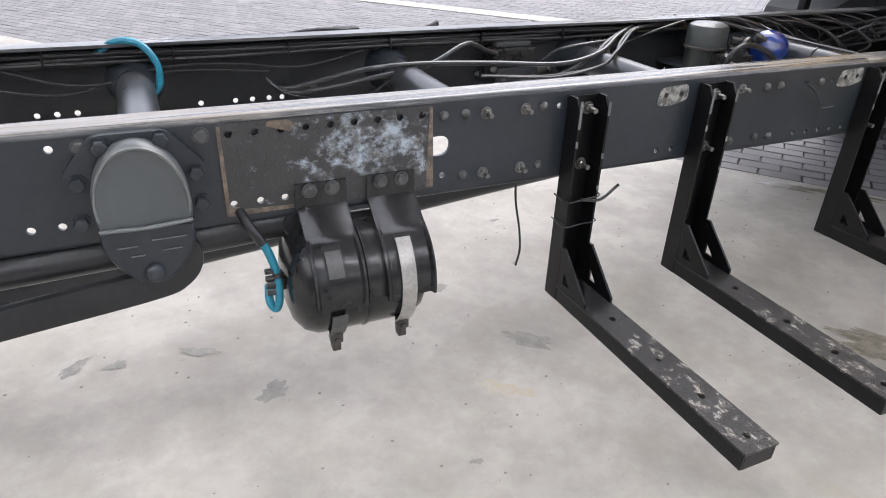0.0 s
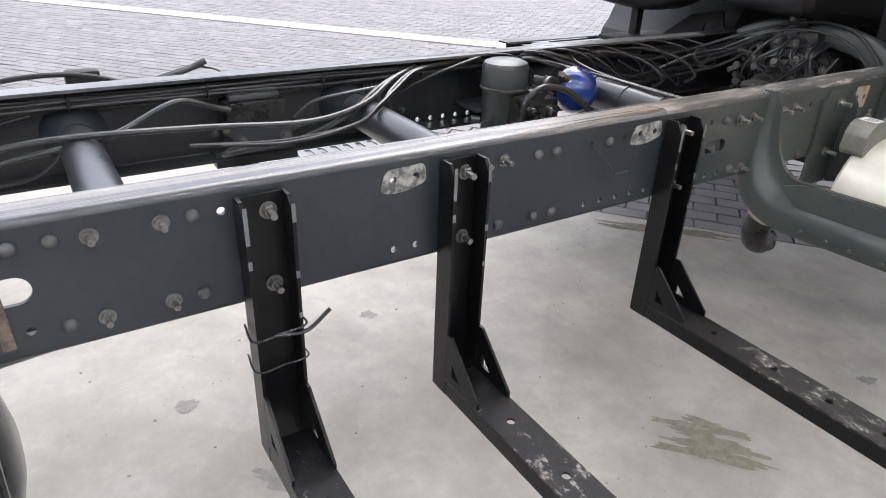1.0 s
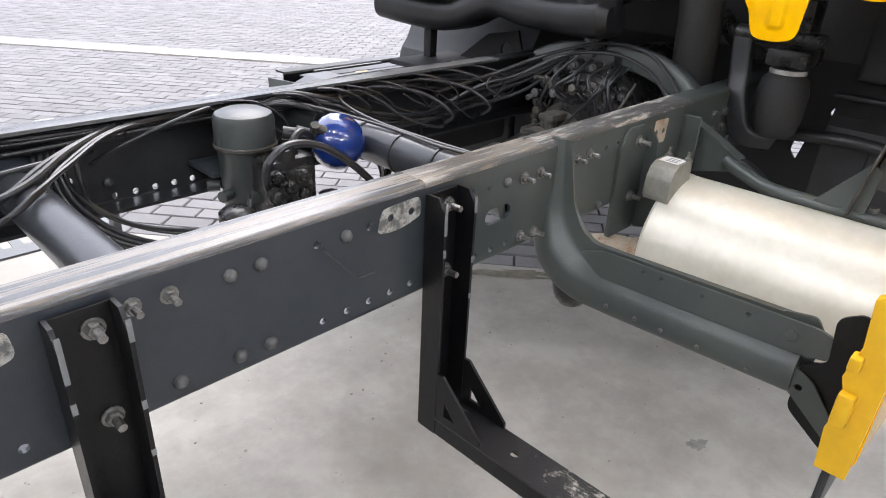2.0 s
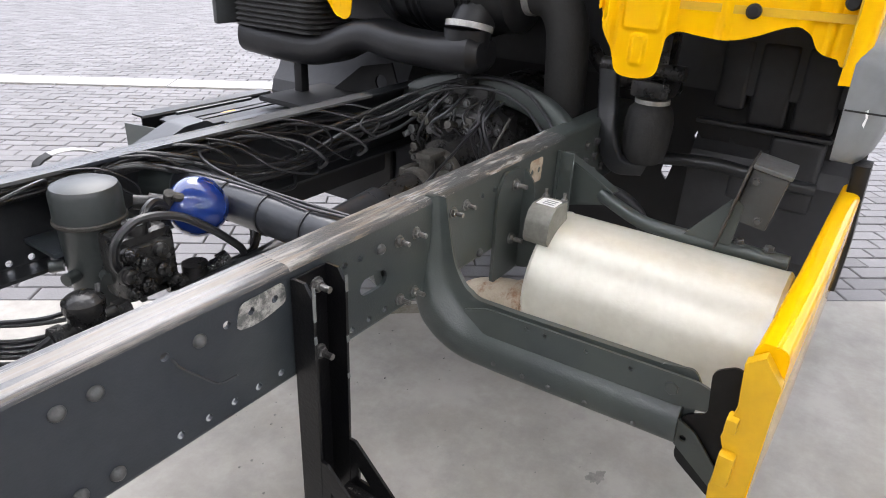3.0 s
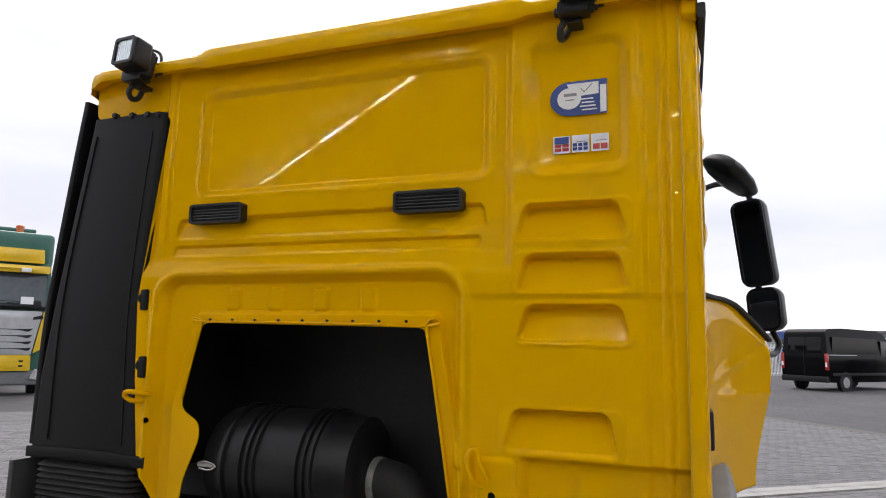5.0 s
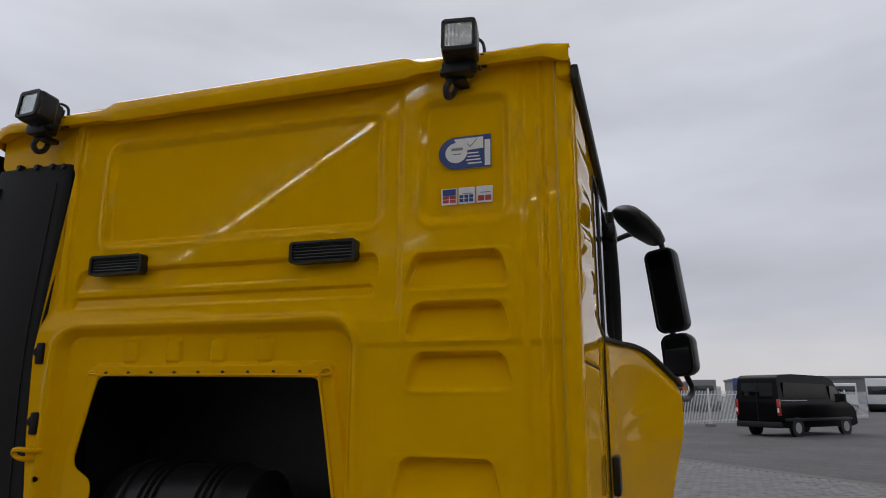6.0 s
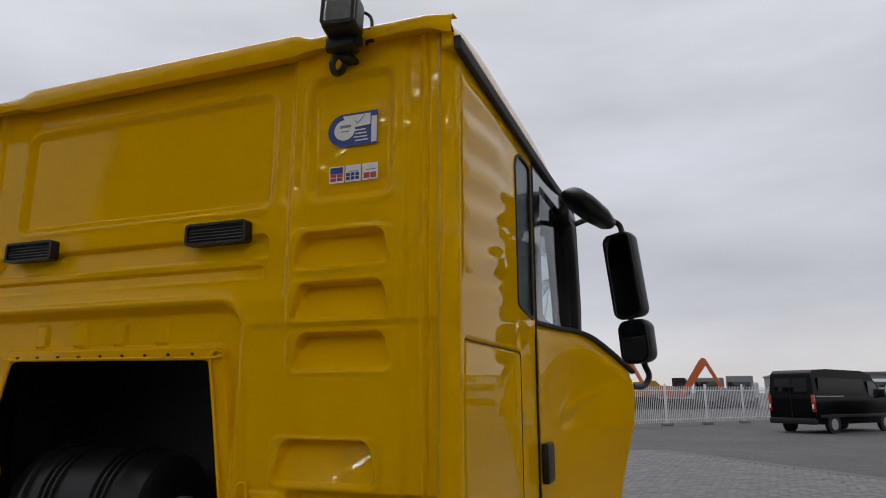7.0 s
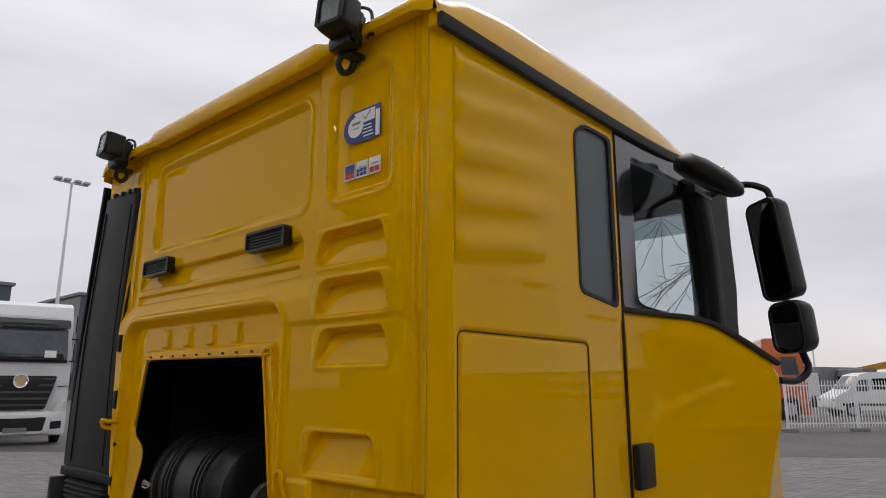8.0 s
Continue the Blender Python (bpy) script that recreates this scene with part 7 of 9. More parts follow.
# mirrors on the door side
mir = thing("mirror_set", (3.85, -1.2, 1.6), "black wide-angle and main mirrors on tubular arms", "mirror")


def mirror_head(y0, y1, z0, z1, x, lean, deep, r):
    m = Matrix.Translation((x, (y0 + y1) / 2, (z0 + z1) / 2)) @ pose(0, 0, 0, lean, -2, -28)
    hw, hh = (y1 - y0) / 2, (z1 - z0) / 2
    bm = bmesh.new()
    rows = []
    for dx, k in ((-0.006, 0.965), (0.0, 0.995), (0.012, 1.0), (deep * 0.5, 0.97), (deep * 0.78, 0.90), (deep * 0.94, 0.78), (deep, 0.60)):
        inset = (1 - k) * hw
        rows.append([bm.verts.new((dx, p[0], p[1])) for p in rrect(-hw + inset, hw - inset, -hh + inset, hh - inset, max(0.012, r - inset * 0.5), 6)])
    for a, b in zip(rows, rows[1:]):
        for k in range(len(a)):
            bm.faces.new((a[k], a[(k + 1) % len(a)], b[(k + 1) % len(a)], b[k]))
    bm.faces.new(rows[0]), bm.faces.new(rows[-1])
    h = part("mirror_head", moved(bm, m), PLASTIC, mir, smooth=50)
    part("rim", moved(plate(rrect(-hw * 0.97, hw * 0.97, -hh + 0.003, hh - 0.003, r), [rrect(-hw + 0.014, hw - 0.014, -hh + 0.014, hh - 0.014, r - 0.010)], "x", -0.014, -0.005), m), PLASTIC, h)
    part("mirror_glass", moved(plate(rrect(-hw + 0.013, hw - 0.013, -hh + 0.013, hh - 0.013, r - 0.009), [], "x", -0.0095, -0.0065), m), MIRROR, h)


mirror_head(-1.412, -1.258, 1.945, 2.365, 3.80, -6, 0.085, 0.040)
mirror_head(-1.450, -1.296, 1.735, 1.940, 3.79, -3, 0.085, 0.045)
part("arm", tube([(3.80, -1.10, 2.42), (3.84, -1.20, 2.46), (3.86, -1.30, 2.44), (3.87, -1.34, 2.36), (3.86, -1.35, 2.0), (3.83, -1.40, 1.76), (3.80, -1.425, 1.68), (3.74, -1.40, 1.635), (3.64, -1.36, 1.632)], 0.014, 10), PLASTIC, mir)
part("kerb_mirror", moved(lathe((0, 0, 0), (1, 0, 0), [(0, 0), (0.006, 0.05), (0.03, 0.085), (0.10, 0.10), (0.22, 0.095), (0.31, 0.07), (0.345, 0.035), (0.35, 0)], 28), Matrix.Translation((3.35, -1.165, 2.455)) @ pose(0, 0, 0, 24, 22, -32) @ Matrix.Diagonal((0.82, 1.0, 0.5, 1))), PLASTIC, mir)
part("bracket", box(3.62, 3.82, -1.12, -1.05, 2.40, 2.47, 0.015), PLASTIC, mir)

# ---- air intake at the far rear corner ----
intake = thing("air_intake", (2.15, 0.86, 0.9), "black plastic air intake stack with bellows and duct behind the cab", "air intake")
bm = bmesh.new()
rows = []
for z, ya, yb in ((1.235, 0.62, 1.115), (1.50, 0.655, 1.105), (1.80, 0.675, 1.065), (2.10, 0.65, 1.015), (2.36, 0.63, 0.972), (2.425, 0.635, 0.962)):
    rows.append([bm.verts.new((p[0], p[1], z)) for p in rrect(2.088, 2.33, ya, yb, 0.022, 4)])
for a, b in zip(rows, rows[1:]):
    for k in range(len(a)):
        bm.faces.new((a[k], a[(k + 1) % len(a)], b[(k + 1) % len(a)], b[k]))
bm.faces.new(rows[-1]), bm.faces.new(rows[0])
stack = part("snorkel", bm, SNORKEL, intake, "tall ribbed intake stack")
part("rib", sweep([(2.088, 1.03, 1.30), (2.088, 1.02, 1.8), (2.088, 0.935, 2.36)], rrect(-0.004, 0.004, -0.003, 0.003, 0.002, 2)), SNORKEL, stack)
part("rib", sweep([(2.088, 0.70, 1.30), (2.088, 0.72, 1.8), (2.088, 0.68, 2.36)], rrect(-0.003, 0.003, -0.002, 0.002, 0.001, 2)), SNORKEL, stack)
part("moulded_collar", sweep([(2.088, 0.60, 1.255), (2.084, 0.86, 1.262), (2.088, 1.118, 1.255)], rrect(-0.006, 0.006, -0.018, 0.018, 0.004, 2)), SNORKEL, stack)
for zz, yy in ((2.415, 0.66), (2.42, 0.71), (2.424, 0.78), (2.43, 0.86)):
    part("clip", lathe((2.10, yy, zz), (2.08, yy, zz), [(0, 0.012), (0.014, 0.012), (0.02, 0.008), (0.02, 0)], 12), PLASTIC, stack)
for zz, yy in ((1.56, 0.655), (1.78, 0.668)):
    part("clip", joined(lathe((2.12, yy, zz), (2.078, yy - 0.006, zz), [(0, 0.022), (0.03, 0.020), (0.04, 0.012), (0.042, 0)], 14), box(2.08, 2.12, yy - 0.03, yy, zz - 0.04, zz + 0.03, 0.008)), SNORKEL, stack)
part("side_blade", sweep([(2.15, 1.108, 1.28), (2.15, 1.10, 1.7), (2.15, 1.045, 2.2), (2.15, 1.005, 2.5)], rrect(-0.06, 0.06, -0.012, 0.012, 0.006, 2)), SNORKEL, stack)
part("flap", box(2.05, 2.30, 1.13, 1.155, 1.02, 1.23, 0.01), PLASTIC_GR, intake)
bm = bmesh.new()
rows = []
for k in range(23):
    g = 0.012 if k % 2 else 0.0
    rows.append([bm.verts.new((p[0], p[1], 1.03 + 0.0094 * k)) for p in rrect(2.07 + g, 2.31 - g, 0.625 + g, 1.075 - g, 0.05, 4)])
for a, b in zip(rows, rows[1:]):
    for k in range(len(a)):
        bm.faces.new((a[k], a[(k + 1) % len(a)], b[(k + 1) % len(a)], b[k]))
part("bellows", bm, RUBBER, intake, "folded rubber bellows", 25)
part("duct", joined(sweep([(2.19, 1.06, 0.985), (2.19, 0.90, 0.975), (2.19, 0.72, 0.97), (2.18, 0.60, 0.99), (2.17, 0.50, 1.03), (2.16, 0.40, 1.05), (2.15, 0.28, 1.035), (2.15, 0.14, 1.03), (2.15, 0.02, 1.035), (2.15, -0.055, 1.04)], rrect(-0.085, 0.085, -0.056, 0.056, 0.045, 4), scales=lambda f: 1.2 - 0.25 * step01(0.1, 0.45, f) + 0.1 * step01(0.75, 0.9, f) - 0.35 * step01(0.955, 1.0, f)),
                    rod((2.15, 0.02, 1.03), (2.15, 0.02, 1.112), 0.075, seg=24)), PLASTIC, intake, "black moulded duct")
part("hose_clamp", lathe((2.155, 0.02, 1.108), (2.16, 0.02, 1.128), [(0, 0.07), (0, 0.077), (0.019, 0.077), (0.019, 0.07)], 24), STEEL_LINER, intake, "bright hose clamp")
part("support", joined(box(2.16, 2.20, 0.79, 0.83, 0.78, 0.93, 0.004), box(2.0, 2.35, 0.42, 0.86, 0.77, 0.79, 0.004), plate([(0.40, 0.79), (0.75, 0.79), (0.60, 0.90), (0.45, 0.93)], [hole(0.5, 0.85, 0.03, 14)], "x", 2.30, 2.31)), BLACK_IN, intake)

afilter = thing("air_filter", (2.3, 0.13, 1.07), "black ribbed plastic air filter drum in the cab tunnel", "air filter")
FY, FX, FZ, FR = 0.43, 2.305, 1.255, 0.178
prof = [(0, 0), (0.0, 0.12), (0.008, 0.155), (0.03, 0.168), (0.075, FR), (0.085, FR + 0.008), (0.10, FR + 0.008), (0.105, FR - 0.004)]
for s in (0.16, 0.185, 0.21, 0.36, 0.385, 0.41):
    prof += [(s - 0.007, FR - 0.004), (s - 0.003, FR + 0.006), (s + 0.003, FR + 0.006), (s + 0.007, FR - 0.004)]
prof += [(0.44, FR - 0.004), (0.45, FR - 0.012), (0.52, FR - 0.016), (0.535, 0.14), (0.54, 0.09), (0.54, 0)]
part("drum", lathe((FX, FY, FZ), (FX, FY - 0.54, FZ), prof, 48), PLASTIC, afilter)
part("clip", joined(box(FX - 0.185, FX - 0.17, FY - 0.07, FY - 0.01, FZ + 0.0, FZ + 0.012, 0.003), tube([(FX - 0.186, FY - 0.02, FZ - 0.004), (FX - 0.19, FY - 0.06, FZ - 0.006), (FX - 0.186, FY - 0.08, FZ + 0.006), (FX - 0.19, FY - 0.05, FZ + 0.018), (FX - 0.186, FY - 0.02, FZ + 0.014)], 0.003, 5)), STEEL_LINER, afilter, "wire clip")
part("inlet_neck", rod((2.16, 0.02, 1.10), (2.22, 0.02, 1.18), 0.07, seg=24), PLASTIC, afilter)
part("hose_clamp", lathe((FX, -0.112, FZ - 0.03), (FX, -0.135, FZ - 0.03), [(0, 0.066), (0, 0.073), (0.022, 0.073), (0.022, 0.066)], 28), STEEL_LINER, afilter, "bright hose clamp")
part("outlet_elbow", sweep([(FX, -0.11, FZ - 0.03), (FX, -0.15, FZ - 0.03), (FX + 0.01, -0.20, FZ - 0.05), (FX + 0.02, -0.235, FZ - 0.11), (FX + 0.03, -0.245, FZ - 0.2), (FX + 0.06, -0.24, FZ - 0.40)], circle(0.068, 24)), RUBBER, afilter, "black rubber elbow")

# ---- under the cab: engine block, cab suspension, wheel arch, front wheel, step ----
engine = thing("engine", (3.0, 0, 0.5), "greasy black engine and an added black sheet in the dark below the cab", "engine")
part("block", box(2.68, 3.9, -0.38, 0.38, 0.62, 1.09, 0.05), GREASY, engine)
# black sheet added across the truck so the space under the cab stays dark
part("blackout_sheet", plate([(-1.04, 0.30), (1.05, 0.30), (1.05, 1.20), (-1.04, 1.20)], [round_corners([(-0.66, 0.50), (-0.62, 0.52), (-0.63, 0.60), (-0.69, 0.66), (-0.70, 0.56)], 0.01), round_corners([(-0.545, 0.60), (-0.52, 0.63), (-0.53, 0.69), (-0.56, 0.67)], 0.008),
                                    round_corners([(-0.74, 0.72), (-0.725, 0.74), (-0.73, 0.80), (-0.75, 0.78)], 0.006), round_corners([(-0.64, 0.74), (-0.61, 0.78), (-0.62, 0.80), (-0.645, 0.77)], 0.006)], "x", 2.66, 2.67), BLACK_IN, engine)
for y0, y1, z0, z1 in ((-1.02, -0.90, 0.86, 1.12), (-0.885, -0.77, 0.86, 1.12), (-0.755, -0.66, 0.90, 1.12), (-1.02, -0.86, 0.60, 0.84), (-0.84, -0.76, 0.60, 0.70)):
    part("moulded_panel", box(2.615, 2.66, y0, y1, z0, z1, 0.018, 3), LINER, engine)
part("moulded_rib", box(2.60, 2.64, -1.03, -0.62, 0.843, 0.857, 0.005), LINER, engine)
part("manifold", tube([(2.60, -0.20, 1.05), (2.62, -0.30, 0.95), (2.66, -0.42, 0.93)], 0.03, 12), GREASY, engine)
susp = thing("cab_suspension", (2.4, -0.52, 0.68), "black rubber air bellows and link of the cab suspension", "air spring")
part("air_bellows", lathe((2.40, -0.525, 0.735), (2.40, -0.525, 0.93), [(0, 0.055), (0.01, 0.066), (0.06, 0.074), (0.13, 0.076), (0.17, 0.068), (0.19, 0.05), (0.195, 0.045)], 24), RUBBER, susp)
part("top_mount", joined(box(2.33, 2.48, -0.59, -0.47, 0.95, 1.0, 0.01), box(2.35, 2.45, -0.57, -0.50, 1.0, 1.14, 0.012), rod((2.36, -0.62, 1.03), (2.36, -0.36, 1.03), 0.024, seg=14)), GREASY, susp)
part("link", sweep([(2.36, -0.385, 1.02), (2.35, -0.40, 0.92), (2.33, -0.42, 0.82), (2.34, -0.46, 0.73), (2.40, -0.53, 0.715)], rrect(-0.02, 0.02, -0.03, 0.03, 0.01, 3)), FRAME_IN, susp)
part("clamp", lathe((2.40, -0.525, 0.925), (2.40, -0.525, 0.94), [(0, 0.05), (0, 0.054), (0.014, 0.054), (0.014, 0.05)], 20), STEEL_LINER, susp)
part("stay", tube([(2.55, -0.45, 0.70), (2.58, -0.70, 0.72), (2.60, -0.90, 0.70), (2.62, -1.02, 0.69)], 0.022, 12), FRAME_IN, susp)
part("pipe", tube([(2.25, -0.42, 0.66), (2.24, -0.52, 0.66), (2.22, -0.60, 0.62), (2.20, -0.64, 0.54), (2.22, -0.66, 0.45)], 0.02, 10), FRAME_IN, susp)
liner = thing("wheel_arch_liner", (2.8, -0.85, 0.5), "black ribbed plastic wheel arch liner below the cab", "wheel arch")
bm = bmesh.new()
rows = []
for k in range(25):
    a = radians(205 - 115 * k / 24)
    r = 0.60 + (0.018 if k % 6 in (2, 3) else 0)
    rows.append([bm.verts.new((3.22 + r * math.cos(a), y, 0.55 + r * 1.02 * math.sin(a))) for y in (-1.12, -1.08, -0.85, -0.62)])
for a, b in zip(rows, rows[1:]):
    for k in range(3):
        bm.faces.new((a[k], a[k + 1], b[k + 1], b[k]))
part("shell", bm, LINER, liner, smooth=20)
part("edge", tube([(3.22 + 0.6 * math.cos(radians(205 - 115 * k / 10)), -1.12, 0.55 + 0.612 * math.sin(radians(205 - 115 * k / 10))) for k in range(11)], 0.012, 6), PLASTIC, liner)
guard = thing("cab_step_cover", (2.5, -1.12, 0.93), "grey textured plastic step cover at the cab corner, scratched", "step cover")
bm = bmesh.new()
rows = []
for x, z1, z0, yo in ((2.096, 1.150, 0.935, -1.105), (2.100, 1.165, 0.927, -1.120), (2.110, 1.178, 0.923, -1.133), (2.125, 1.187, 0.921, -1.142), (2.15, 1.193, 0.92, -1.149), (2.20, 1.198, 0.915, -1.153), (2.5, 1.215, 0.90, -1.165), (3.0, 1.22, 0.88, -1.175), (3.9, 1.2, 0.86, -1.18)):
    rows.append([bm.verts.new((x, y, z)) for y, z in ((-1.055, z1), (yo + 0.03, z1 + 0.002), (yo + 0.008, z1 - 0.02), (yo, z1 - 0.06), (yo, z0 + 0.12), (yo + 0.012, z0 + 0.03), (yo + 0.03, z0), (-1.06, z0))])
for a, b in zip(rows, rows[1:]):
    for k in range(7):
        bm.faces.new((a[k], a[k + 1], b[k + 1], b[k]))
bm.faces.new(rows[0]), bm.faces.new(rows[-1])
part("cover", bm, GREY_STEP, guard, smooth=60)
part("scratch_mark", plate([(-1.108, 1.012), (-1.103, 1.02), (-1.106, 1.035), (-1.101, 1.052), (-1.107, 1.056), (-1.110, 1.038)], [], "x", 2.096, 2.0985), WHITE_ST, guard, "white scratch mark")
part("seam_line", box(2.094, 2.0965, -1.148, -1.06, 1.045, 1.049), BLACK_IN, guard)
part("mud_flap", plate(round_corners([(-1.14, 0.30), (-1.09, 0.30), (-1.09, 0.52), (-1.15, 0.55)], 0.01), [], "x", 2.24, 2.25), RUBBER, guard)
part("lower_edge", sweep([(2.13, -1.13, 0.925), (2.16, -1.135, 0.80), (2.22, -1.14, 0.70), (2.23, -1.14, 0.55)], rrect(-0.02, 0.02, -0.02, 0.02, 0.008, 2)), PLASTIC, guard)


def wheel(name, at, r, w, label, group="", parent=None, dark=False):
    """Tyre with shoulders and grooves, and a dished rim; its axle along y."""
    x, y, z = at
    t = parent or thing(name, (x, y, z - r), label, "wheel", group)
    prof = [(0, r * 0.60), (0.01, r * 0.72), (0.03, r * 0.93), (w * 0.15, r * 0.985), (w * 0.25, r), (w * 0.28, r * 0.975), (w * 0.31, r), (w * 0.48, r), (w * 0.5, r * 0.975), (w * 0.53, r), (w * 0.69, r), (w * 0.72, r * 0.975), (w * 0.75, r), (w * 0.85, r * 0.985), (w - 0.03, r * 0.93), (w - 0.01, r * 0.72), (w, r * 0.60)]
    ty = part("tyre", lathe((x, y - w / 2, z), (x, y + w / 2, z), prof, 40), RUBBER, t)
    part("rim", lathe((x, y - w / 2 + 0.01, z), (x, y + w / 2, z), [(0, r * 0.60), (0.02, r * 0.57), (0.05, r * 0.52), (0.06, r * 0.30), (0.03, r * 0.28), (0.015, r * 0.18), (0.015, 0)], 32), GRILLE, ty, "grey steel rim")
    return t


far_liner = thing("wheel_arch_liner", (2.8, 0.85, 0.5), "black ribbed plastic wheel arch liner below the cab", "wheel arch")
bm = bmesh.new()
rows = []
for k in range(25):
    a = radians(205 - 115 * k / 24)
    r = 0.60 + (0.018 if k % 6 in (2, 3) else 0)
    rows.append([bm.verts.new((3.0 + r * math.cos(a), y, 0.55 + r * 1.02 * math.sin(a))) for y in (0.50, 0.85, 1.18, 1.24)])
for a, b in zip(rows, rows[1:]):
    for k in range(3):
        bm.faces.new((a[k], a[k + 1], b[k + 1], b[k]))
part("shell", bm, LINER, far_liner, smooth=20)
part("flap", box(2.36, 2.38, 0.50, 1.22, 0.28, 0.62, 0.008), RUBBER, far_liner)
wheel("front_wheel", (3.22, 0.93, 0.45), 0.45, 0.28, "black front truck tyre on grey steel rim under the cab")
wheel("front_wheel", (3.22, -0.93, 0.45), 0.45, 0.28, "black front truck tyre on grey steel rim under the cab")

# ---- spills on the slab ----
for i, (x, y, rx, ry, turn) in enumerate(((-0.757, -0.164, 0.05, 0.03, 0.3), (-1.158, 0.119, 0.025, 0.02, 0), (-1.27, 0.15, 0.05, 0.02, 0.6), (-0.93, 0.10, 0.06, 0.018, -0.6), (0.04, -0.215, 0.09, 0.03, -0.75),
                                          (-0.342, -0.614, 0.015, 0.01, 0), (-0.102, 0.178, 0.035, 0.022, 0), (0.55, 0.35, 0.03, 0.02, 0), (0.35, 0.6, 0.02, 0.012, 0), (1.75, -0.75, 0.03, 0.02, 0))):
    blot("oil_stain", x, y, rx, ry, 20 + i, STAIN, "dark dried oil stain on the concrete", z=0.0014 + 0.00005 * i, turn=turn)
rnd = random.Random(5)
for i in range(6):
    along, over = rnd.uniform(-0.05, 0.05), -0.07 + 0.024 * i
    ca, sa = math.cos(-0.9), math.sin(-0.9)
    blot("wet_patch", 1.08 + along * ca - over * sa, -0.65 + along * sa + over * ca, rnd.uniform(0.07, 0.13), rnd.uniform(0.014, 0.024), 60 + i, STAIN_WET, "brown wet streak on the concrete", z=0.0022 + 0.0003 * i, turn=-0.9 + rnd.uniform(-0.08, 0.08))
for i, (x, y, rx, ry, turn) in enumerate(((2.05, 0.33, 0.22, 0.03, -0.85), (2.2, 0.2, 0.12, 0.02, -0.8), (1.92, 0.42, 0.1, 0.02, -0.9))):
    blot("wet_patch", x, y, rx, ry, 80 + i, STAIN_WET, "brown wet patch on the concrete", z=0.0022 + 0.0004 * i, turn=turn)
blot("rust_stain", -0.14, -0.40, 0.07, 0.03, 90, mat("rust_stain", (0.37, 0.32, 0.22), 0.8, dark=(0.37, 0.352, 0.318), nscale=40, amount=1.0), "faint ochre rust stain on the concrete", z=0.0012, turn=-0.7)
crumbs = bmesh.new()
rnd = random.Random(12)
for k in range(520):
    x, y = rnd.uniform(-1.6, 2.2), rnd.uniform(-0.9, 1.2)
    if x * VX + y * VY > EDGE_V - 0.05:
        continue
    s = rnd.choice((0.0012, 0.0018, 0.0022, 0.0035))
    bmesh.ops.create_icosphere(crumbs, subdivisions=1, radius=s, matrix=Matrix.Translation((x, y, s * 0.4)) @ Matrix.Diagonal((1.4, 1, 0.6, 1)))
solid("grit", crumbs, STAIN, "scattered dark grit and dirt crumbs on the concrete", "grit", kind="stuff")


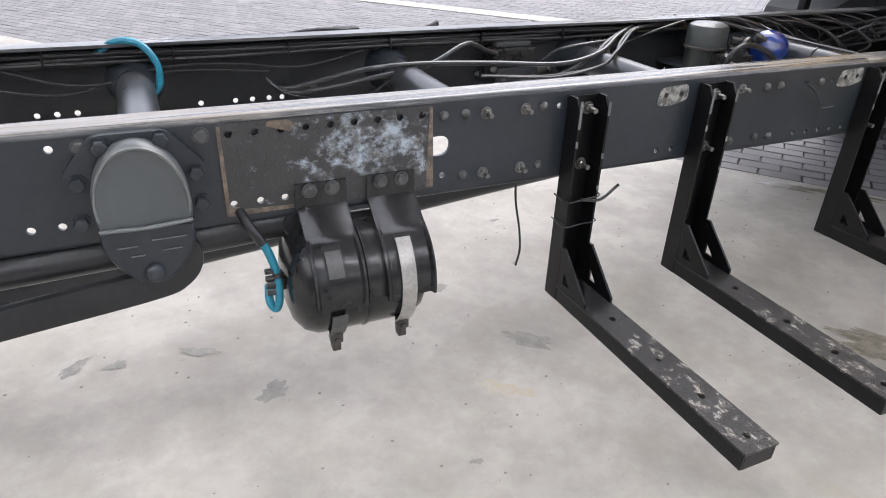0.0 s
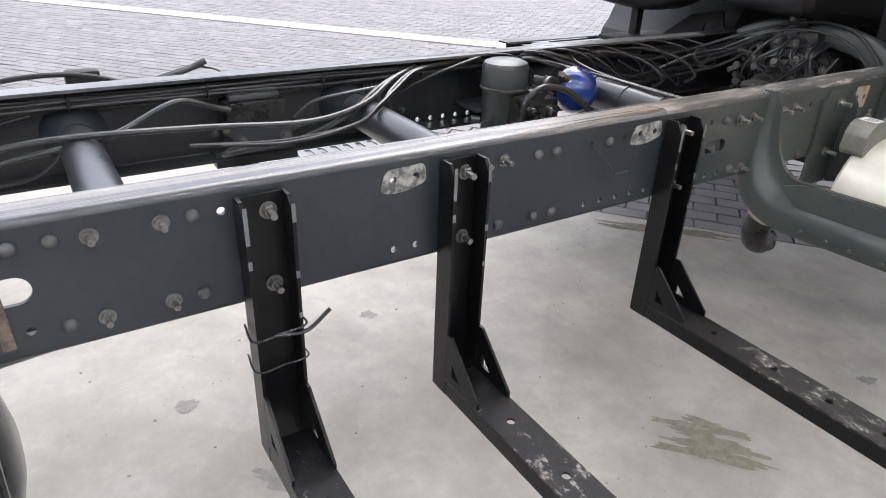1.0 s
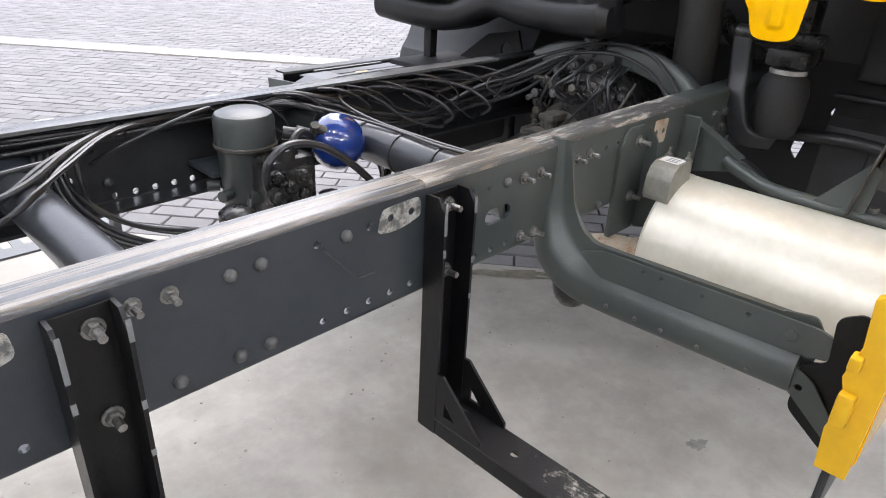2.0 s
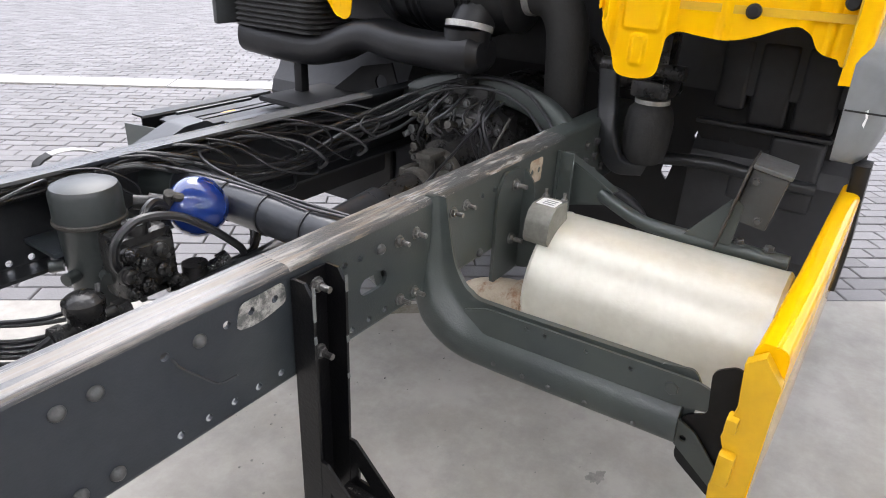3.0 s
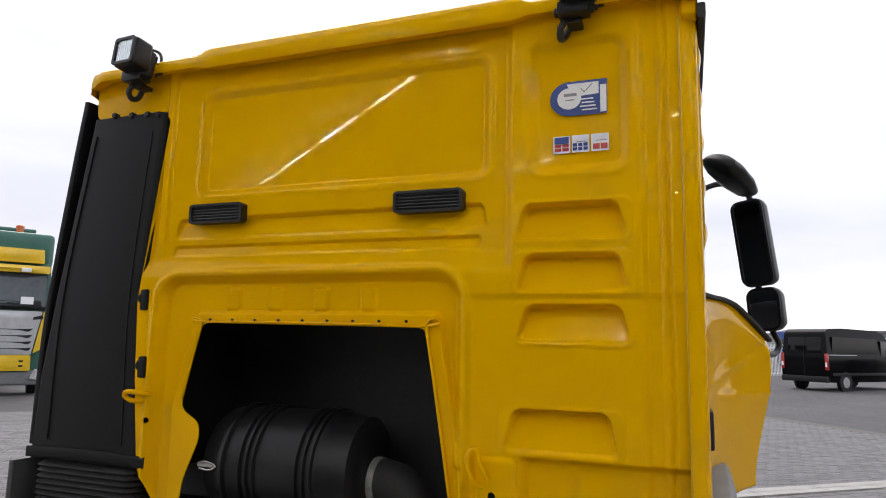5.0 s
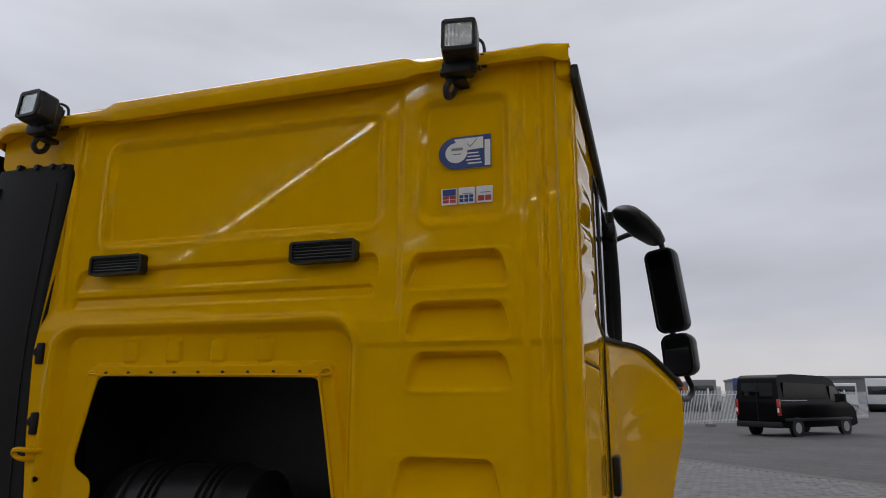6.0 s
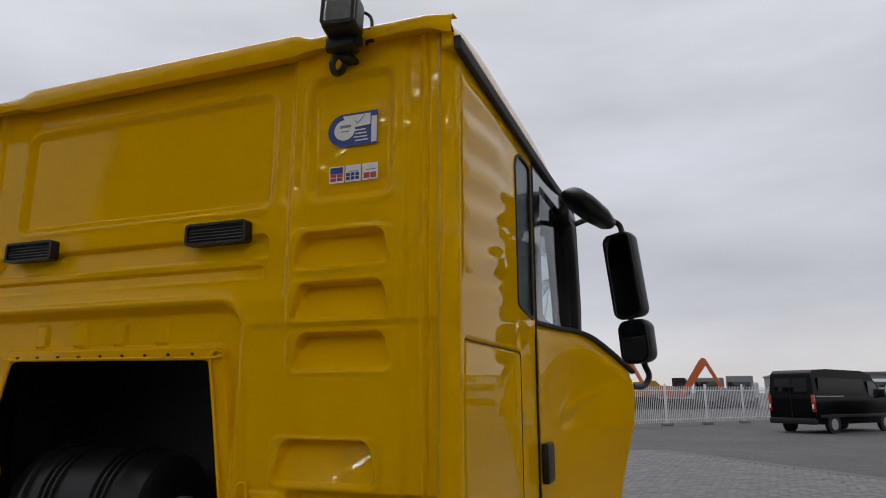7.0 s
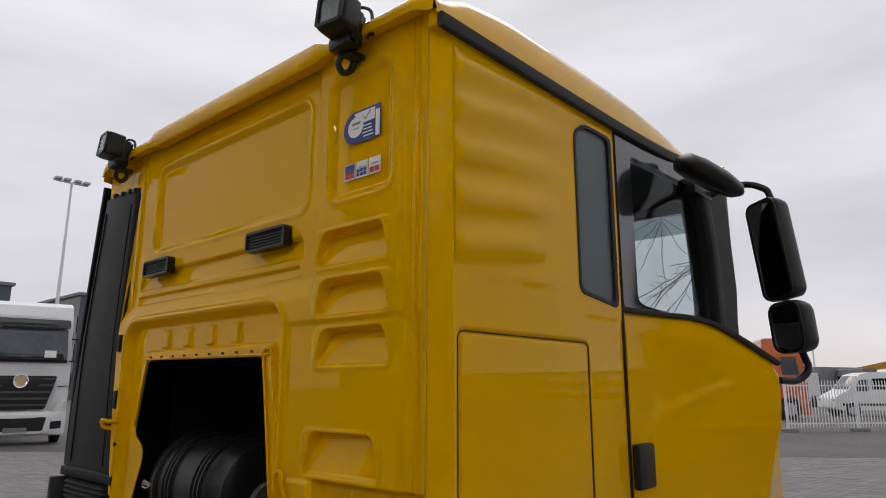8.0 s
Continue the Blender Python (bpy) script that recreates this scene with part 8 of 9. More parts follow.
# ---- parked vehicles and the far yard ----
def parked_truck(name, at, turn, paint, label, style, height=3.85, trim=None, board=None, tall=1.07):
    """A forward-control truck tractor, front towards -x of its own frame. style: star (curved slatted grille) or slat (flat grille, roof board)."""
    t = thing(name, at, label, "truck")
    m = Matrix.Translation(at) @ pose(0, 0, 0, 0, 0, turn) @ Matrix.Diagonal((1, 1, tall, 1))
    hw = 1.22

    def put(n, bm, mt, parent=None, lb="", bow=True):
        if bow:
            for v in bm.verts:
                v.co.x += 0.17 * min(1.0, abs(v.co.y) / 1.24) ** 4 * max(0.0, 1 - max(0.0, v.co.x) / 0.8)
        return part(n, moved(bm, m), mt, parent or t, lb)

    def panel(pts, x0, x1, r=0.04, grid=0.12, lean=0.0):
        bm = plate(round_corners(pts, r), [], "x", x0, x1, grid)
        for v in bm.verts:
            v.co.x += lean * (v.co.z - pts[0][1])
        return bm
    prof = [(0.02, 0.30), (0.0, 0.95), (0.0, 2.10), (0.13, 3.15), (0.17, 3.30), (0.42, height - 0.14), (0.95, height), (2.0, height), (2.1, height - 0.1), (2.1, 1.1), (1.62, 1.05), (1.55, 0.62), (1.46, 0.30)]
    arch = [(1.0 + 0.60 * math.cos(radians(a)), 0.5 + 0.60 * math.sin(radians(a))) for a in range(-15, 196, 15)]
    prof = prof + arch[:] + [(0.38, 0.28)]
    bb = plate(prof, [], "y", -hw, hw, 0.12)
    for v in bb.verts:
        if v.co.z > 2.0:
            v.co.y *= 1 - 0.035 * (v.co.z - 2.0)
    body = put("cab_body", bb, paint)
    dark = PLASTIC if style != "pale_star" else paint
    put("windscreen", panel([(-1.10, 2.24), (1.10, 2.24), (1.05, 3.08), (-1.05, 3.08)], -0.012, 0.004, 0.07, 0.12, 0.125), SCREEN)
    put("cowl", panel([(-1.11, 2.16), (1.11, 2.16), (1.10, 2.25), (-1.10, 2.25)], -0.02, 0.02, 0.03, 0.12, 0.1), BLACK_IN)
    put("dash_top", panel([(-1.0, 2.26), (1.0, 2.26), (0.98, 2.40), (-0.98, 2.40)], -0.0155, -0.013, 0.04, 0.2, 0.125), BLACK_IN, bow=True)
    put("paper", panel([(-0.80, 2.29), (-0.50, 2.29), (-0.50, 2.48), (-0.80, 2.48)], -0.024, -0.018, 0.01, 0.2, 0.125), WHITE_ST)
    if style == "slat":
        put("roof", box(0.22, 2.12, -hw + 0.02, hw - 0.02, 3.28, height + 0.02, 0.16, 4), trim)
        put("name_board", panel([(-0.98, 3.36), (0.98, 3.36), (0.95, 3.72), (-0.95, 3.72)], 0.05, 0.20, 0.03, 0.2, 0.05), board)
        put("sun_visor", panel([(-1.12, 3.09), (1.12, 3.09), (1.12, 3.28), (-1.12, 3.28)], -0.16, 0.12, 0.04, 0.2, 0.12), board)
        for s in (-0.55, 0.55):
            put("marker_lamp", box(-0.20, -0.15, s - 0.12, s + 0.12, 3.10, 3.20, 0.015), WHITE_ST)
        gp = put("grille_panel", panel([(-0.86, 1.02), (0.86, 1.02), (1.05, 2.12), (-1.05, 2.12)], -0.045, 0.0, 0.05), GRILLE, None, "pale silver slatted grille")
        for k in range(4):
            put("slot", panel([(-0.80 + 0.012 * k, 1.12 + 0.16 * k), (0.80 - 0.012 * k, 1.12 + 0.16 * k), (0.86, 1.20 + 0.16 * k), (-0.86, 1.20 + 0.16 * k)], -0.050, -0.046, 0.02), BLACK_IN, gp)
        for s in (-1, 1):
            put("vent_slot", panel([(s * 0.82, 1.90), (s * 1.08, 1.93), (s * 1.05, 2.03), (s * 0.84, 1.97)], -0.050, -0.046, 0.015), BLACK_IN, gp)
            put("corner_panel", panel([(s * 0.90, 1.05), (s * 1.17, 1.20), (s * 1.20, 2.12), (s * 1.08, 2.12)], -0.03, 0.05, 0.03), board)
        lower = put("bumper_panel", panel([(-0.88, 0.62), (0.88, 0.62), (0.86, 1.01), (-0.86, 1.01)], -0.07, 0.0, 0.05), board)
        for k in range(2):
            put("slot", panel([(-0.70, 0.72 + 0.12 * k), (0.70, 0.72 + 0.12 * k), (0.70, 0.765 + 0.12 * k), (-0.70, 0.765 + 0.12 * k)], -0.076, -0.071, 0.015), BLACK_IN, lower)
        bp = put("bumper", box(-0.10, 0.36, -1.24, 1.24, 0.26, 0.62, 0.06, 3), GREY_STEP)
        put("light_bar", box(0.75, 1.0, -0.75, 0.75, height + 0.025, height + 0.17, 0.05, 3), trim)
        put("beacon", rod((0.80, -0.35, height + 0.02), (0.80, -0.35, height + 0.24), 0.11, seg=16, bevel=0.02), ORANGE)
    else:
        put("sun_visor", panel([(-1.10, 3.10), (1.10, 3.10), (1.08, 3.32), (-1.08, 3.32)], -0.10, 0.06, 0.06, 0.2, 0.22), PLASTIC_GR)
        put("roof_crown", panel([(-0.90, 3.36), (0.90, 3.36), (0.70, 3.40), (-0.70, 3.40)], 0.10, 0.20, 0.01, 0.2, 0.5), paint)
        gp = put("grille_panel", panel([(-0.66, 0.92), (0.66, 0.92), (0.90, 1.80), (-0.90, 1.80)], -0.035, 0.0, 0.08), dark, None, "slatted grille tapering downwards")
        for k in range(5):
            w, z = 0.66 + 0.044 * k, 0.97 + 0.165 * k
            put("slot", panel([(-w, z), (w, z), (w + 0.02, z + 0.055), (-w - 0.02, z + 0.055)], -0.042, -0.036, 0.02), BLACK_IN, gp)
            bm = panel([(-w - 0.01, z + 0.060), (w + 0.01, z + 0.060), (w + 0.03, z + 0.115), (-w - 0.03, z + 0.115)], -0.060, -0.037, 0.02)
            for v in bm.verts:
                v.co.z -= 0.05 * (1 - (v.co.y / 0.9) ** 2) * (1 if k < 3 else 0)
            put("slat", bm, dark if style == "pale_star" else PLASTIC_GR, gp)
        put("badge", lathe((-0.05, 0, 1.66), (-0.085, 0, 1.66), [(0, 0.19), (0.02, 0.19), (0.028, 0.175), (0.02, 0.15), (0.008, 0.145)], 24), REFLECTOR, gp, "round chrome badge")
        bp = put("bumper", panel([(-1.22, 0.24), (1.22, 0.24), (1.23, 0.88), (-1.23, 0.88)], -0.07, 0.36, 0.08), paint)
        put("intake", panel([(-0.66, 0.36), (0.66, 0.36), (0.74, 0.72), (-0.74, 0.72)], -0.08, -0.066, 0.06), BLACK_IN, bp)
        put("plate_blank", panel([(-0.28, 0.34), (0.28, 0.34), (0.28, 0.46), (-0.28, 0.46)], -0.095, -0.082, 0.01), GREY_STEP, bp)
        for s in (-1, 1):
            put("fog_lamp", panel([(s * 0.84, 0.40), (s * 1.12, 0.42), (s * 1.12, 0.62), (s * 0.84, 0.60)], -0.082, -0.066, 0.03), BLACK_IN, bp)
            put("panel_gap", panel([(s * 0.92, 1.50), (s * 1.20, 1.53), (s * 1.20, 1.55), (s * 0.92, 1.52)], -0.012, -0.004, 0.003), BLACK_IN, body)
    for s in (-1, 1):
        z0 = 0.40 if style == "slat" else 0.86
        put("headlight", panel([(s * 0.86, z0 + 0.02), (s * 1.10, z0), (s * 1.19, z0 + 0.26), (s * 0.98, z0 + 0.27)], -0.11 if style == "slat" else -0.05, 0.05, 0.05), REFLECTOR, bp)
        mm = put("mirror", box(-0.02, 0.12, s * 1.42 - 0.11, s * 1.42 + 0.11, 2.12, 2.85, 0.05, 3), PLASTIC, bow=False)
        for z in (2.18, 2.78):
            put("mirror_arm", box(0.05, 0.09, min(s * 1.15, s * 1.36), max(s * 1.15, s * 1.36), z, z + 0.04), PLASTIC, mm, bow=False)
        put("side_window", plate(round_corners([(0.42, 2.12), (1.25, 2.12), (1.25, 3.0), (0.52, 3.0)], 0.06), [], "y", s * (hw - 0.03), s * (hw + 0.004)), SCREEN, bow=False)
        put("door_handle", box(1.1, 1.25, min(s * 1.22, s * 1.245), max(s * 1.22, s * 1.245), 1.52, 1.60, 0.01), BLACK_IN, bow=False)
        put("door_gap", box(1.33, 1.345, min(s * 1.215, s * 1.224), max(s * 1.215, s * 1.224), 1.15, 3.1), BLACK_IN, bow=False)
        ty = lathe((1.0, s * 1.20, 0.5), (1.0, s * 0.90, 0.5), [(0, 0.30), (0.01, 0.40), (0.03, 0.48), (0.08, 0.5), (0.22, 0.5), (0.27, 0.48), (0.30, 0.3)], 32)
        tyre = put("tyre", ty, RUBBER, bow=False)
        put("rim", lathe((1.0, s * 1.205, 0.5), (1.0, s * 1.0, 0.5), [(0, 0.30), (0.03, 0.27), (0.05, 0.16), (0.0, 0.14), (0.0, 0)], 24), GRILLE, tyre, bow=False)
        put("wiper", moved(box(-0.04, -0.02, -0.42, 0.42, -0.012, 0.012), Matrix.Translation((0, s * 0.5 - 0.1, 2.29)) @ pose(0, 0, 0, 4, 0, 0)), BLACK_IN)
        put("rear_tyre", rod((5.2, s * 1.22, 0.5), (5.2, s * 0.65, 0.5), 0.5, seg=24, bevel=0.04), RUBBER, bow=False)
    put("chassis", box(2.0, 6.5, -0.45, 0.45, 0.75, 1.0, 0.02), FRAME_IN, bow=False)
    return t


parked_truck("white_truck", (10.29, 18.56, -0.03), 30, WHITE_PAINT, "white parked truck tractor with white slatted grille on the yard", "pale_star")
parked_truck("white_truck", (7.1, 19.5, -0.03), 76, WHITE_PAINT, "white parked truck with a dark grille at the yard edge", "star")
parked_truck("green_truck", (12.65, 16.2, -0.03), 57, GREEN_PAINT, "green and yellow parked truck with roof light bar and silver grille", "slat", 4.15, GREEN_PAINT, mat("yellow_truck_paint", (0.78, 0.5, 0.01), 0.3, nscale=2, amount=0.3, coat=0.5))


def van(name, at, turn, paint, label, scale=1.0):
    """A high-roofed panel van, front towards +x of its own frame, origin at the rear."""
    t = thing(name, at, label, "van")
    m = Matrix.Translation(at) @ pose(0, 0, 0, 0, 0, turn) @ Matrix.Scale(scale, 4)

    def put(n, bm, mt, parent=None):
        return part(n, moved(bm, m), mt, parent or t)
    prof = [(0.0, 0.42), (0.0, 1.30), (0.10, 2.35), (0.25, 2.50), (1.2, 2.55), (3.6, 2.50), (4.15, 2.36), (4.85, 1.50), (5.45, 1.22), (5.68, 1.02), (5.72, 0.45), (5.3, 0.36), (0.3, 0.36)]
    bm = plate(round_corners(prof, 0.10), [], "y", -1.0, 1.0, 0.16, None)
    for v in bm.verts:
        if v.co.z > 1.3:
            v.co.y *= 1 - 0.10 * (v.co.z - 1.3)
    b = put("van_body", bm, paint)
    for s in (-1, 1):
        put("side_window", plate(round_corners([(3.75, 1.42), (4.68, 1.42), (4.20, 2.05), (3.75, 2.08)], 0.05), [], "y", s * 0.975, s * 0.995), DKGLASS, b)
        put("tail_lamp", box(-0.03, 0.06, s * 0.95 - 0.07, s * 0.95 + 0.06, 0.85, 1.52, 0.02), TAIL, b)
        put("tail_lamp_insert", box(-0.036, -0.029, s * 0.95 - 0.04, s * 0.95 + 0.04, 0.98, 1.15, 0.003, 1), WHITE_ST, b)
        put("side_glass", plate(round_corners([(0.35, 1.52), (3.55, 1.52), (3.50, 2.14), (0.42, 2.20)], 0.08), [], "y", s * 0.955, s * 0.978), BLACK_GLASS, b)
        put("headlight", box(5.5, 5.70, s * 0.78 - 0.16, s * 0.78 + 0.16, 0.85, 1.08, 0.05), REFLECTOR, b)
        put("mirror", box(4.5, 4.62, s * 1.12 - 0.11, s * 1.12 + 0.11, 1.4, 1.75, 0.04), PLASTIC, b)
        put("trim_strip", box(0.3, 5.3, s * 1.0 - 0.012, s * 1.0 + 0.012, 0.62, 0.74, 0.01), PLASTIC, b)
        put("rail_line", box(0.15, 2.0, s * 0.993 - 0.006, s * 0.993 + 0.006, 1.44, 1.475), GRILLE, b)
        for x in (1.15, 4.75):
            put("wheel_arch", lathe((x, s * 1.006, 0.36), (x, s * 0.90, 0.36), [(0, 0.36), (0, 0.42), (0.1, 0.42), (0.1, 0.36)], 28), PLASTIC, b)
            ty = put("tyre", lathe((x, s * 1.01, 0.35), (x, s * 0.78, 0.35), [(0, 0.22), (0.01, 0.30), (0.03, 0.345), (0.2, 0.345), (0.23, 0.22)], 28), RUBBER)
            put("rim", lathe((x, s * 1.016, 0.35), (x, s * 0.9, 0.35), [(0, 0.22), (0.03, 0.20), (0.04, 0.12), (0.0, 0.10), (0.0, 0)], 20), GRILLE, ty)
    put("rear_window", moved(box(-0.012, 0.012, -0.72, 0.72, 0, 0.66, 0.01), Matrix.Translation((0.03, 0, 1.52)) @ pose(0, 0, 0, 0, 5, 0)), BLACK_GLASS, b)
    put("windscreen", moved(box(-0.01, 0.01, -0.80, 0.80, 0, 0.96, 0.01), Matrix.Translation((4.84, 0, 1.55)) @ pose(0, 0, 0, 0, -39, 0)), DKGLASS, b)
    put("rear_bumper", box(-0.09, 0.15, -1.0, 1.0, 0.36, 0.60, 0.04), PLASTIC, b)
    put("door_split", box(-0.008, 0.0, -0.008, 0.008, 0.6, 2.3), BLACK_IN, b)
    return t


van("black_van", (31.4, -5.5, -0.03), -42, BLACK_PAINT, "black panel van with red tail lamps parked on the yard")
van("white_van", (49.0, 3.0, -0.03), 128, WHITE_PAINT, "white panel van parked behind the fence", 1.0)
parked_truck("orange_truck", (40.3, 7.4, -0.03), 118, ORANGE, "orange parked truck behind the fence", "star", 3.9)
van("dark_car", (35.0, -14.2, -0.03), 150, BLACK_PAINT, "dark low car parked on the yard", 0.6)

# palisade fence panels on feet, one run of panels
FA, FB = Vector((28.5, 5.2, 0)), Vector((53.0, -14.8, 0))
fdir = (FB - FA).normalized()
fturn = math.degrees(math.atan2(fdir.y, fdir.x))
picket_me = to_mesh("picket", joined(box(-0.022, 0.022, -0.006, 0.006, 0.12, 1.83, 0.003, 1), lathe((0, 0, 1.83), (0, 0, 1.9), [(0, 0.022), (0.07, 0.002)], 4)), FENCE_W)
made, length, k = 0, (FB - FA).length, 0
fence_rest = bmesh.new()
while k * 3.0 < length:
    p0 = FA + fdir * (3.0 * k)
    fm = Matrix.Translation(p0) @ pose(0, 0, 0, 0, 0, fturn)
    f = thing("fence_panel", p0 - Vector((0, 0, 0.03)), "white steel picket fence panel standing on concrete feet", "fence", "fence panels")
    part("post", moved(box(-0.04, 0.04, -0.04, 0.04, -0.03, 2.0, 0.005), fm), FENCE_W, f)
    for z in (0.25, 1.65):
        part("rail", moved(box(0.04, 2.96, -0.02, 0.02, z, z + 0.045), fm), FENCE_W, f)
    part("foot", moved(box(-0.35, 0.35, -0.11, 0.11, -0.03, 0.10, 0.02), fm), STAIN, f)
    for i in range(1, 23):
        mm = fm @ pose(3.0 * i / 23, -0.028, 0)
        if made < 300:
            piece("picket", picket_me, mm, f)
            made += 1
        else:
            b = box(-0.022, 0.022, -0.006, 0.006, 0.12, 1.86)
            me = bpy.data.meshes.new("tmp")
            moved(b, mm).to_mesh(me)
            b.free()
            fence_rest.from_mesh(me)
            bpy.data.meshes.remove(me)
    k += 1
solid("far_pickets", fence_rest, FENCE_W, "white steel pickets of the far fence run", "fence", kind="stuff")


def mast(at, h, label):
    t = thing("light_mast", at, label, "light mast")
    x, y, z = at
    part("pole", rod((x, y, z), (x, y, z + h), 0.14, 0.06, 14), FENCE_W, t)
    part("crossarm", box(x - 0.9, x + 0.9, y - 0.05, y + 0.05, z + h - 0.05, z + h + 0.05), FENCE_W, t)
    for s in (-0.8, -0.3, 0.3, 0.8):
        part("floodlight", box(x + s - 0.18, x + s + 0.18, y - 0.3, y + 0.3, z + h + 0.05, z + h + 0.2, 0.03), GRILLE, t)


mast((14.5, 40.8, -0.03), 13.9, "tall grey yard light mast with floodlights")
mast((72.0, 4.2, -0.03), 6.4, "far slim lamp post with two arms")
mast((95.0, 19.0, -0.03), 10.0, "far slim lamp post with two arms")

# far side: row of trucks behind the fence, halls
def far_machine(p, turn, paint, raised):
    """Tracked excavator with its folded boom: undercarriage, turning house, cab, boom, stick and bucket."""
    t = thing("far_excavator", p, "orange tracked excavator parked in the far row" if paint is ORANGE else "yellow tracked excavator parked in the far row", "excavator", "far excavators")
    m = Matrix.Translation(p) @ pose(0, 0, 0, 0, 0, turn) @ Matrix.Diagonal((1.15, 1.15, 1.25 if not raised else 1.08, 1))
    for y in (-1.15, 0.65):
        part("track", moved(plate(round_corners([(-2.0, 0.0), (2.0, 0.0), (2.35, 0.45), (2.0, 0.9), (-2.0, 0.9), (-2.35, 0.45)], 0.2), [], "y", y, y + 0.5), m), RUBBER, t)
    part("house", moved(plate(round_corners([(-2.3, 1.05), (1.2, 1.05), (1.2, 1.6), (0.2, 2.0), (-1.9, 2.15), (-2.3, 1.8)], 0.12), [], "y", -1.25, 1.25), m), paint, t)
    cabin = part("cabin", moved(plate(round_corners([(0.1, 1.2), (1.5, 1.2), (1.55, 1.9), (1.15, 2.75), (0.1, 2.75)], 0.1), [], "y", 0.3, 1.2), m), PLASTIC, t)
    part("cabin_glass", moved(plate([(0.25, 1.9), (1.35, 1.9), (1.05, 2.6), (0.25, 2.6)], [], "y", 0.28, 1.22), m), DKGLASS, cabin)
    if raised:
        part("boom", moved(plate(round_corners([(0.8, 1.4), (1.3, 1.3), (3.0, 3.9), (2.9, 4.5), (2.5, 4.3)], 0.12), [], "y", -0.25, 0.1), m), ORANGE, t)
        part("stick", moved(plate([(2.6, 4.5), (3.0, 4.4), (4.2, 1.9), (3.95, 1.8)], [], "y", -0.22, 0.07), m), paint, t)
    else:
        part("boom", moved(plate(round_corners([(0.8, 1.4), (1.3, 1.3), (3.2, 2.6), (5.4, 2.3), (5.5, 2.6), (3.1, 3.1)], 0.12), [], "y", -0.25, 0.1), m), paint, t)
        part("stick", moved(plate([(5.2, 2.7), (5.6, 2.5), (4.6, 0.9), (4.3, 1.0)], [], "y", -0.22, 0.07), m), paint, t)
    part("bucket", moved(plate(round_corners([(3.6, 0.3), (4.3, 0.1), (4.7, 0.8), (4.2, 1.2), (3.7, 1.0)], 0.15), [], "y", -0.6, 0.45), m), RUBBER, t)


rnd = random.Random(31)
row_paints = [WHITE_PAINT, WHITE_PAINT, GREY_STEP, WHITE_PAINT, WHITE_PAINT, GREY_STEP, BLUE_ST]
row = []
for k in range(26):
    p = Vector((62 + 1.2 * k + rnd.uniform(-1, 1), 24 - 3.4 * k + rnd.uniform(-0.4, 0.4), -0.03))
    paint = rnd.choice(row_paints)
    turn, h, bed_h, bed_m = rnd.uniform(-34, -6), rnd.uniform(2.7, 3.6), rnd.choice((1.2, 2.0, 2.6, 3.4)), rnd.choice((WHITE_PAINT, FAR_GREY, GREY_STEP))
    if 5 <= k <= 7:
        far_machine(p, turn + 110 + 180 * (k % 2), (ORANGE, MACHINE_YELLOW, ORANGE, MACHINE_YELLOW, MACHINE_YELLOW)[k % 5], k % 2)
        continue
    t = thing("far_truck", p, {WHITE_PAINT: "white truck parked in the far row", GREY_STEP: "grey truck parked in the far row", BLUE_ST: "blue truck parked in the far row"}[paint], "truck", "far trucks")
    m = Matrix.Translation(p) @ pose(0, 0, 0, 0, 0, turn)
    part("cab", moved(plate(round_corners([(0, 0.5), (0, 1.7), (0.25, h), (1.9, h), (2.0, 0.9), (0.5, 0.5)], 0.1), [], "y", -1.2, 1.2), m), paint, t)
    part("windscreen", moved(box(-0.02, 0.06, -1.05, 1.05, 1.75, min(h - 0.3, 2.6), 0.02), m), DKGLASS, t)
    part("bumper", moved(box(-0.1, 0.3, -1.2, 1.2, 0.35, 0.8, 0.05), m), PLASTIC, t)
    part("load_bed", moved(box(2.2, 8.5, -1.22, 1.22, 1.0, bed_h, 0.05), m), bed_m, t)
    for x in (1.0, 6.5):
        part("tyre", moved(rod((x, -1.2, 0.5), (x, 1.2, 0.5), 0.5, seg=16), m), RUBBER, t)


def hall(name, x0, x1, y0, y1, h, material, label, bands=0):
    t = thing(name, ((x0 + x1) / 2, (y0 + y1) / 2, -0.03), label, "building")
    part("wall", box(x0, x1, y0, y1, -0.03, h, 0.0), material, t, smooth=0)
    part("roof", box(x0 - 0.3, x1 + 0.3, y0 - 0.3, y1 + 0.3, h, h + 0.4, 0.05), FAR_GREY, t, smooth=0)
    for k in range(bands):
        for j in range(9):
            yy = y0 + (y1 - y0) * (j + 0.12) / 9
            part("window", box(x0 - 0.08, x0 + 0.05, yy, yy + (y1 - y0) / 9 * 0.76, 1.2 + 3.4 * k, 3.2 + 3.4 * k), DKGLASS, t, smooth=0)
    return t


hall("distribution_hall", 150, 190, -170, -20, 5.0, FAR_GREY, "long low grey distribution hall on the horizon")
hall("office_block", 4, 23.5, 85, 96, 12.9, FAR_DARK, "dark glazed office block far behind the trucks", 3)
hall("office_block", 31, 50, 85, 100, 12.6, FAR_DARK, "dark glazed office block far behind the trucks", 3)

# open-fronted hall over the slab: roof, back and end walls, rows of tube lamps
HALL_V, HALL_Z = 0.9, 7.0
hall_t = thing("service_hall", uv(-4, -8, 0.0), "open-fronted service hall with grey walls and tube lamps", "building")


def uv_box(u0, u1, v0, v1, z0, z1):
    return moved(box(u0, u1, v0, v1, z0, z1), pose(0, 0, 0, 0, 0, math.degrees(AU)))


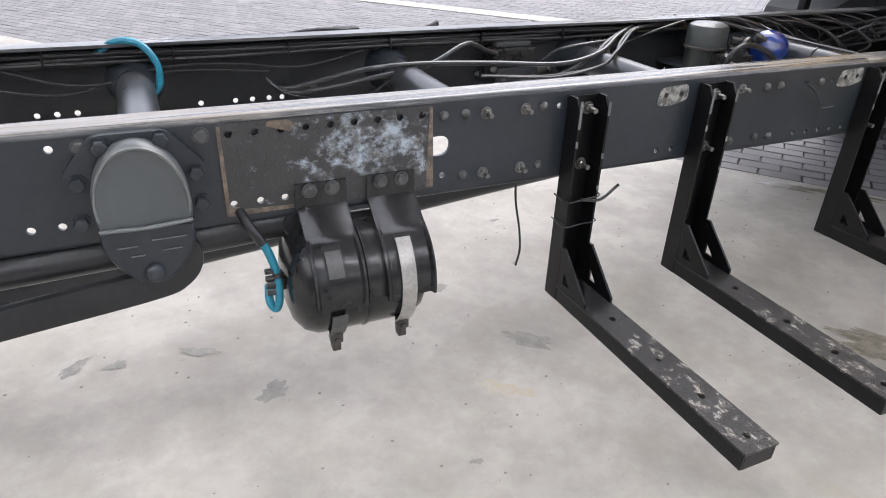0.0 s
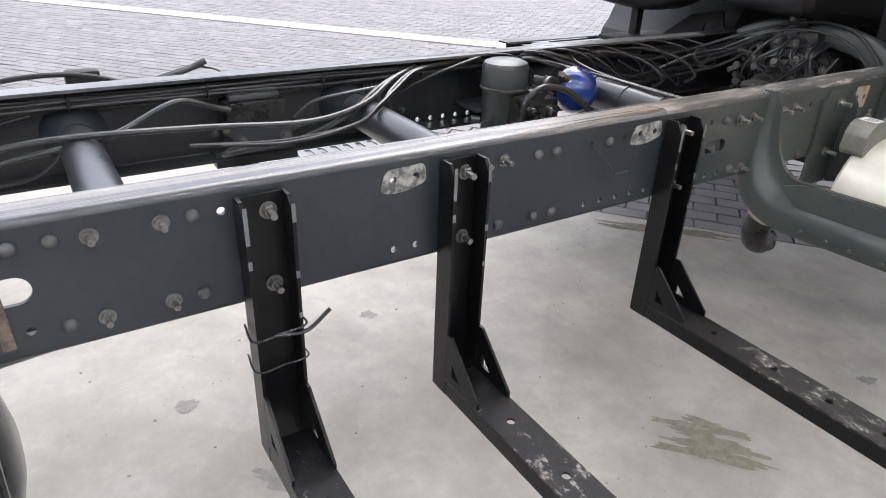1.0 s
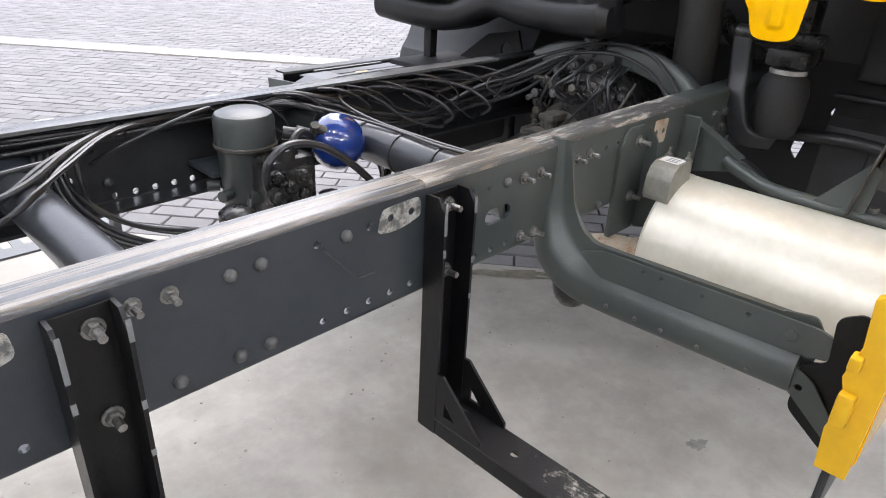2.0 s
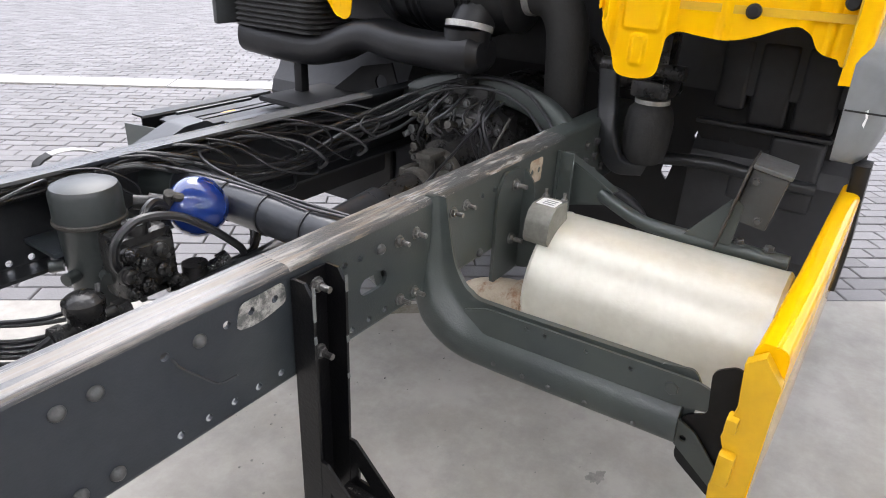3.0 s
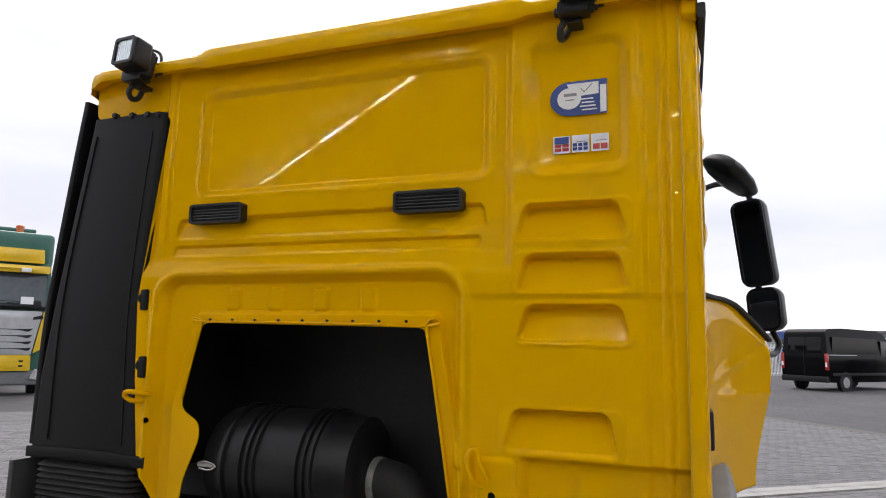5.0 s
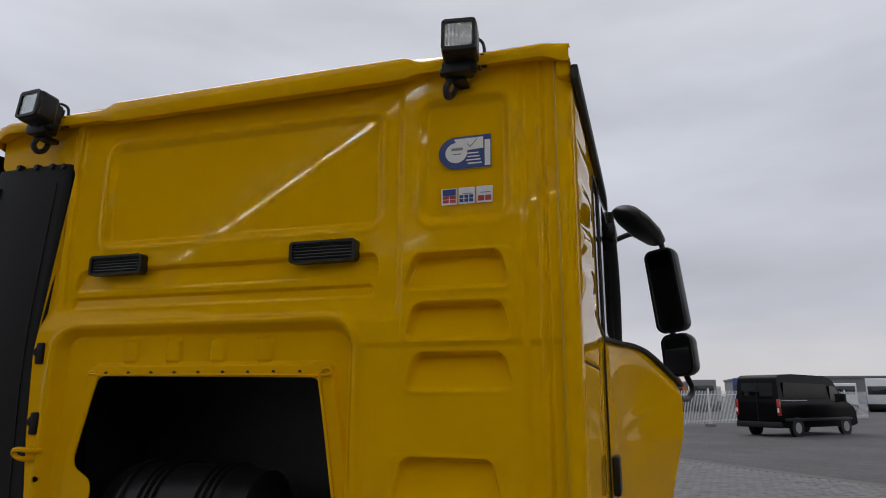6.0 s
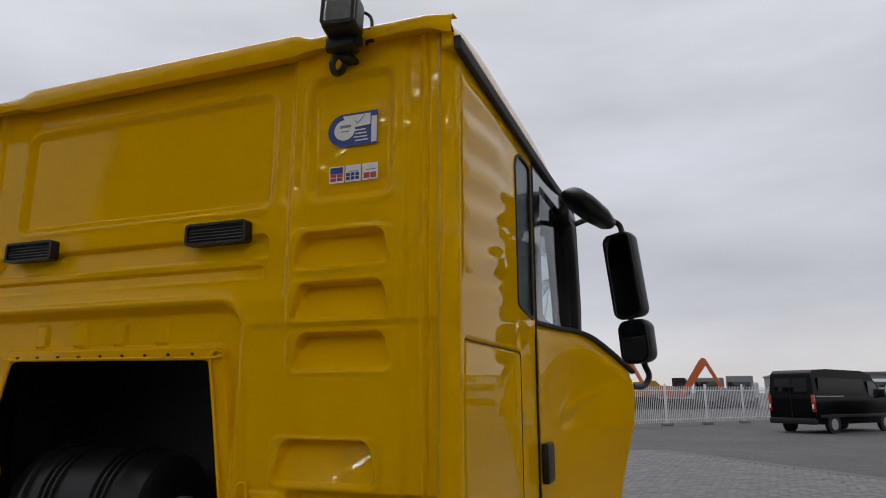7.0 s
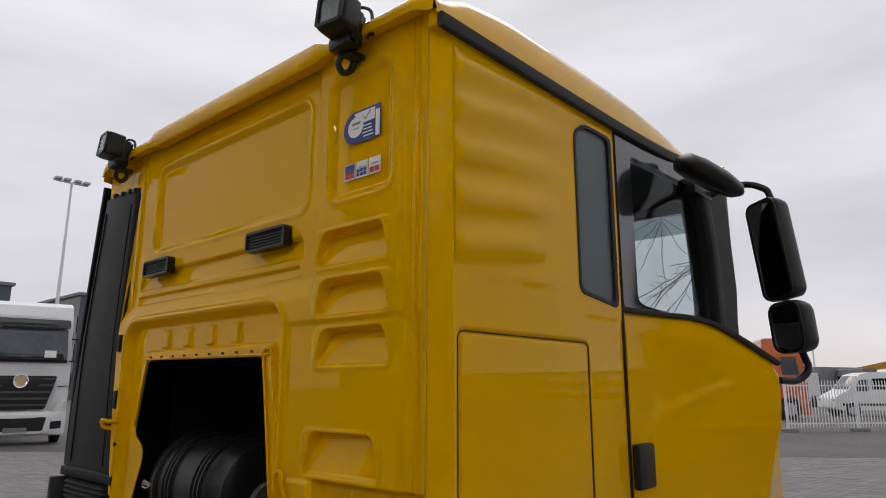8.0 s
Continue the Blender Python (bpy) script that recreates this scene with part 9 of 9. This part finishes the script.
part("roof", uv_box(-30, 22, -22, HALL_V, HALL_Z, HALL_Z + 0.5), HALL_WALL, hall_t, smooth=0)
part("wall", uv_box(-30, 22, -22.3, -22, -0.06, HALL_Z + 0.5), HALL_WALL, hall_t, smooth=0)
part("wall", uv_box(-30.3, -30, -22, HALL_V, -0.06, HALL_Z + 0.5), HALL_WALL, hall_t, smooth=0)
part("wall", uv_box(22, 22.3, -22, HALL_V, -0.06, HALL_Z + 0.5), HALL_WALL, hall_t, smooth=0)
part("fascia", uv_box(-30, 22, HALL_V, HALL_V + 0.12, HALL_Z - 0.5, HALL_Z + 0.8), FAR_DARK, hall_t, smooth=0)
part("hall_floor", uv_box(-30, 22, -22, EDGE_V - 14.01, -0.06, -0.002), CONCRETE, hall_t, smooth=0)
glow = bpy.data.materials.new("tube_lamp_glow")
glow.use_nodes = True
gb = glow.node_tree.nodes["Principled BSDF"]
gb.inputs["Emission Color"].default_value, gb.inputs["Emission Strength"].default_value = (0.97, 0.985, 1.0, 1), 46.0
for v0 in (-3.2, -9.0, -15.0):
    for i in range(16):
        u0 = -28 + 3.1 * i
        part("tube_lamp", uv_box(u0, u0 + 2.4, v0 - 0.025, v0 + 0.025, HALL_Z - 0.35, HALL_Z - 0.33), glow, hall_t, "lit tube lamp", 0)

# ---- paving bricks, nearest first as pieces, the rest joined ----
PU, PV = 0.215, 0.108
half = (PU - 0.007) / 2, (PV - 0.007) / 2
brick_bms = []
for seed in range(4):
    rnd = random.Random(seed)
    b = bmesh.new()
    tops = [b.verts.new((sx * (half[0] - 0.004), sy * (half[1] - 0.004), rnd.uniform(-0.001, 0.001))) for sx, sy in ((-1, -1), (1, -1), (1, 1), (-1, 1))]
    mids = [b.verts.new((sx * half[0], sy * half[1], -0.005)) for sx, sy in ((-1, -1), (1, -1), (1, 1), (-1, 1))]
    lows = [b.verts.new((sx * half[0], sy * half[1], -0.028)) for sx, sy in ((-1, -1), (1, -1), (1, 1), (-1, 1))]
    b.faces.new(tops)
    for a, c in ((tops, mids), (mids, lows)):
        for k in range(4):
            b.faces.new((c[k], c[(k + 1) % 4], a[(k + 1) % 4], a[k]))
    brick_bms.append(to_mesh("paving_brick", b, BRICK, 0))
bed = thing("brick_paving", uv(0, 4, -0.03), "grey brick paving in running bond with sand joints", "pavement", kind="structure")
corners = []
part("joint_bed", quad_sheet([uv(-16, EDGE_V, -0.018), uv(14, EDGE_V, -0.018), uv(14, 16.0, -0.018), uv(-16, 16.0, -0.018)]), JOINT, bed, smooth=0)
rnd = random.Random(77)
verts, faces = [], []
count = 0
protos = [(np.array([v.co[:] for v in me.vertices]), [tuple(p.vertices) for p in me.polygons]) for me in brick_bms]
v, r = EDGE_V + PV / 2 + 0.004, 0
while v < 15.9:
    if DRAIN_V0 - PV / 2 < v < DRAIN_V1 + PV / 2:
        v = DRAIN_V1 + PV / 2 + 0.004
    u = -15.5 + (PU / 2 if r % 2 else 0)
    while u < 13.5:
        p = uv(u, v, rnd.uniform(-0.003, 0.001))
        tilt = pose(0, 0, 0, rnd.uniform(-0.8, 0.8), rnd.uniform(-0.5, 0.5), math.degrees(AU) + rnd.uniform(-0.7, 0.7))
        pick = rnd.randrange(4)
        if v < EDGE_V + 1.75 and -1.9 < u < 2.2 and count < 300:
            piece("brick", brick_bms[pick], Matrix.Translation(p) @ tilt, bed)
            count += 1
        else:
            s = len(verts)
            rot = np.array(tilt.to_3x3())
            verts.extend((protos[pick][0] @ rot.T + np.array(p)).tolist())
            faces.extend(tuple(i + s for i in f) for f in protos[pick][1])
        u += PU
    v += PV
    r += 1
me = bpy.data.meshes.new("bricks")
me.from_pydata(verts, [], faces)
me.materials.append(BRICK)
tagged(attach(new("bricks", me), bed), kind="stuff")
drain = thing("drain_channel", uv(0, 6, -0.03), "pale concrete drainage channel across the brick yard", "drain", kind="structure")
for k in range(28):
    u0 = -15 + k
    part("channel_stone", joined(*[moved(box(0, 0.99, a, b, -0.03, 0.002, 0.004, 1), Matrix.Translation(uv(u0, 0)) @ pose(0, 0, 0, 0, 0, math.degrees(AU))) for a, b in ((DRAIN_V0 + 0.004, DRAIN_V0 + 0.145), (DRAIN_V0 + 0.152, DRAIN_V0 + 0.178), (DRAIN_V0 + 0.185, DRAIN_V1 - 0.004))]), DRAIN, drain)
